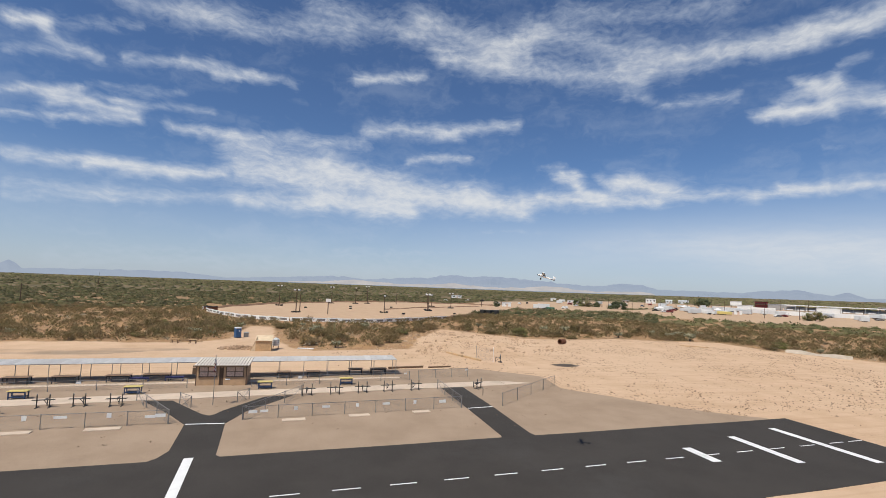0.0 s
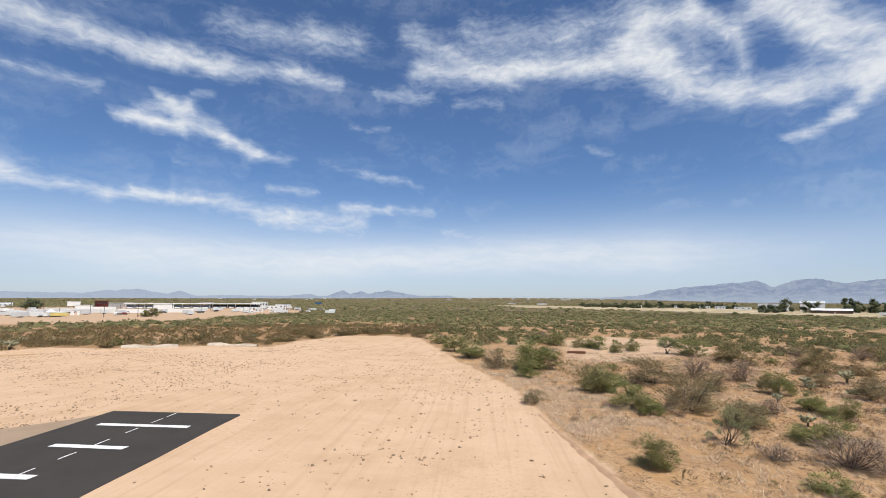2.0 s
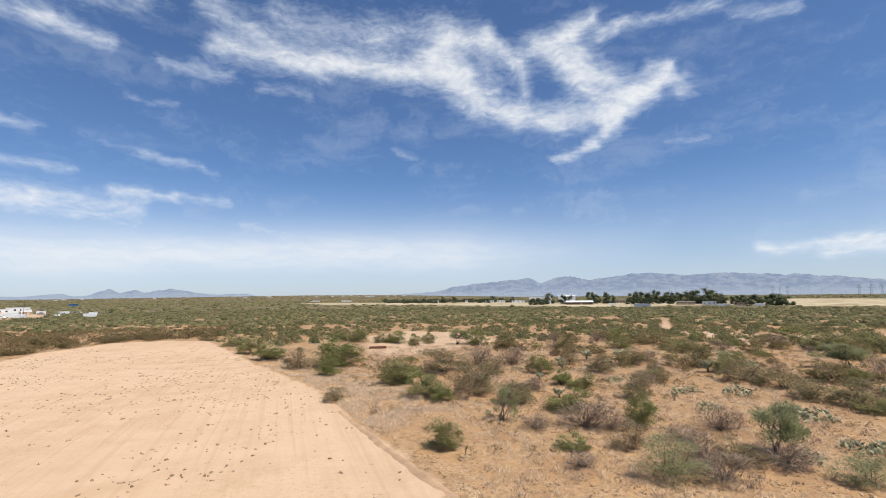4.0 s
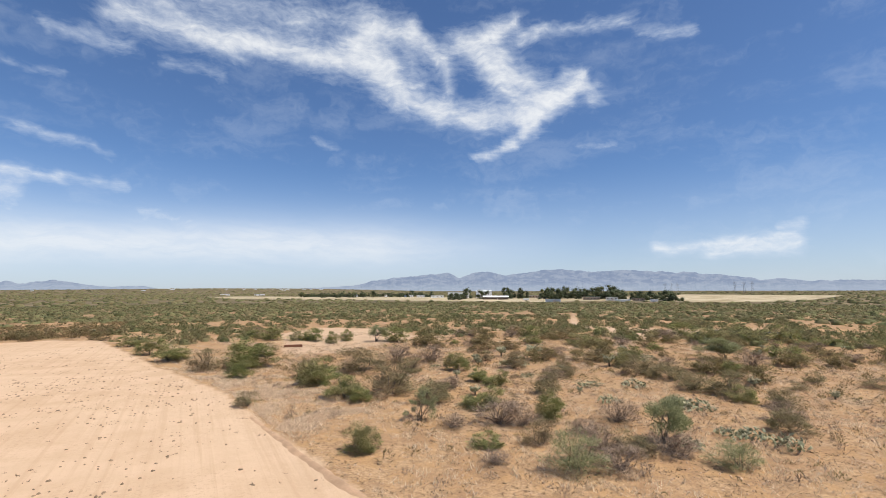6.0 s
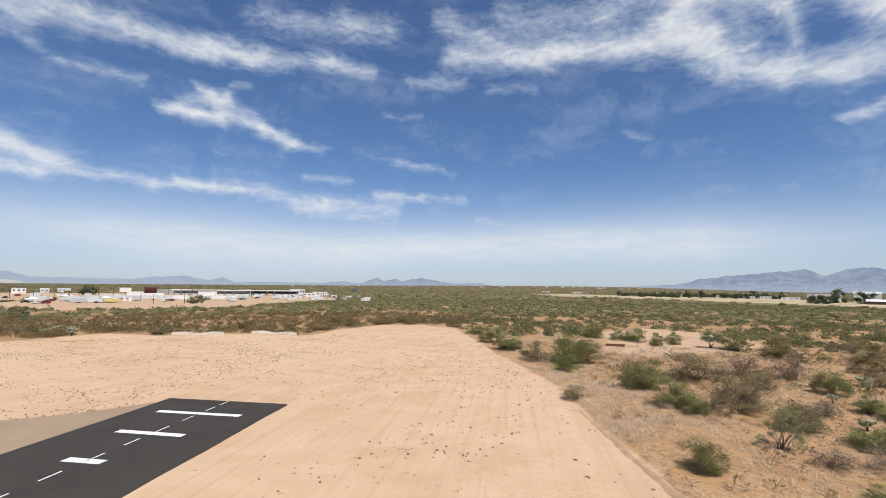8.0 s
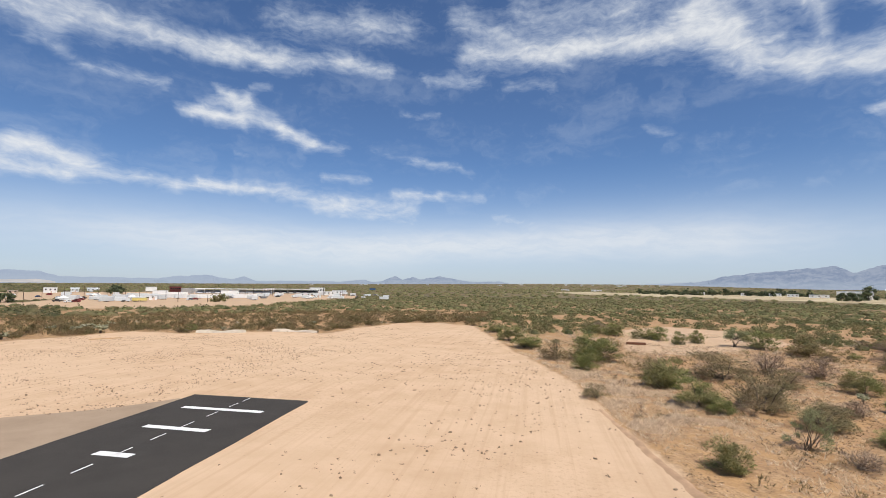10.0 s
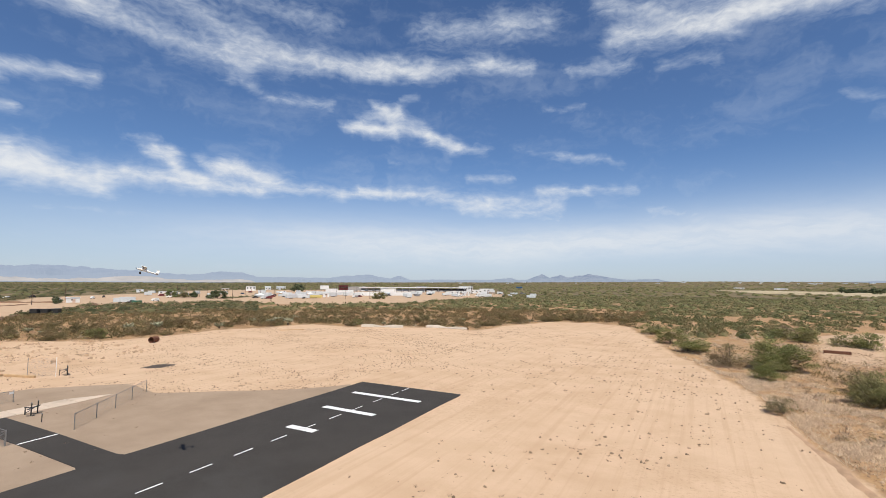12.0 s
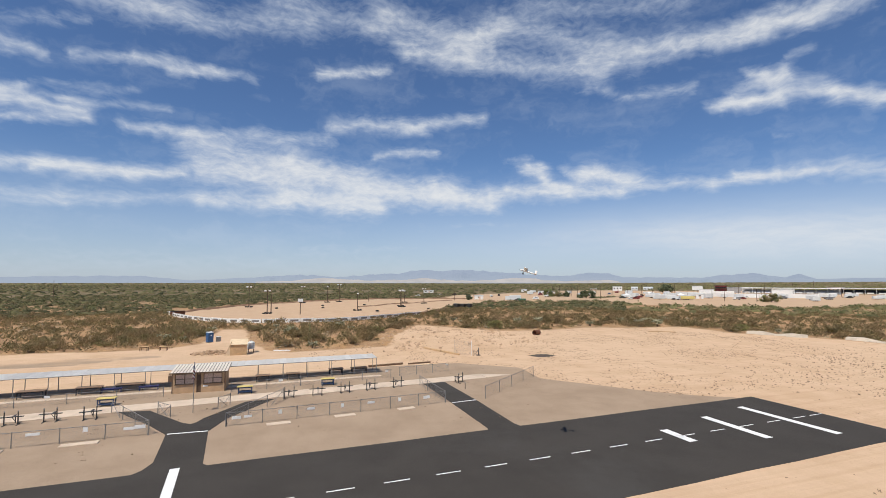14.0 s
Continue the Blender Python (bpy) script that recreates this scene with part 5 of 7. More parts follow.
chain_fence((-49.1, 16.65), (-58.2, 16.5), 3, 1.2, "short chain link fence along the taxiway's edge", (), True)
chain_fence((-49.2, 21.4), (-58.3, 32.8), 4, 1.4, "taller chain link fence at the end of the pits")
chain_fence((-47.25, -10.85), (-56.3, -16.0), 3, 1.2, "short chain link fence along the taxiway's edge", (), True)
chain_fence((-47.7, -4.85), (-56.4, 0.2), 3, 1.2, "short chain link fence along the taxiway's edge", (), True)
chain_fence((-54.4, -11.6), (-52.6, -10.2), 1, 1.15, "short braced rail at the fork of the taxiway", (), True)
chain_fence((-55.9, -5.2), (-54.3, -6.2), 1, 1.15, "short braced rail at the fork of the taxiway", (), True)
chain_fence((-64.9, 15.6), (-65.9, 23.1), 3, 1.2, "chain link fence at the back of the pits", ((0.97, 0.4, 0.2, 1.0),))
chain_fence((-61.2, -44.0), (-62.0, -12.6), 7, 1.1, "low chain link fence in front of the canopy", ((0.66, 0.5, 0.25, 0.9),))
chain_fence((-62.1, -5.6), (-64.3, 14.2), 5, 1.1, "low chain link fence in front of the canopy", ((0.28, 0.5, 0.25, 0.9), (0.97, 0.4, 0.2, 0.9)))

for x, y, w in ((-47.3, -21.7, 2.6), (-47.5, -15.5, 2.6), (-48.1, -0.4, 2.1), (-48.7, 5.7, 2.0), (-49.2, 12.0, 1.8), (-46.9, -28.0, 2.4)):
    pad = solid("pilot_pad", box(bmesh.new(), 0, 0, 0.03, 0.75, w, 0.09, 0.02), M_CONCRETE, "flat pale concrete pad on gravel by the fence", "pad", "pilot pads", m=pose(x + 1.1, y, 0, 0, 0, 4))


# shade canopy
def canopy():
    top = thing("shade_canopy", "long low shade canopy with zinc sheets on thin posts", "canopy")
    front = lambda y: -67.0 - 0.040 * (y + 13)
    y0, y1, depth, z0 = -53.5, 13.0, 3.0, 2.12
    n = 21
    step = (y1 - y0) / n
    post_mesh = mesh_of(box(bmesh.new(), 0, 0, 1.05, 0.065, 0.065, 2.16), "post", M_STEEL)
    for i in range(0, n + 1):
        y = y0 + i * step
        if -13.0 < y < -5.0:
            continue
        for off in (0.08, depth - 0.12):
            mesh_part("post", post_mesh, top).location = (front(y) - off, y, 0)
    for off, z in ((0.08, z0 + 0.02), (depth - 0.12, z0 + 0.13)):
        part("beam", rod(bmesh.new(), (front(y0) - off, y0, z), (front(y1) - off, y1, z), 0.045, seg=6), M_STEEL, top)
    # lapped sheets with standing ribs, falling to the front
    count = 76
    pitch_y = (y1 - y0) / count
    fall = math.atan2(0.12, depth)
    bm = box(bmesh.new(), 0, 0, 0, depth + 0.25, pitch_y * 0.985, 0.022, 0.006)
    for k in (-0.36, -0.12, 0.12, 0.36):
        box(bm, 0, k * pitch_y, 0.016, depth + 0.24, 0.05, 0.02)
    sheet_mesh = mesh_of(bm, "roof_sheet", M_ZINC)
    rng = random.Random(31)
    for i in range(count):
        y = y0 + (i + 0.5) * pitch_y
        ob = mesh_part("roof_sheet", sheet_mesh, top)
        ob.location = (front(y) - depth / 2 + 0.08 + rng.uniform(-0.03, 0.03), y, z0 + 0.14 + 0.006 * (i % 2))
        ob.rotation_euler = (rng.uniform(-0.008, 0.008), fall + rng.uniform(-0.006, 0.006), 0.040)
    return top


canopy()


# two-room hut with a ribbed lean-to roof
def hut():
    m = Matrix.Translation((-63.25, -9.2, 0)) @ Matrix.Rotation(math.atan2(-0.35, 5.8) + math.pi / 2, 4, "Z")
    top = thing("pit_hut", "tan plywood hut with two shuttered windows and a ribbed zinc roof", "hut", m=m)
    # local axes: x along the front, y to the back
    L, D, HF, HB = 5.7, 2.5, 2.42, 2.80
    for cx in (-1.5, 1.52):
        w = 2.65
        x0, x1 = cx - w / 2, cx + w / 2
        o0, o1, s0, s1 = cx - 0.98, cx + 0.98, 1.02, 2.20
        for bx0, bx1, bz0, bz1 in ((x0, o0, 0, HF), (o1, x1, 0, HF), (o0, o1, 0, s0), (o0, o1, s1, HF)):
            part("wall_panel", box(bmesh.new(), (bx0 + bx1) / 2, 0.05, (bz0 + bz1) / 2, bx1 - bx0, 0.10, bz1 - bz0), M_TAN, top)
    for x in (-2.83, 2.86):
        bm = slab([(0.1, 0), (D, 0), (D, HB), (0.1, HF)], 0.04, 0.08)
        bmesh.ops.transform(bm, matrix=Matrix(((0, 0, 1, x), (1, 0, 0, 0), (0, 1, 0, 0), (0, 0, 0, 1))), verts=bm.verts)
        part("side_wall", bm, M_TAN, top)
    part("back_wall", box(bmesh.new(), 0, D - 0.04, HB / 2, L - 0.1, 0.08, HB), M_TAN, top)
    part("door", box(bmesh.new(), 0.01, 0.09, 1.02, 0.34, 0.06, 2.04, 0.01), M_BROWN, top, "narrow brown door between the two rooms")
    for x in (-0.19, 0.20, -2.80, 2.83):
        part("corner_trim", box(bmesh.new(), x, -0.012, HF / 2, 0.09, 0.02, HF), M_BROWN, top)
    for cx in (-1.5, 1.52):
        win = part("window", box(bmesh.new(), cx, 0.075, 1.61, 1.96, 0.03, 1.18), M_BROWN, top, "shuttered window in four lights")
        for fx, fz, sx, sz in ((0, 1.04, 2.04, 0.07), (0, 2.18, 2.04, 0.07), (-0.98, 1.61, 0.07, 1.2), (0.98, 1.61, 0.07, 1.2), (0, 1.61, 0.06, 1.12), (0, 1.61, 1.9, 0.06)):
            part("frame", box(bmesh.new(), cx + fx, -0.005, fz, sx, 0.06, sz, 0.008), M_BROWN, win)
        for px in (-0.49, 0.49):
            for pz in (1.33, 1.90):
                bm = bmesh.new()
                for k in range(7):
                    box(bm, cx + px, 0.012, pz - 0.24 + k * 0.078, 0.88, 0.03, 0.068, m=None)
                part("shutter", bm, M_SHUTTER, win, "louvred tan shutter")
        part("sill", box(bmesh.new(), cx, -0.05, 0.985, 2.12, 0.12, 0.05, 0.01), M_BROWN, win)
    part("notice", box(bmesh.new(), 0.75, -0.02, 0.72, 0.55, 0.02, 0.16, 0.004), M_WHITE, top, "small white plate")
    # ribbed roof: bright and weathered sheets in turn
    rise = math.atan2(HB - HF, D)
    bright = mesh_of(box(bmesh.new(), 0, 0, 0, 0.25, D + 0.75, 0.035, 0.01), "roof_sheet", M_CREAM)
    dull = mesh_of(box(bmesh.new(), 0, 0, -0.004, 0.09, D + 0.75, 0.05, 0.01), "roof_rib", M_RIBDARK)
    count = 18
    for k in range(count):
        x = -3.02 + 0.17 + k * 0.345
        for name, me, off in (("roof_sheet", bright, 0.0), ("roof_rib", dull, 0.17)):
            ob = mesh_part(name, me, top)
            ob.location, ob.rotation_euler = (x + off, D / 2 - 0.12, (HF + HB) / 2 + 0.05), (rise, 0, 0)
    part("fascia", box(bmesh.new(), 0, -0.50, HF - 0.06, 6.15, 0.05, 0.14), M_BROWN, top)
    part("wall_box", box(bmesh.new(), -3.1, 0.5, 1.65, 0.45, 0.35, 0.75, 0.02), M_BROWN, top, "dark brown box on the end wall")
    return top


hut()

# flagpole with a limp striped flag
pole = thing("flagpole", "thin grey flagpole with a limp striped flag", "flagpole", m=pose(-53.6, -8.4, 0))
part("pole", rod(bmesh.new(), (0, 0, 0), (0, 0, 4.9), 0.035, 0.025), M_STEEL, pole)
part("finial", box(bmesh.new(), 0, 0, 4.95, 0.1, 0.1, 0.08, 0.03), M_STEEL, pole)


def cloth(z0, z1, x0, x1):
    bm = bmesh.new()
    n = 7
    lo, hi = [], []
    for k in range(n + 1):
        s = k / n
        x, y = x0 + (x1 - x0) * s, 0.09 * math.sin(s * 9) * (0.4 + s)
        lo.append(bm.verts.new((x, y, z0 - 0.35 * s))), hi.append(bm.verts.new((x, y, z1 - 0.28 * s)))
    for k in range(n):
        bm.faces.new((lo[k], lo[k + 1], hi[k + 1], hi[k]))
    bmesh.ops.solidify(bm, geom=bm.faces[:], thickness=0.01)
    return bm


flag = part("flag", cloth(4.02, 4.72, 0.04, 0.30), M_NAVY, pole, "limp flag, dark blue by the pole")
for k in range(6):
    part("stripe", cloth(3.62 + k * 0.17, 3.78 + k * 0.17, 0.06, 0.52), M_RED if k % 2 == 0 else M_WHITE, flag, "red stripe" if k % 2 == 0 else "white stripe")


def work_table(x, y, turn, top_mat, leg_mat, label, group, w=2.0, d=0.95, h=0.82, shelf=True):
    """A work table with a thick top, four legs, stretchers and a low shelf."""
    t = thing("work_table", label, "table", group, pose(x, y, 0, 0, 0, turn))
    part("tabletop", box(bmesh.new(), 0, 0, h, w, d, 0.07, 0.015), top_mat, t)
    leg_mesh = mesh_of(box(bmesh.new(), 0, 0, h / 2 - 0.02, 0.10, 0.10, h - 0.03, 0.01), "leg", leg_mat)
    for sx in (-1, 1):
        for sy in (-1, 1):
            mesh_part("leg", leg_mesh, t).location = (sx * (w / 2 - 0.14), sy * (d / 2 - 0.12), 0)
    for sy in (-1, 1):
        part("apron", box(bmesh.new(), 0, sy * (d / 2 - 0.08), h - 0.10, w - 0.2, 0.04, 0.12), leg_mat, t)
        if shelf:
            part("stretcher", box(bmesh.new(), 0, sy * (d / 2 - 0.12), 0.22, w - 0.2, 0.05, 0.10), leg_mat, t)
    if shelf:
        part("shelf", box(bmesh.new(), 0, 0, 0.20, w - 0.35, d - 0.3, 0.03), leg_mat, t)
    return t


for x, y in ((-58.6, -27.2), (-59.7, -17.4), (-61.0, -4.0), (-62.4, 5.6)):
    work_table(x, y, 88, M_YELLOW, M_BLUE, "work table with a yellow top and blue frame on gravel", "yellow work tables", 1.7, 0.85, 0.80)
for x, y, w in ((-68.9, 10.6, 2.3), (-69.0, 7.4, 2.0), (-67.6, 1.6, 1.8), (-67.4, -2.2, 1.8), (-67.0, -17.0, 3.0), (-66.6, -21.0, 2.6), (-66.4, -26.4, 2.6), (-66.2, -31.0, 2.6)):
    work_table(x, y, 91, M_TABLE, M_DARKSTEEL, "dark brown work table in the canopy's shade", "canopy tables", w, 1.1, 0.80, False)
for x, y in ((-66.6, -15.0), (-66.5, -18.8)):
    work_table(x, y, 91, M_NAVY, M_NAVY, "dark blue bench table in the canopy's shade", "blue benches", 2.2, 0.5, 0.5, False)


def start_stand():
    """A steel stand that holds a model aircraft: foot bars, post, cross arms and two padded forks."""
    t = thing("aircraft_stand", "black steel restraint stand for model aircraft beside the walkway", "stand", "aircraft stands")
    # a long cross bar and a short keel bar on two legs; two tall forks rise from the cross bar
    part("cross_bar", box(bmesh.new(), 0, 0, 0.72, 0.22, 1.8, 0.06, 0.01), M_DARKSTEEL, t)
    part("keel_bar", box(bmesh.new(), -0.38, 0.05, 0.71, 0.9, 0.18, 0.06, 0.01), M_DARKSTEEL, t)
    for y in (-0.5, 0.5):
        part("leg", box(bmesh.new(), 0.06, y, 0.36, 0.08, 0.08, 0.72), M_DARKSTEEL, t)
        part("foot", box(bmesh.new(), 0.02, y, 0.025, 0.75, 0.10, 0.05), M_DARKSTEEL, t)
        part("fork", box(bmesh.new(), 0.08, y, 0.96, 0.07, 0.07, 0.52), M_DARKSTEEL, t)
        part("pad", box(bmesh.new(), 0.08, y, 1.24, 0.10, 0.10, 0.12, 0.02), M_STEEL, t)
    part("tail_leg", box(bmesh.new(), -0.76, 0.05, 0.36, 0.07, 0.07, 0.72), M_DARKSTEEL, t)
    part("brace", rod(bmesh.new(), (-0.74, 0.05, 0.15), (0.0, 0.05, 0.67), 0.028), M_DARKSTEEL, t)
    return t


stand = start_stand()
stand.matrix_basis = pose(-54.6, -23.3, 0, 0, 0, 4)
for k, (x, y) in enumerate(((-52.6, -26.6), (-54.7, -20.4), (-54.4, -17.2), (-56.9, 0.8), (-57.2, 3.9), (-57.5, 7.1), (-57.9, 10.2), (-58.3, 13.6), (-54.6, -30.2))):
    copy_thing(stand, pose(x, y, 0, 0, 0, -6 + 5 * (k % 4)))
odd = copy_thing(stand, pose(-58.1, 21.9, 0, 0, 0, 40))
tagged(odd, "grey aircraft stand with white fittings at the walkway's end")
marker = thing("short_post", "short dark marker post in the gravel", "post", m=pose(-54.4, 21.1, 0))
part("shaft", rod(bmesh.new(), (0, 0, -0.05), (0, 0, 0.75), 0.04), M_DARKSTEEL, marker)
part("cap", box(bmesh.new(), 0, 0, 0.77, 0.11, 0.11, 0.06, 0.01), M_STEEL, marker)

# ---- behind the pits ----
wc = thing("portable_toilet", "blue plastic portable toilet with a white roof", "toilet", m=pose(-114.2, -13.9, float(ground_height(-114.2, -13.9)), 0, 0, 28))
part("body", box(bmesh.new(), 0, 0, 1.03, 1.18, 1.18, 1.98, 0.06), M_TOILET, wc)
part("skid", box(bmesh.new(), 0, 0, 0.05, 1.25, 1.25, 0.1, 0.02), M_DARKSTEEL, wc)
part("roof", box(bmesh.new(), 0, 0, 2.13, 1.24, 1.24, 0.26, 0.11), M_TANK, wc)
wc_door = part("door", box(bmesh.new(), 0.60, 0, 1.05, 0.04, 0.82, 1.8, 0.01), M_TOILET, wc)
part("sign", box(bmesh.new(), 0.628, 0.1, 1.5, 0.012, 0.3, 0.26), M_WHITE, wc_door, "white plate")
part("handle", box(bmesh.new(), 0.635, -0.3, 1.05, 0.03, 0.1, 0.12, 0.01), M_DARKSTEEL, wc_door)
bin_ = thing("supply_box", "grey box beside the portable toilet", "box", m=pose(-115.5, -12.3, float(ground_height(-115.5, -12.3)), 0, 0, 15))
part("body", box(bmesh.new(), 0, 0, 0.5, 0.9, 0.9, 1.0, 0.04), M_STEEL, bin_)
part("lid", box(bmesh.new(), 0, 0, 1.03, 0.98, 0.98, 0.08, 0.02), M_TANK, bin_)

shed = thing("plywood_shed", "pale plywood shed with one slanting side", "shed", m=pose(-93.6, -7.0, 0, 0, 0, 0))
part("front", box(bmesh.new(), 1.0, 0.2, 0.95, 0.06, 2.7, 1.9), M_WOOD, shed)
part("back", box(bmesh.new(), -1.0, 0.2, 1.15, 0.06, 2.7, 2.3), M_WOOD, shed)
part("end_wall", box(bmesh.new(), 0, 1.52, 0.98, 1.94, 0.06, 1.96), M_WOOD, shed)
bm = slab([(-1.05, 0), (1.05, 0), (1.05, 2.55), (-1.05, 2.55)], 0.03, 0.06)
bmesh.ops.transform(bm, matrix=Matrix.Translation((0, -2.0, 0)) @ Matrix.Rotation(radians(66), 4, "X"), verts=bm.verts)
part("slanting_side", bm, M_WOOD, shed, "slanting plywood side")
bm = slab([(-2.0, 0.0), (-1.16, 0.0), (-1.16, 1.86)], 0.03, 0.06)
bmesh.ops.transform(bm, matrix=Matrix(((0, 0, 1, 1.0), (1, 0, 0, 0), (0, 1, 0, 0), (0, 0, 0, 1))), verts=bm.verts)
part("front_gusset", bm, M_ROOFPLY, shed, "pale triangular sheet beside the front")
part("roof", box(bmesh.new(), 0, 0, 0, 2.5, 2.95, 0.07, 0.01, Matrix.Translation((0.02, 0.22, 2.22)) @ Matrix.Rotation(radians(17), 4, "Y")), M_ROOFPLY, shed, "pale sheet roof")
for y in (-0.6, 0.2, 1.0):
    part("batten", box(bmesh.new(), 1.045, y, 0.95, 0.03, 0.06, 1.88), M_WOOD, shed)
tank = thing("water_tank", "white plastic water tank on a dark stand beside a shed", "tank", m=pose(-95.7, -4.85, 0) @ Matrix.Scale(0.88, 4))
bm = rod(bmesh.new(), (0, 0, 0.75), (0, 0, 2.05), 0.72, seg=20)
rod(bm, (0, 0, 2.05), (0, 0, 2.3), 0.72, 0.3, 20)
part("body", bm, M_TANK, tank)
part("lid", rod(bmesh.new(), (0, 0, 2.3), (0, 0, 2.38), 0.24, seg=12), M_TANK, tank)
for k in range(3):
    part("hoop", rod(bmesh.new(), (0, 0, 0.95 + k * 0.42), (0, 0, 1.0 + k * 0.42), 0.735, seg=20), M_STEEL, tank)
for sx in (-0.5, 0.5):
    for sy in (-0.5, 0.5):
        part("leg", box(bmesh.new(), sx, sy, 0.37, 0.12, 0.12, 0.75), M_TIMBER, tank)
rng = random.Random(5)
rubble_bm = bmesh.new()
for k in range(170):
    a, r = rng.uniform(0, 6.28), rng.random() ** 0.6
    z = 0.55 * (1 - r) * rng.uniform(0.3, 1.0)
    m = Matrix.LocRotScale((-96.2 + 2.2 * r * math.cos(a), -11.2 + 4.0 * r * math.sin(a), z + 0.05), Euler((rng.uniform(-0.6, 0.6), rng.uniform(-0.6, 0.6), rng.uniform(0, 6.28))), (1, 1, 1))
    box(rubble_bm, 0, 0, 0, rng.uniform(0.2, 0.6), rng.uniform(0.18, 0.45), rng.uniform(0.12, 0.32), 0.05, m)
solid("rubble", rubble_bm, M_RUBBLE, "brown rubble and clods beside the shed", "rubble", kind="stuff")
plank = solid("white_plank", box(bmesh.new(), 0, 0, 0.08, 0.7, 3.0, 0.14, 0.03), M_WHITE, "white sheet lying on the sand by bushes", "sheet", m=pose(-95.6, 0.6, 0, 0, 0, -18))

barrel = thing("rusty_pipe", "rusty steel pipe lying on sand", "pipe", m=pose(-103.6, 60.2, 0.62, 90, 0, 28))
bm = bmesh.new()
for k in range(20):
    a0, a1 = k * math.tau / 20, (k + 1) * math.tau / 20
    for r_out in (0.62, 0.56):
        q = [bm.verts.new((r_out * math.cos(a), r_out * math.sin(a), z)) for a, z in ((a0, -1.0), (a1, -1.0), (a1, 1.0), (a0, 1.0))]
        bm.faces.new(q if r_out > 0.6 else q[::-1])
    for z in (-1.0, 1.0):
        q = [bm.verts.new((r * math.cos(a), r * math.sin(a), z)) for r, a in ((0.62, a0), (0.62, a1), (0.56, a1), (0.56, a0))]
        bm.faces.new(q)
bmesh.ops.remove_doubles(bm, verts=bm.verts, dist=1e-4)
part("shell", bm, M_RUST, barrel)
for z in (-0.98, 0.0, 0.98):
    part("flange", rod(bmesh.new(), (0, 0, z - 0.04), (0, 0, z + 0.04), 0.66, seg=20) if z == 0.0 else rod(bmesh.new(), (0.60, 0, z - 0.05), (0.60, 0, z + 0.05), 0.06), M_RUST, barrel)


def burnt_patch(x, y, rx, ry, seed):
    rng = random.Random(seed)
    pts = [(x + rx * math.cos(a) * rng.uniform(0.6, 1.2), y + ry * math.sin(a) * rng.uniform(0.6, 1.2)) for a in (k * math.tau / 40 for k in range(40))]
    return solid("burnt_patch", slab(pts, 0.012 + float(ground_height(x, y)), 0.05), M_ASH, "dark burnt patch of ground on sand", "patch", "burnt patches", "structure")


burnt_patch(-74.2, 43.9, 1.7, 2.4, 3)
burnt_patch(-98.4, 43.4, 1.3, 2.2, 4)


def sleeper(x0, y0, x1, y1, h, label, mat=M_TIMBER):
    d = math.hypot(x1 - x0, y1 - y0)
    z = float(ground_height((x0 + x1) / 2, (y0 + y1) / 2))
    m = pose((x0 + x1) / 2, (y0 + y1) / 2, z, 0, 0, math.degrees(math.atan2(y1 - y0, x1 - x0)))
    return solid("timber", box(bmesh.new(), 0, 0, h / 2, d, h * 1.1, h, 0.04), mat, label, "timber", "timbers", m=m)


sleeper(-89.6, 26.9, -84.6, 28.5, 0.32, "long brown timber lying on sand", M_WOOD)
sleeper(-84.4, 28.7, -79.4, 30.2, 0.32, "long brown timber lying on sand", M_WOOD)
sleeper(-73.1, 12.8, -73.8, 18.4, 0.28, "dark old timber at the gravel's edge")
sleeper(-73.4, 19.2, -73.9, 23.0, 0.22, "dark old timber at the gravel's edge")
sleeper(20.3, 115.9, 24.4, 115.5, 0.55, "dark rusty log lying on bare sand", M_RUST)
sleeper(24.6, 174.6, 28.0, 173.2, 0.6, "dark rusty log lying on bare sand", M_RUST)
sleeper(-100.5, 92.0, -96.5, 97.0, 0.22, "weathered timber half buried at the sand's edge", M_WOOD)
for x, y, s in ((136, 90.5, 1.0), (140.5, 88.5, 1.25)):
    b = solid("steel_tank", rod(bmesh.new(), (-1.7 * s, 0, 0.55 * s), (1.7 * s, 0, 0.55 * s), 0.55 * s, seg=14), M_DARKSTEEL, "dark steel tank lying among bushes", "tank", "dumped tanks", m=pose(x, y, float(ground_height(x, y)), 0, 0, 20))
b = solid("steel_tank", rod(bmesh.new(), (-3.4, 0, 0.4), (3.4, 0, 0.4), 0.4, seg=14), M_DARKSTEEL, "long dark pipe lying among bushes", "tank", m=pose(153, 78, float(ground_height(153, 78)), 0, 0, -40))

for x, y in ((-104.2, -23.9), (-103.6, -20.6)):
    work_table(x, y, 80, M_WOOD, M_TIMBER, "small old wooden table on sand by bushes", "old tables", 1.5, 0.8, 0.75, False)
crate = thing("steel_skip", "dark rusty open steel skip by the oval's wall", "skip", m=pose(-207.4, -35.8, 0, 0, 0, 125))
part("body", box(bmesh.new(), 0, 0, 0.85, 4.8, 1.8, 1.7, 0.04), M_RUST, crate)
part("rim", box(bmesh.new(), 0, 0, 1.74, 5.0, 2.0, 0.12, 0.02), M_DARKSTEEL, crate)
for x in (-1.6, 0, 1.6):
    part("rib", box(bmesh.new(), x, -0.93, 0.85, 0.12, 0.08, 1.6), M_RUST, crate)

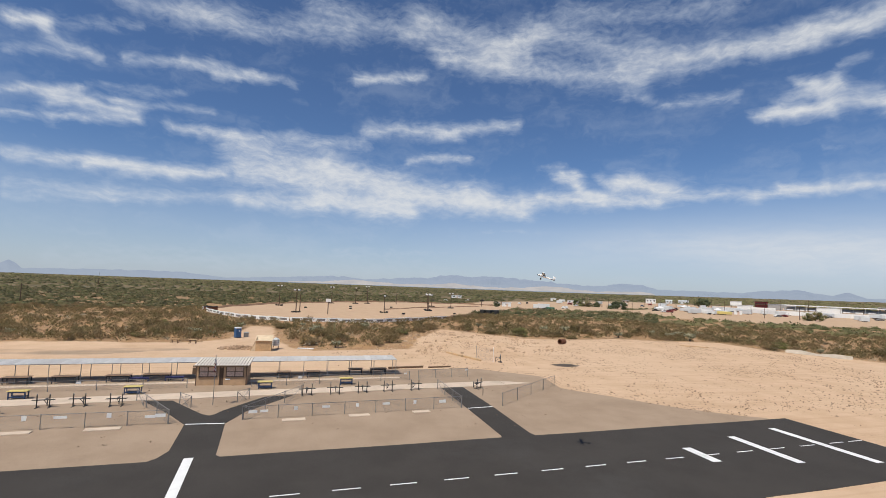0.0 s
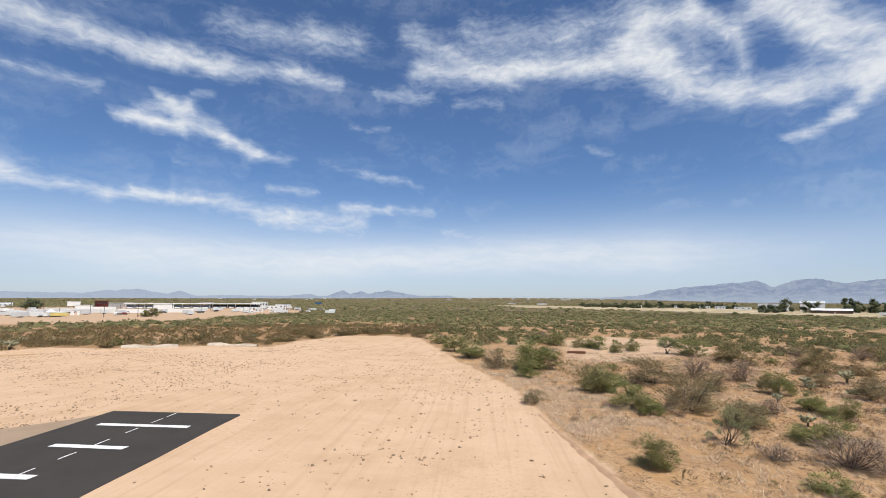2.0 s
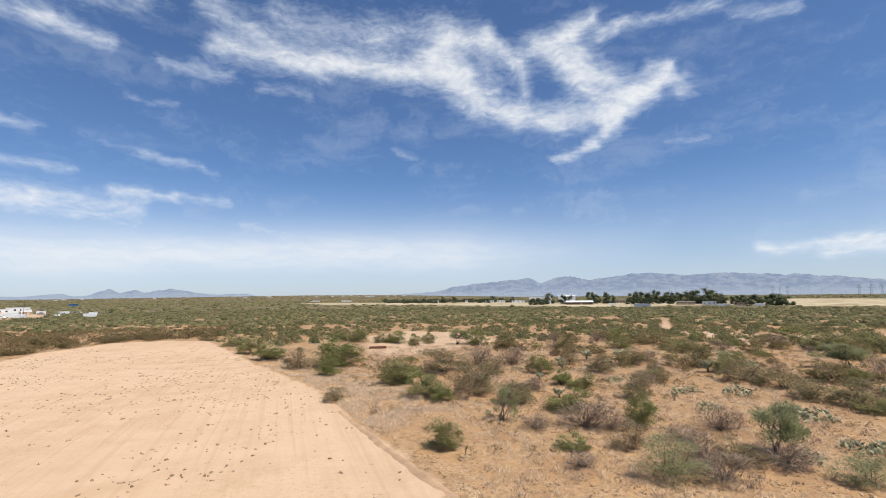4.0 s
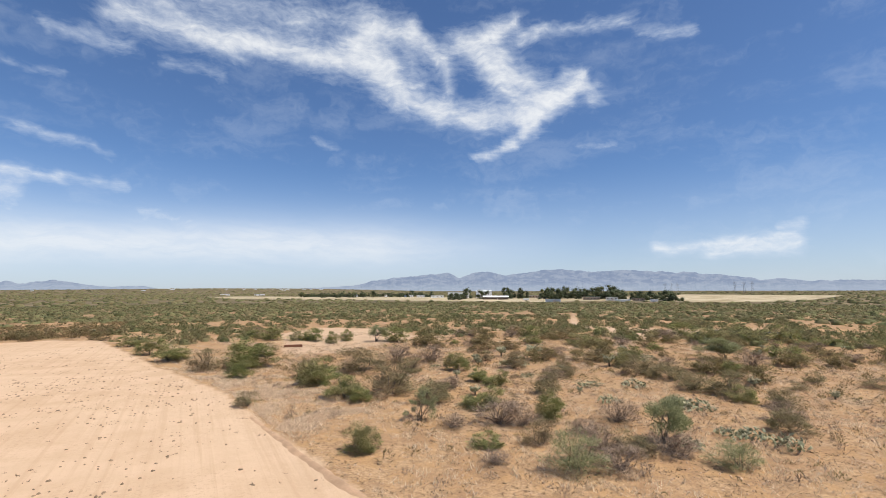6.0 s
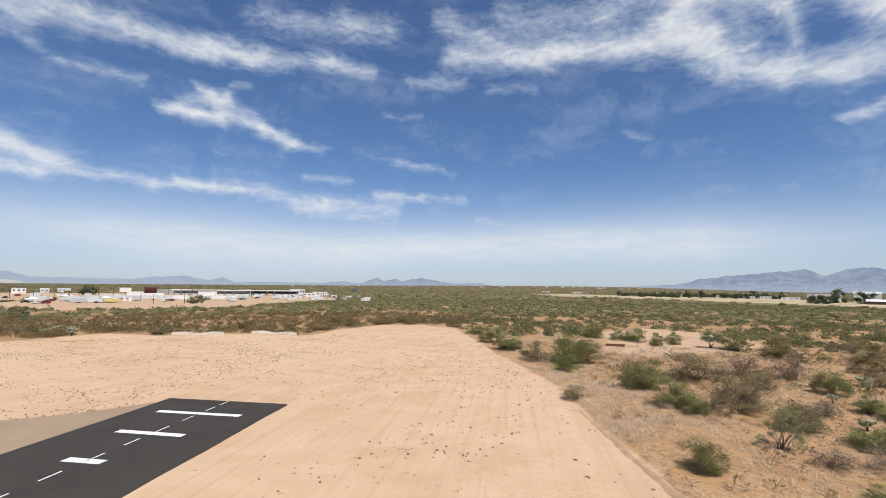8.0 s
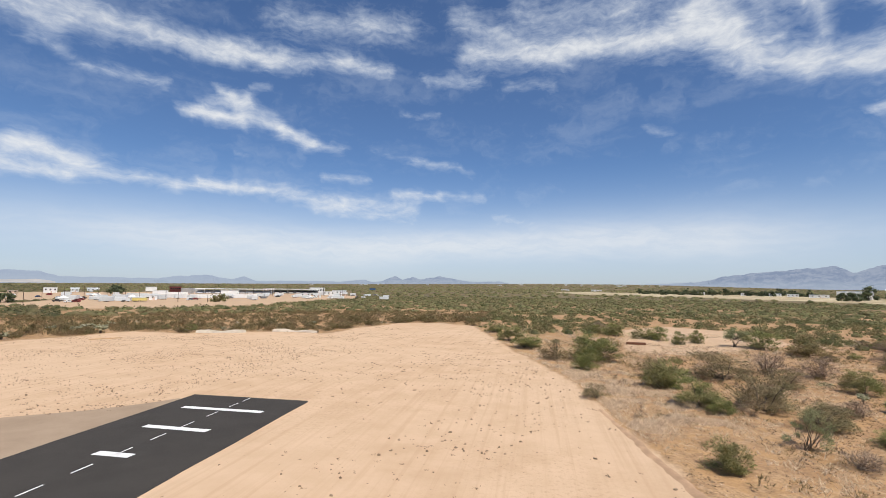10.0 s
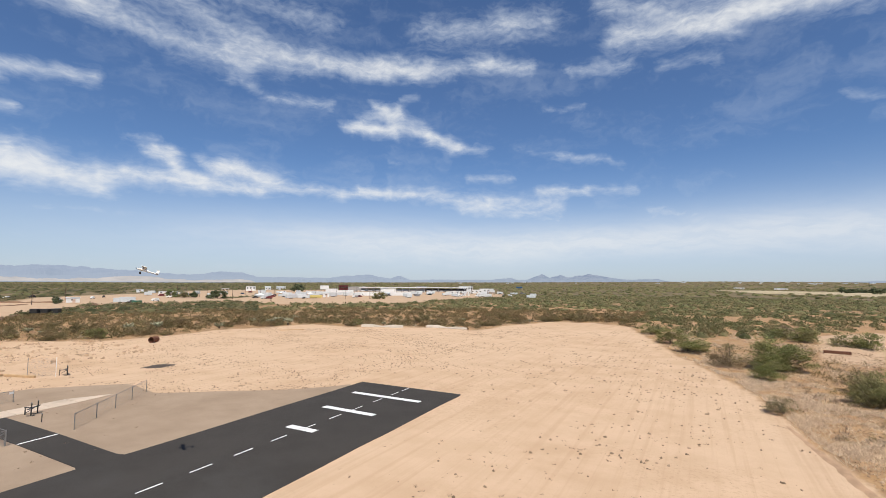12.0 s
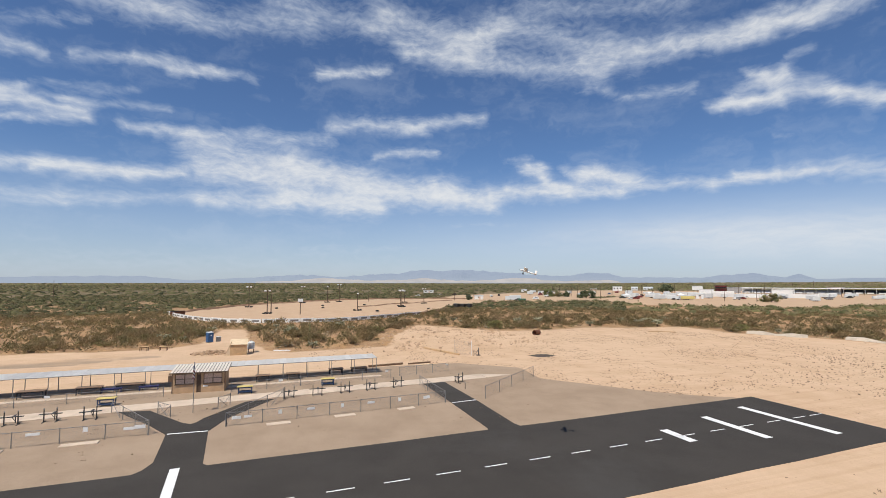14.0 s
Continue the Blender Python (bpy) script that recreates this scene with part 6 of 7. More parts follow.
panel = thing("mesh_panel", "tall wire mesh panel on two posts beside a small stand", "panel", m=pose(-80.9, 29.9, 0, 0, 0, 40))
for x in (0, 3.4):
    part("post", rod(bmesh.new(), (x, 0, -0.1), (x, 0, 2.6), 0.035), M_WHITE if x else M_STEEL, panel)
bm = bmesh.new()
bm.faces.new([bm.verts.new(v) for v in ((0, 0, 0.1), (3.4, 0, 0.1), (3.4, 0, 2.5), (0, 0, 2.5))])
part("wire_panel", bm, M_WIRE, panel)
copy_thing(stand, pose(-78.4, 33.4, 0, 0, 0, 70))

saguaro = thing("saguaro", "single dark green columnar cactus among bushes", "cactus", m=pose(-120.4, 7.3, float(ground_height(-120.4, 7.3))))
bm = rod(bmesh.new(), (0, 0, -0.1), (0, 0, 2.9), 0.24, 0.20, 14)
bmesh.ops.create_uvsphere(bm, u_segments=14, v_segments=6, radius=0.2, matrix=Matrix.Translation((0, 0, 2.9)))
part("trunk", bm, M_GREEN, saguaro)
part("spines", rod(bmesh.new(), (0.24, 0, 0.3), (0.21, 0, 2.8), 0.012), M_CHOLLA, saguaro)

# a white model aeroplane in flight over the runway
plane = thing("model_aeroplane", "small white high-wing model aeroplane flying over the runway", "aeroplane", m=pose(-31.8, 17.0, 13.75, 18, 8, 150) @ Matrix.Scale(1.25, 4))
bm = bmesh.new()
rod(bm, (0, -0.55, 0), (0, 0.30, 0.02), 0.03, 0.07, 10)
rod(bm, (0, 0.30, 0.02), (0, 0.45, 0.0), 0.07, 0.035, 10)
part("fuselage", bm, M_WHITE, plane)
part("wing", box(bmesh.new(), 0, 0.12, 0.10, 1.35, 0.22, 0.03, 0.012), M_WHITE, plane)
part("tailplane", box(bmesh.new(), 0, -0.50, 0.02, 0.46, 0.13, 0.018, 0.006), M_WHITE, plane)
part("fin", box(bmesh.new(), 0, -0.51, 0.12, 0.018, 0.14, 0.18, 0.006), M_WHITE, plane)
part("propeller", box(bmesh.new(), 0, 0.47, 0.0, 0.30, 0.012, 0.03), M_DARKSTEEL, plane)
for sx in (-0.12, 0.12):
    part("wheel", rod(bmesh.new(), (sx - 0.012, 0.22, -0.17), (sx + 0.012, 0.22, -0.17), 0.045, seg=10), M_DARKSTEEL, plane)
    part("undercarriage_leg", rod(bmesh.new(), (sx * 0.3, 0.2, -0.04), (sx, 0.22, -0.17), 0.008, seg=5), M_STEEL, plane)


# ---- the dirt oval, its lamps and barriers ----
M_PRINT = material("faded_print", (0.22, 0.21, 0.20), 0.8, spread=0.35, grain=1.5, dirt=(0.40, 0.38, 0.36))
M_TYRE = material("black_rubber", (0.030, 0.028, 0.027), 0.9, spread=0.2, grain=3.0)
M_POLE = material("brown_pole", (0.110, 0.072, 0.050), 0.85, spread=0.2, grain=2.0)
M_EARTH = material("earth_bank", (0.235, 0.140, 0.085), 0.95, spread=0.25, grain=0.3, fine=4.0)
M_SHADEGLASS = material("dark_glass", (0.020, 0.022, 0.026), 0.15, spread=0.05, bump=0.0, spec=0.5)
M_GREENPAINT = material("green_paint", (0.060, 0.170, 0.110), 0.5, spread=0.15, grain=2.0)
M_TANWALL = material("tan_block_wall", (0.42, 0.33, 0.24), 0.85, spread=0.1, grain=0.6)
M_GREYROOF = material("grey_roofing", (0.34, 0.33, 0.32), 0.7, spread=0.12, grain=0.5)
M_DKLEAF = foliage("dark_tree_leaves", (0.050, 0.062, 0.032), (0.140, 0.158, 0.080), through_light=0.2)
M_LIMELEAF = foliage("palo_verde_leaves", (0.110, 0.130, 0.050), (0.240, 0.260, 0.110), through_light=0.3)


def polar(az, d):
    return d * math.cos(radians(az)), d * math.sin(radians(az))


def resample(line, step):
    """Points at even steps along a line, with headings in degrees."""
    out, left = [], 0.0
    for (x0, y0), (x1, y1) in zip(line[:-1], line[1:]):
        d = math.hypot(x1 - x0, y1 - y0)
        s = left
        while s < d:
            out.append((x0 + (x1 - x0) * s / d, y0 + (y1 - y0) * s / d, math.degrees(math.atan2(y1 - y0, x1 - x0))))
            s += step
        left = s - d
    return out


OVAL_FRONT = [(-219, -41), (-208, -38), (-197, -34), (-186, -28.5), (-176, -22), (-168, -14.5), (-162.5, -6), (-160, 4), (-160, 14), (-162.5, 24), (-167.5, 34), (-175, 44), (-184, 54)]
OVAL_REST = [(-184, 54), (-200, 67), (-228, 88), (-254, 112), (-278, 133), (-305, 143)]
barrier = thing("barrier_board", "white board barrier with a faded dark print", "barrier", "track barriers")
part("board", box(bmesh.new(), 0, 0, 0.66, 3.9, 0.16, 1.32, 0.03), M_WHITE, barrier)
part("print", box(bmesh.new(), 0, -0.095, 0.70, 2.5, 0.03, 0.6), M_PRINT, barrier, "faded dark print on the board")
for x in (-1.75, 1.75):
    part("stay", box(bmesh.new(), x, 0.35, 0.4, 0.12, 0.7, 0.8), M_TIMBER, barrier)
for k, (x, y, a) in enumerate(resample(OVAL_FRONT, 4.0)):
    m = pose(x, y, float(ground_height(x, y)) - 0.05, 0, 0, a)
    if k == 0:
        barrier.matrix_basis = m
    else:
        copy_thing(barrier, m)


def bank(line, h, w, name, label, mat=M_EARTH):
    """A low ragged bank of earth along a line."""
    rng = np.random.RandomState(len(line))
    pts = resample(line, 3.0 if h > 0.2 else 0.9)
    verts, faces = [], []
    for i, (x, y, a) in enumerate(pts):
        c, s = math.cos(radians(a)), math.sin(radians(a))
        hh = h * rng.uniform(0.5, 1.35) * min(1.0, 0.1 + 0.08 * min(i, len(pts) - 1 - i) if h < 0.2 else 1.0)
        for off, z in ((-w, -0.12), (-0.3 * w, hh * 0.9), (0.3 * w, hh), (w, -0.12)):
            off += rng.uniform(-0.2, 0.2) * w
            verts.append((x - s * off, y + c * off, z + float(ground_height(x, y))))
        if i:
            for k in range(3):
                faces.append((4 * i - 4 + k, 4 * i + k, 4 * i + k + 1, 4 * i - 3 + k))
    return tagged(new(name, from_arrays(name, np.array(verts), np.array(faces), mat)), label, "bank", kind="structure")


M_PALE = material("pale_spoil", (0.50, 0.42, 0.33), 0.95, spread=0.2, grain=0.6, fine=6.0)
bank(OVAL_REST, 0.9, 1.2, "track_bank", "low brown earth bank round the dirt oval")
bank([(-219, -41), (-245, -34), (-280, -18), (-330, 22), (-352, 66), (-352, 118), (-330, 140)], 0.8, 1.3, "track_bank", "low brown earth bank round the dirt oval")
bank([(-246, 40), (-270, 62), (-300, 96), (-318, 120)], 0.45, 0.8, "track_bank", "low brown bank inside the dirt oval")

bank([(-86.5, 109.5), (-80, 112.5), (-75, 115.5)], 0.7, 1.1, "spoil_bank", "low pale bank of spoil along the sand's edge", M_PALE)
bank([(-70, 118.5), (-62, 120.0), (-56, 121.5)], 0.7, 1.1, "spoil_bank", "low pale bank of spoil along the sand's edge", M_PALE)

M_RIDGE = material("wheel_ridge", (0.44, 0.285, 0.175), 0.95, spread=0.2, grain=0.8, fine=8.0)
bank([(6.4, 54), (7.6, 46), (8.8, 37.5), (10.4, 29), (11.6, 20), (12.4, 8)], 0.045, 0.5, "wheel_ridge", "low reddish ridge of earth along the sand strip", M_RIDGE)


def light_pole(x, y, h, lamps, label="tall brown pole with white floodlights over the dirt oval", tyres=True):
    z = float(ground_height(x, y))
    t = thing("light_pole", label, "light pole", "floodlight poles", pose(x, y, z, 0, 0, (x * 7 + y * 3) % 50 - 25))
    part("mast", rod(bmesh.new(), (0, 0, -0.2), (0, 0, h), 0.20, 0.13), M_POLE, t)
    if lamps:
        part("cross_arm", box(bmesh.new(), 0, 0, h - 0.35, 0.14, 2.6, 0.14), M_POLE, t)
    for k in range(lamps):
        lamp = part("floodlight", box(bmesh.new(), 0.3, (k - (lamps - 1) / 2) * 1.7, h, 0.55, 0.95, 0.6, 0.08, None), M_TANK, t, "white floodlight housing")
        part("lens", box(bmesh.new(), 0.59, (k - (lamps - 1) / 2) * 1.7, h, 0.03, 0.8, 0.45), M_WHITE, lamp)
    if tyres:
        rng = random.Random(int(x))
        for k in range(7):
            a = k * 0.9
            bm = bmesh.new()
            rod(bm, (1.0 * math.cos(a) * (1 + k * 0.1), 1.5 * math.sin(a), 0), (1.0 * math.cos(a) * (1 + k * 0.1), 1.5 * math.sin(a), 0.35 + 0.3 * rng.random()), 0.5, 0.46, 10)
            part("tyre", bm, M_TYRE, t)
    return t


for x, y, h, n in ((-264, -13, 10.4, 2), (-209, -3.5, 9.4, 2), (-218, 35, 7.7, 1), (-252, 64, 8.6, 2), (-277, 85, 8.9, 2), (-240, 61.5, 8.4, 2), (-309, 16, 10.2, 2), (-309, 31, 10, 1), (-314, 39, 11, 2), (-296, 78, 7.4, 1)):
    light_pole(x, y, h, n)
for x, y, h in ((-317, 120, 7.2), (-363, 155, 11.6), (-318, 59, 7), (-233, -111, 8.4), (-393, -142, 14), (-209, -2, 7.5)):
    light_pole(x, y, h, 0, "bare brown utility pole on the desert flat", False)
for az, d, h in ((148.2, 505, 9.4), (147.6, 500, 9.2), (147.1, 470, 9.6), (146.8, 470, 9.6), (145.5, 455, 9), (144.8, 450, 9), (142.3, 388, 9.6), (141.0, 520, 9), (131.1, 430, 9.5), (128.7, 560, 12), (126.5, 560, 13), (122.6, 600, 14), (119.0, 640, 13), (133.4, 520, 9), (136.8, 560, 9), (130.0, 372, 8.5), (127.2, 375, 8.5)):
    x, y = polar(az, d)
    light_pole(x, y, h, 0, "pale steel lamp post beyond the scrub", False)
board = thing("score_board", "small white board on a brown post by the dirt oval", "board", m=pose(-198, 9, 0))
part("post", rod(bmesh.new(), (0, 0, -0.2), (0, 0, 6.0), 0.18, 0.15), M_POLE, board)
part("panel", box(bmesh.new(), 0.2, 0, 5.7, 0.12, 2.0, 1.3, 0.03), M_WHITE, board)
for k in range(3):
    x, y = -218.5 + 1.6 * k, 83.5 + 2.7 * k
    d = solid("steel_crate", box(bmesh.new(), 0, 0, 1.2, 2.4, 2.2, 2.4, 0.05), M_DARKSTEEL, "dark steel crate beside the earth bank", "crate", "crates", m=pose(x, y, float(ground_height(x, y)), 0, 0, 40))
rng = random.Random(12)
for k in range(8):
    a, r = rng.uniform(0, 6.28), math.sqrt(rng.random())
    x, y = -235 + 42 * r * math.cos(a), 40 + 55 * r * math.sin(a)
    if one_inside(OVAL, x, y) > 6:
        t = solid("tyre_stack", rod(bmesh.new(), (0, 0, 0), (0, 0, 0.55), 0.75, 0.7, 12), M_TYRE, "low stack of black tyres on the dirt oval", "tyres", "tyre stacks", m=pose(x, y, 0))


# ---- vehicles, sheds and stands further off ----
def trailer(az, d, length=7.0, h=2.6, turn=0.0, mat=None, label="white box trailer parked on bare ground"):
    x, y = polar(az, d)
    t = thing("box_trailer", label, "trailer", "parked trailers", pose(x, y, float(ground_height(x, y)), 0, 0, az + 90 + turn))
    part("body", box(bmesh.new(), 0, 0, 0.55 + h / 2, length, 2.4, h, 0.12), mat or M_TANK, t)
    for sx in (-0.55, 0.55):
        for sy in (-1.05, 1.05):
            part("wheel", rod(bmesh.new(), (sx, sy - 0.12, 0.4), (sx, sy + 0.12, 0.4), 0.4, seg=14), M_TYRE, t)
    part("tow_bar", box(bmesh.new(), length / 2 + 0.6, 0, 0.5, 1.3, 0.12, 0.12), M_DARKSTEEL, t)
    part("door", box(bmesh.new(), 0.8, -1.22, 1.55, 0.8, 0.03, 1.8), M_WHITE, t)
    return t


def car(az, d, mat, label, turn=0.0, tall=False):
    x, y = polar(az, d)
    t = thing("parked_car", label, "car", "parked cars", pose(x, y, float(ground_height(x, y)), 0, 0, az + 90 + turn))
    bm = box(bmesh.new(), 0, 0, 0.72, 4.7, 1.85, 0.75, 0.16)
    part("body", bm, mat, t)
    cab = bmesh.new()
    box(cab, -0.2, 0, 1.42 if not tall else 1.6, 2.5 if not tall else 3.6, 1.6, 0.75 if not tall else 1.1, 0.2)
    part("cabin", cab, mat, t)
    part("windscreen", box(bmesh.new(), -0.2, 0, 1.45, 2.0, 1.64, 0.40, 0.05), M_SHADEGLASS, t)
    for sx in (-1.45, 1.45):
        for sy in (-0.85, 0.85):
            part("wheel", rod(bmesh.new(), (sx, sy - 0.1, 0.36), (sx, sy + 0.1, 0.36), 0.36, seg=12), M_TYRE, t)
    return t


def building(az, d, w, depth, h, label, mat=None, roof=None, pitch=0.0, windows=0, turn=0.0, name="shed_building", doors=1, band=None, base=0.0):
    """A plain building: walls, roof with eaves, windows and doors on the face towards the field."""
    x, y = polar(az, d)
    t = thing(name, label, "building", "", pose(x, y, float(ground_height(x, y)) + base, 0, 0, az - 90 + turn))
    part("wall", box(bmesh.new(), 0, depth / 2, h / 2 - 0.1, w, depth, h + 0.2), mat or M_WHITE, t)
    if pitch:
        bm = bmesh.new()
        pts = [(-w / 2 - 0.4, -0.4, h), (w / 2 + 0.4, -0.4, h), (w / 2 + 0.4, depth / 2, h + pitch), (-w / 2 - 0.4, depth / 2, h + pitch), (w / 2 + 0.4, depth + 0.4, h), (-w / 2 - 0.4, depth + 0.4, h)]
        v = [bm.verts.new(p) for p in pts]
        bm.faces.new((v[0], v[1], v[2], v[3])), bm.faces.new((v[3], v[2], v[4], v[5])), bm.faces.new((v[0], v[3], v[5])), bm.faces.new((v[1], v[4], v[2])), bm.faces.new((v[0], v[5], v[4], v[1]))
        part("roof", bm, roof or M_TANK, t)
    else:
        part("roof", box(bmesh.new(), 0, depth / 2, h + 0.12, w + 0.6, depth + 0.6, 0.25, 0.04), roof or M_TANK, t)
    for k in range(windows):
        wx = (k - (windows - 1) / 2) * w / max(windows, 1)
        win = part("window", box(bmesh.new(), wx, -0.04, h * 0.62, min(1.6, w / windows * 0.5), 0.06, h * 0.28), M_SHADEGLASS, t)
        part("sill", box(bmesh.new(), wx, -0.10, h * 0.46, min(1.8, w / windows * 0.56), 0.14, 0.1), M_TANWALL, win)
    for k in range(doors):
        part("door", box(bmesh.new(), (k - (doors - 1) / 2) * w / max(doors, 1) + w * 0.07, -0.05, 1.1, 1.4, 0.06, 2.2), M_SHUTTER, t)
    if band:
        part("band", box(bmesh.new(), 0, -0.06, h * 0.8, w, 0.05, h * 0.18), band, t)
    return t


building(156.3, 355, 6.5, 4, 2.9, "small white shed on the dirt oval", windows=1)
trailer(152.6, 345, 7, 2.6), trailer(152.0, 338, 8, 3.0), car(151.6, 333, M_DARKSTEEL, "dark car parked on bare ground")
rig = trailer(151.2, 328, 5, 1.3, 10, M_GREENPAINT, "green machine parked on bare ground")
trailer(150.2, 505, 6, 2.7), building(148.8, 523, 9, 5, 3.4, "low white shed behind lamp posts", windows=2)
car(149.6, 360, M_WHITE, "white van parked on bare ground", 20, True)
building(162.3, 570, 12, 8, 2.8, "low white shed far out on the flat", windows=2)
for k, az in enumerate((165.2, 163.6, 160.9, 159.2, 157.4, 154.8, 153.9)):
    car(az, 405 + 22 * (k % 4), M_WHITE if k % 3 else M_DARKSTEEL, "car parked beyond the dirt oval", 15 * k)
building(140.4, 741, 13, 9, 6.4, "white two-storey house far across the flat", windows=3)
building(138.6, 800, 9, 8, 4.2, "white house far across the flat", pitch=1.6, windows=2), building(137.2, 830, 14, 8, 4, "white house far across the flat", pitch=1.5, windows=3)
building(143.0, 690, 9, 6, 3.6, "pale shed far across the flat", windows=2, mat=M_TANWALL), building(150.9, 640, 7, 6, 3.3, "white shed far across the flat", windows=1)
# race paddock: tents and trailers crowded together
rng = random.Random(31)
for k in range(38):
    az = rng.uniform(133.4, 140.0)
    d = rng.uniform(385, 490)
    pick = rng.random()
    if pick < 0.45:
        trailer(az, d, rng.uniform(5, 10), rng.uniform(2.0, 3.0), rng.uniform(-40, 40))
    elif pick < 0.8:
        car(az, d, rng.choice([M_WHITE, M_WHITE, M_DARKSTEEL, M_RED]), "car parked in the crowded paddock", rng.uniform(-60, 60))
    else:
        x, y = polar(az, d)
        tent = thing("canopy_tent", "white peaked canopy tent in the paddock", "tent", "canopy tents", pose(x, y, float(ground_height(x, y)), 0, 0, rng.uniform(0, 90)))
        bm = bmesh.new()
        bmesh.ops.create_cone(bm, segments=4, radius1=3.4, radius2=0.1, depth=1.7, matrix=Matrix.Translation((0, 0, 3.3)) @ Matrix.Rotation(math.pi / 4, 4, "Z"))
        part("roof", bm, M_WHITE, tent)
        for sx in (-2.2, 2.2):
            for sy in (-2.2, 2.2):
                part("leg", rod(bmesh.new(), (sx, sy, 0), (sx, sy, 2.5), 0.06), M_STEEL, tent)
trailer(133.4, 392, 9, 2.0, 0, M_YELLOW, "yellow trailer at the paddock's edge")
# the long white wall of the speedway, panel by panel
wall_thing = thing("speedway_wall", "long white concrete wall round a speedway", "wall")
for k, (x, y, a) in enumerate(resample([(-380, 389), (-340, 377), (-304, 372), (-274, 386), (-261, 411)], 6.0)):
    ob = part("wall_panel", box(bmesh.new(), 0, 0, 1.6, 5.94, 0.3, 3.4, 0.03), M_WHITE, wall_thing)
    ob.matrix_basis = pose(x, y, float(ground_height(x, y)), 0, 0, a)
building(125.0, 535, 0.1 + 17, 6, 6.2, "plain white block building inside the speedway", doors=0)
building(131.6, 540, 13, 5, 5.6, "plain white block building inside the speedway", doors=1)
sign = building(132.4, 690, 12, 0.6, 5.0, "white billboard on posts by the speedway", doors=0, name="billboard", base=3.0)
for sx in (-4.5, 0, 4.5):
    part("post", box(bmesh.new(), sx, 0.3, -1.6, 0.4, 0.4, 3.4), M_POLE, sign)


def tower():
    x, y = polar(130.25, 590)
    t = thing("control_tower", "red control tower with a dark window band over a white base", "tower", "", pose(x, y, 0, 0, 0, 40.25))
    part("base", box(bmesh.new(), 0, 4, 1.6, 24, 8, 3.6), M_WHITE, t)
    part("lower_storey", box(bmesh.new(), 0, 4, 5.0, 11.0, 7.0, 3.2), M_RED, t)
    part("window_band", box(bmesh.new(), 0, 3.95, 7.2, 10.6, 6.9, 1.2), M_SHADEGLASS, t)
    part("upper_storey", box(bmesh.new(), 0, 4, 8.5, 11.4, 7.3, 1.4), M_RED, t)
    part("roof", box(bmesh.new(), 0, 4, 9.4, 13.0, 8.4, 0.35), M_BROWN, t)
    part("balcony", box(bmesh.new(), 0, -0.2, 6.5, 12.6, 1.6, 0.25), M_BROWN, t)
    for k in range(6):
        part("mullion", box(bmesh.new(), -4.6 + 1.84 * k, 0.42, 7.2, 0.3, 0.12, 1.2), M_RED, t)
    for sx in (-5.2, 0.0, 5.2):
        part("column", box(bmesh.new(), sx, 0.3, 5.0, 0.4, 0.4, 3.2), M_BROWN, t)
    return t


tower()


def grandstand(az, d, length, label, turn, mat):
    """A bank of dark seats under a long white roof."""
    x, y = polar(az, d)
    t = thing("grandstand", label, "grandstand", "grandstands", pose(x, y, 0, 0, 0, az - 90 + turn))
    for k in range(7):
        part("tier", box(bmesh.new(), 0, 1.0 + k * 1.3, 0.3 + k * 0.35, length, 1.3, 0.6 + k * 0.7), mat, t)
    part("roof", box(bmesh.new(), 0, 5.5, 6.4, length + 2, 10, 0.9, 0.1), M_WHITE, t)
    n = int(length / 9)
    for k in range(n + 1):
        part("column", box(bmesh.new(), -length / 2 + k * length / n, 1.2, 3.1, 0.3, 0.3, 6.2), M_WHITE, t)
        if k < n:
            part("banner", box(bmesh.new(), -length / 2 + (k + 0.5) * length / n, 0.25, 1.6, length / n * 0.6, 0.1, 1.2), M_WHITE, t)
    part("parapet", box(bmesh.new(), 0, 0.4, 0.5, length, 0.2, 1.0), M_TANWALL, t)
    return t


grandstand(124.6, 640, 88, "long grandstand of grey seats under a white roof", -14, M_GREYROOF)
grandstand(118.6, 660, 66, "grandstand of dark seats under a white roof", -20, M_DARKSTEEL)
building(121.0, 720, 16, 8, 7.0, "rust-red and white stand beyond the speedway", mat=M_TANWALL, band=M_RED, windows=4)
building(115.7, 690, 20, 9, 8.4, "white two-storey speedway building", windows=6), building(114.4, 600, 14, 6, 4.4, "low white block at the speedway", windows=3)
building(113.2, 620, 18, 8, 5.6, "white block building at the speedway", windows=4), building(112.6, 560, 7, 5, 4.4, "white block at the speedway")
building(117.0, 540, 12, 6, 3.2, "low white shed by the speedway", windows=2), building(128.6, 680, 26, 6, 6.5, "long pale stand at the speedway", mat=M_GREYROOF)
building(109.3, 900, 11, 8, 2.6, "blue-roofed building far beyond the scrub", mat=M_TOILET, roof=M_TOILET, base=4.0, doors=0)
for k in range(34):
    az, d = rng.uniform(107.0, 122.0), rng.uniform(420, 620)
    if rng.random() < 0.4:
        trailer(az, d, rng.uniform(5, 8), 2.4, rng.uniform(-40, 40))
    else:
        car(az, d, rng.choice([M_WHITE, M_WHITE, M_STEEL, M_DARKSTEEL]), "car parked by the speedway", rng.uniform(-60, 60))


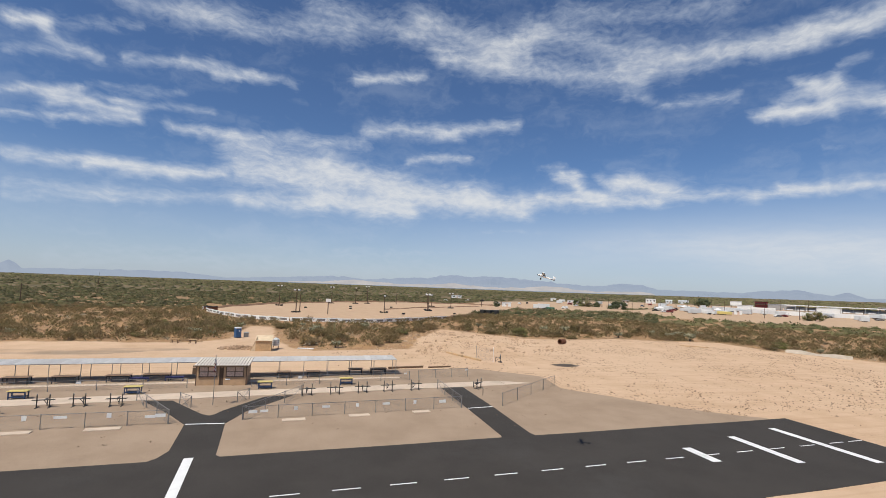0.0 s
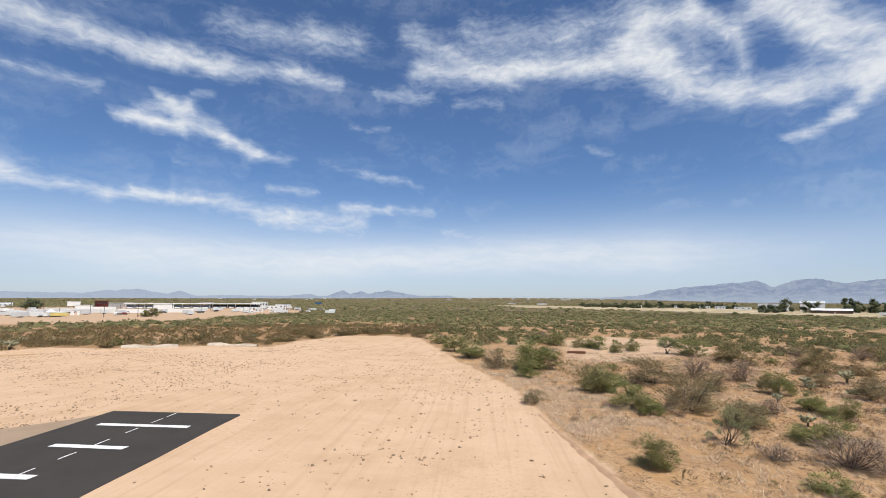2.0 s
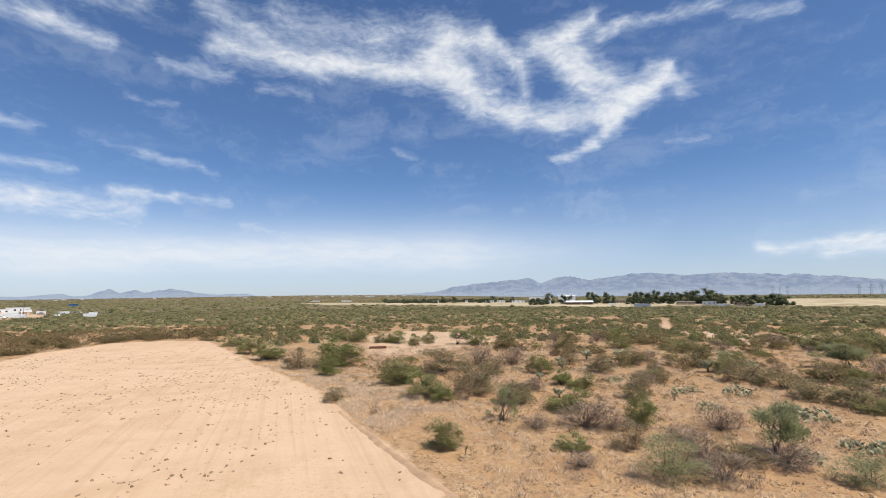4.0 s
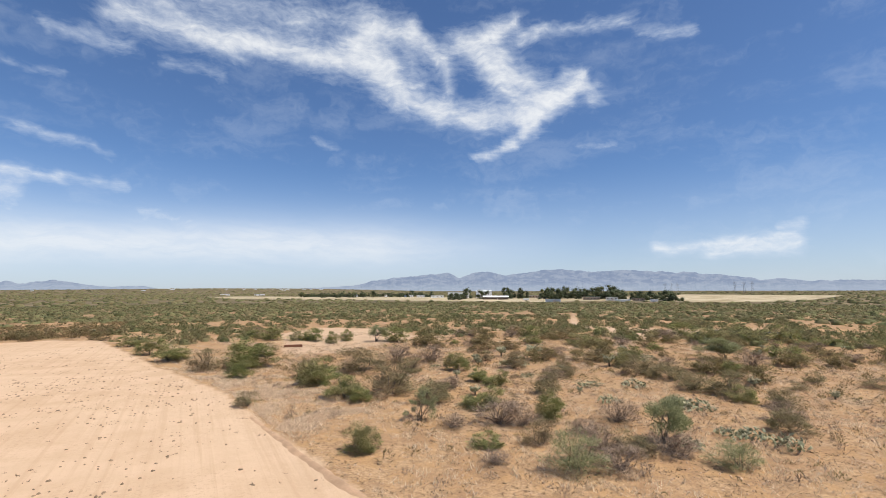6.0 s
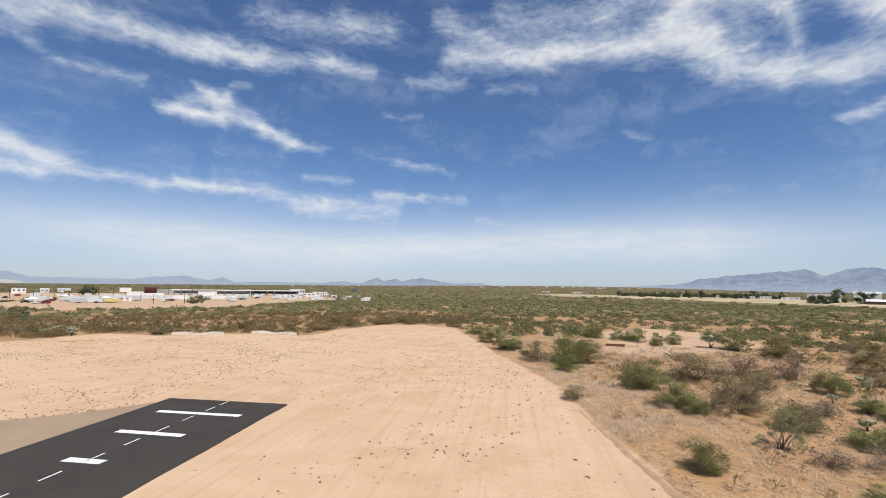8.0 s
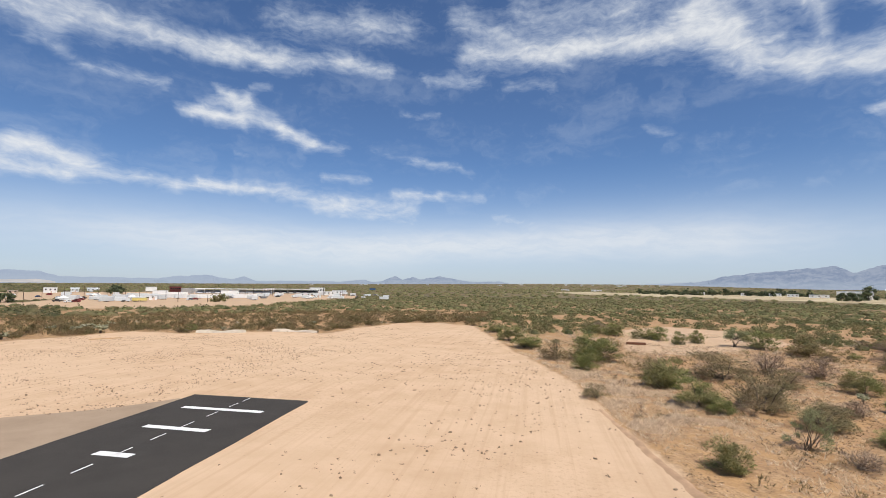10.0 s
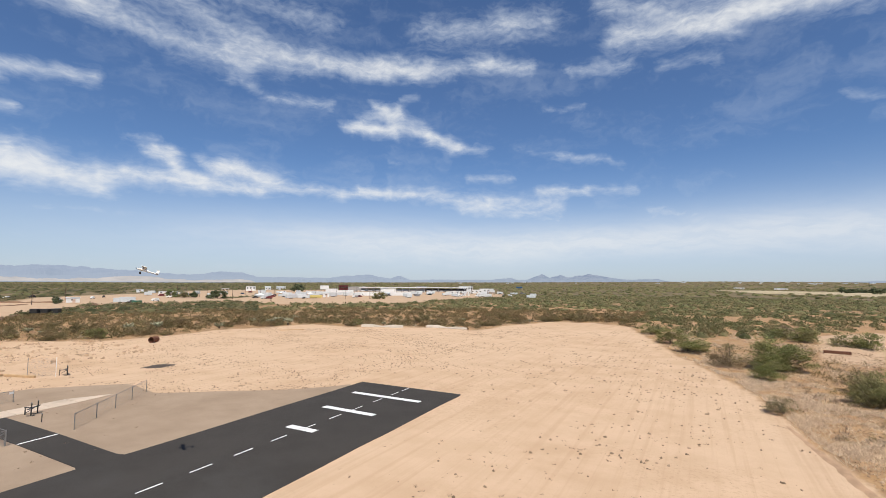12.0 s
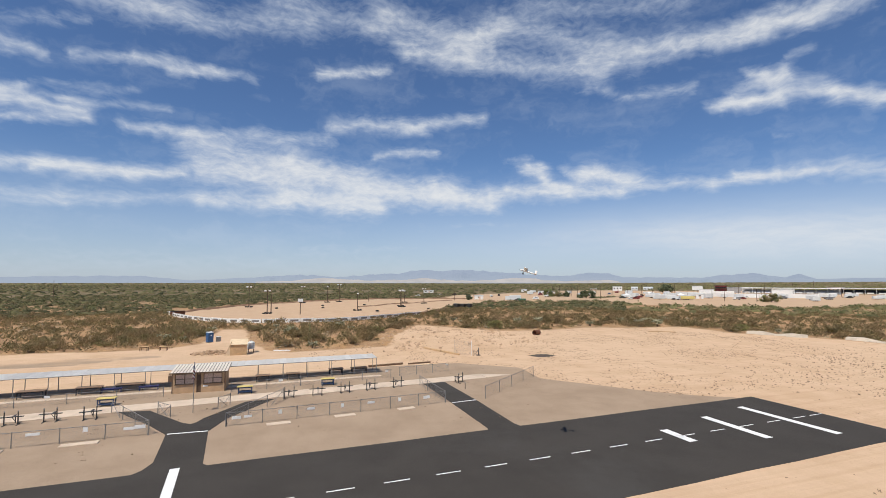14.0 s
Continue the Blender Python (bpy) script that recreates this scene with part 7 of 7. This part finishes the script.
# more vehicles and small blocks round the speedway and the pits
rng = random.Random(63)
for k in range(64):
    az, d = (rng.uniform(121.0, 133.0), rng.uniform(400, 520)) if k % 3 == 0 else (rng.uniform(133.0, 150.0), rng.uniform(390, 620)) if k % 3 == 1 else (rng.uniform(107.5, 121.0), rng.uniform(440, 640))
    x, y = polar(az, d)
    if one_inside(LOT, x, y) < 3 and one_inside(PITS, x, y) < 3:
        continue
    pick = rng.random()
    if pick < 0.35:
        trailer(az, d, rng.uniform(4.5, 9), rng.uniform(1.9, 3.0), rng.uniform(-50, 50))
    elif pick < 0.85:
        car(az, d, rng.choice([M_WHITE, M_WHITE, M_STEEL, M_DARKSTEEL, M_RED, M_BLUE]), "car parked on pale bare ground", rng.uniform(-70, 70), rng.random() < 0.3)
    else:
        building(az, d, rng.uniform(4, 8), rng.uniform(3, 5), rng.uniform(2.4, 3.6), "small pale block hut on bare ground", mat=rng.choice([M_WHITE, M_TANWALL]), windows=1)
for az, d, h in ((139.4, 470, 10), (137.9, 520, 10), (134.6, 505, 11), (124.2, 520, 12), (120.6, 560, 12), (117.4, 580, 12), (115.0, 560, 12), (112.8, 520, 11)):
    x, y = polar(az, d)
    light_pole(x, y, h, 0, "pale steel lamp post beyond the scrub", False)


# ---- trees, hangars and masts far to the east ----
def far_tree(az, d, h, w, mat, seed, label="dark leafy tree beyond the dry field", tall=False):
    rng = np.random.RandomState(seed)
    h, w = h * 1.2, w * 1.25
    x, y = polar(az, d)
    t = thing("shade_tree", label, "tree", "shade trees", pose(x, y, float(ground_height(x, y))))
    part("trunk", rod(bmesh.new(), (0, 0, -0.3), (0, 0, h * 0.45), 0.035 * h, 0.02 * h, 8), M_BARK, t)
    n = 18
    c = dome_points(rng, n, 0.08)
    c[:, :2] *= w
    c[:, 2] *= h * 0.95
    for k in range(4):
        part("limb", rod(bmesh.new(), (0, 0, h * 0.3), tuple(c[k] * np.array([1, 1, 0.9])), 0.014 * h, 0.006 * h, 5), M_BARK, t)
    v, f = leaves(rng, c, rng.uniform(0.17, 0.27, n) * (w + h) * 0.5, 2300, 0.036 * (w + h) * 0.5, 1.4)
    # an inner mass for every clump, so that the crown stays closed
    ball = bmesh.new()
    bmesh.ops.create_icosphere(ball, subdivisions=1, radius=1.0)
    bv = np.array([p.co[:] for p in ball.verts])
    bf = np.array([[p.index for p in q.verts] for q in ball.faces])
    ball.free()
    big = rng.uniform(0.11, 0.17, n) * (w + h) * 0.5
    mass = (bv[None] * rng.uniform(0.7, 1.2, (n, len(bv), 1)) * big[:, None, None] * np.array([1, 1, 0.85]) + c[:, None, :]).reshape(-1, 3)
    mass[:, 2] = np.maximum(mass[:, 2], 0.4)
    mf = (bf[None] + len(bv) * np.arange(n)[:, None, None]).reshape(-1, 3) + len(v)
    mesh_part("crown", from_arrays("crown", np.concatenate([v, mass]), np.concatenate([f, mf]), mat), t)
    return t


seed = 500
for az, d, h, w in ((59.1, 760, 15, 15), (57.1, 745, 13, 16), (54.3, 800, 17, 12), (53.7, 800, 14, 10), (52.6, 800, 18, 9), (51.9, 810, 13, 5), (50.0, 730, 14, 14), (49.3, 735, 17, 15), (48.3, 740, 19, 17), (47.3, 745, 19, 15), (46.2, 745, 17, 14), (45.4, 750, 16, 13), (44.5, 750, 17, 13), (43.5, 755, 20, 18), (42.6, 755, 20, 17), (42.0, 760, 18, 13), (41.2, 770, 15, 12), (40.0, 720, 10, 12), (39.1, 700, 12, 14), (38.3, 700, 12, 13), (37.4, 690, 9, 11), (36.6, 640, 11, 15), (35.9, 640, 10, 13), (60.2, 690, 9, 13), (61.0, 690, 9, 10)):
    far_tree(az, d, h, w, M_DKLEAF, seed)
    seed += 1
trng = random.Random(77)
for k in range(40):
    far_tree(78.4 - k * 0.385 + trng.uniform(-0.12, 0.12), trng.uniform(960, 1150), trng.uniform(6.5, 11) * (0.8 if k % 3 else 1.2), trng.uniform(7, 12), M_DKLEAF, seed)
    seed += 1
far_tree(135.5, 640, 9.0, 17, M_DKLEAF, seed + 1, "large dark tree behind the paddock")
far_tree(148.0, 440, 6.2, 8.5, M_LIMELEAF, seed + 2, "bright green palo verde at the pits"), far_tree(146.9, 430, 4.5, 8, M_MESQ, seed + 3, "low green tree at the pits")
far_tree(146.1, 436, 4.6, 6, M_DKLEAF, seed + 4, "low dark tree at the pits"), far_tree(143.8, 400, 5.2, 12, M_DKLEAF, seed + 5, "broad dark tree at the pits")
far_tree(126.0, 372, 5.0, 10, M_MESQ, seed + 6, "green mesquite before the speedway"), far_tree(157.5, 345, 3.6, 4, M_DKLEAF, seed + 7, "small dark tree by the dirt oval")
building(60.0, 860, 38, 20, 10.5, "long white hangar among trees", windows=5, turn=4), building(57.0, 900, 30, 18, 12, "white hangar among trees", pitch=2.5, doors=2)
building(55.6, 720, 38, 10, 3.4, "low building with a broad white roof", mat=M_BROWN, roof=M_WHITE, windows=6, pitch=2.4), building(51.0, 830, 18, 8, 5, "pale building behind trees", windows=4, mat=M_TANWALL)
building(44.6, 690, 22, 7, 4.0, "low white-roofed building under trees", mat=M_TANWALL, windows=5), building(42.4, 660, 15, 6, 4.2, "low white building under trees", windows=3)
building(48.9, 560, 17, 4, 3.2, "long pale grey wall building at the field's edge", mat=M_TANK), building(39.6, 640, 14, 6, 3.4, "brown-roofed low house under trees", mat=M_TANWALL, roof=M_BROWN, windows=3)
for az, d, w in ((66.0, 1000, 18), (64.6, 960, 16), (62.6, 900, 24), (68.5, 1050, 14), (72.5, 1080, 16), (83.0, 1500, 30), (86.5, 1600, 26)):
    building(az, d, w, 8, 4.6, "low pale building far beyond the dry field", windows=3)
for az, d in ((41.5, 560), (40.9, 565), (38.0, 590), (52.0, 640)):
    trailer(az, d, 8, 2.6, 5)


def pylon(az, d, h):
    x, y = polar(az, d)
    t = thing("power_pylon", "thin grey lattice pylon on the horizon", "pylon", "pylons", pose(x, y, 0, 0, 0, az))
    for sx in (-1, 1):
        for sy in (-1, 1):
            part("leg", rod(bmesh.new(), (sx * h * 0.09, sy * h * 0.09, 0), (sx * 0.6, sy * 0.6, h), 0.32, 0.2, 5), M_STEEL, t)
    for k, z in enumerate((0.72, 0.84, 0.96)):
        part("arm", box(bmesh.new(), 0, 0, h * z, 0.5, h * (0.34 - 0.05 * k), 0.5), M_STEEL, t)
    for k in range(4):
        part("brace", rod(bmesh.new(), (0, -h * 0.08 * (1 - k / 5), h * k * 0.18), (0, h * 0.08 * (1 - k / 5), h * (k + 1) * 0.18), 0.2, seg=4), M_STEEL, t)
    return t


for az, d in ((30.4, 1900), (29.6, 1950), (28.9, 1900), (36.9, 2000), (36.3, 2050), (35.7, 2000)):
    pylon(az, d, 42)

# pale tailings banks before the western hills; daylight and haze painted as glow
M_TAILGLOW = bpy.data.materials.new("pale_tailings")
M_TAILGLOW.use_nodes = True
tt = M_TAILGLOW.node_tree
# emission only: the banks' sunlit tone doesn't come from the sun
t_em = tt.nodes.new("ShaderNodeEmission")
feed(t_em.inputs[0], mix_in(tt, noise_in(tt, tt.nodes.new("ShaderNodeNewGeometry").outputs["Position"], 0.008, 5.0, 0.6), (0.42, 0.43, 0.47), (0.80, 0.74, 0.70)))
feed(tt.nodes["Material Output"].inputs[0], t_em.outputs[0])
t_az = np.linspace(140, 182, 260)
t_rng = np.random.RandomState(8)
t_top = 12.5 + 3850 * np.tan(np.radians(0.30 + 0.16 * np.sin(t_az * 0.55) + 0.06 * np.convolve(t_rng.normal(0, 1, 260), np.ones(9) / 4, "same"))) * np.clip(np.minimum(t_az - 140, 182 - t_az) / 5, 0, 1) ** 0.5
ta = np.radians(t_az)
tv = np.concatenate([np.stack([r * np.cos(ta), r * np.sin(ta), z * np.ones_like(ta)], -1) for r, z in ((3700, 8.0), (3850, t_top), (3890, t_top))])
ti = np.arange(3 * 260).reshape(3, 260)
tf = np.stack([ti[:-1, :-1], ti[:-1, 1:], ti[1:, 1:], ti[1:, :-1]], -1).reshape(-1, 4)
tagged(new("tailings", from_arrays("tailings", tv, tf, M_TAILGLOW)), "pale hazy mine tailings below the far hills", "backdrop", kind="structure")

# pale specks of a distant town at the foot of the hills
town_rng = random.Random(55)
bm = bmesh.new()
for k in range(30):
    az = town_rng.choice([town_rng.uniform(98, 124), town_rng.uniform(76, 84), town_rng.uniform(84, 100)])
    x, y = polar(az, town_rng.uniform(3000, 3650))
    box(bm, x, y, float(ground_height(x, y)) + 2.0, town_rng.uniform(6, 26), town_rng.uniform(6, 14), town_rng.uniform(3.0, 5.5))
tagged(new("town", mesh_of(bm, "town", M_TANK)), "distant white buildings of a town below the hills", "town", kind="stuff")
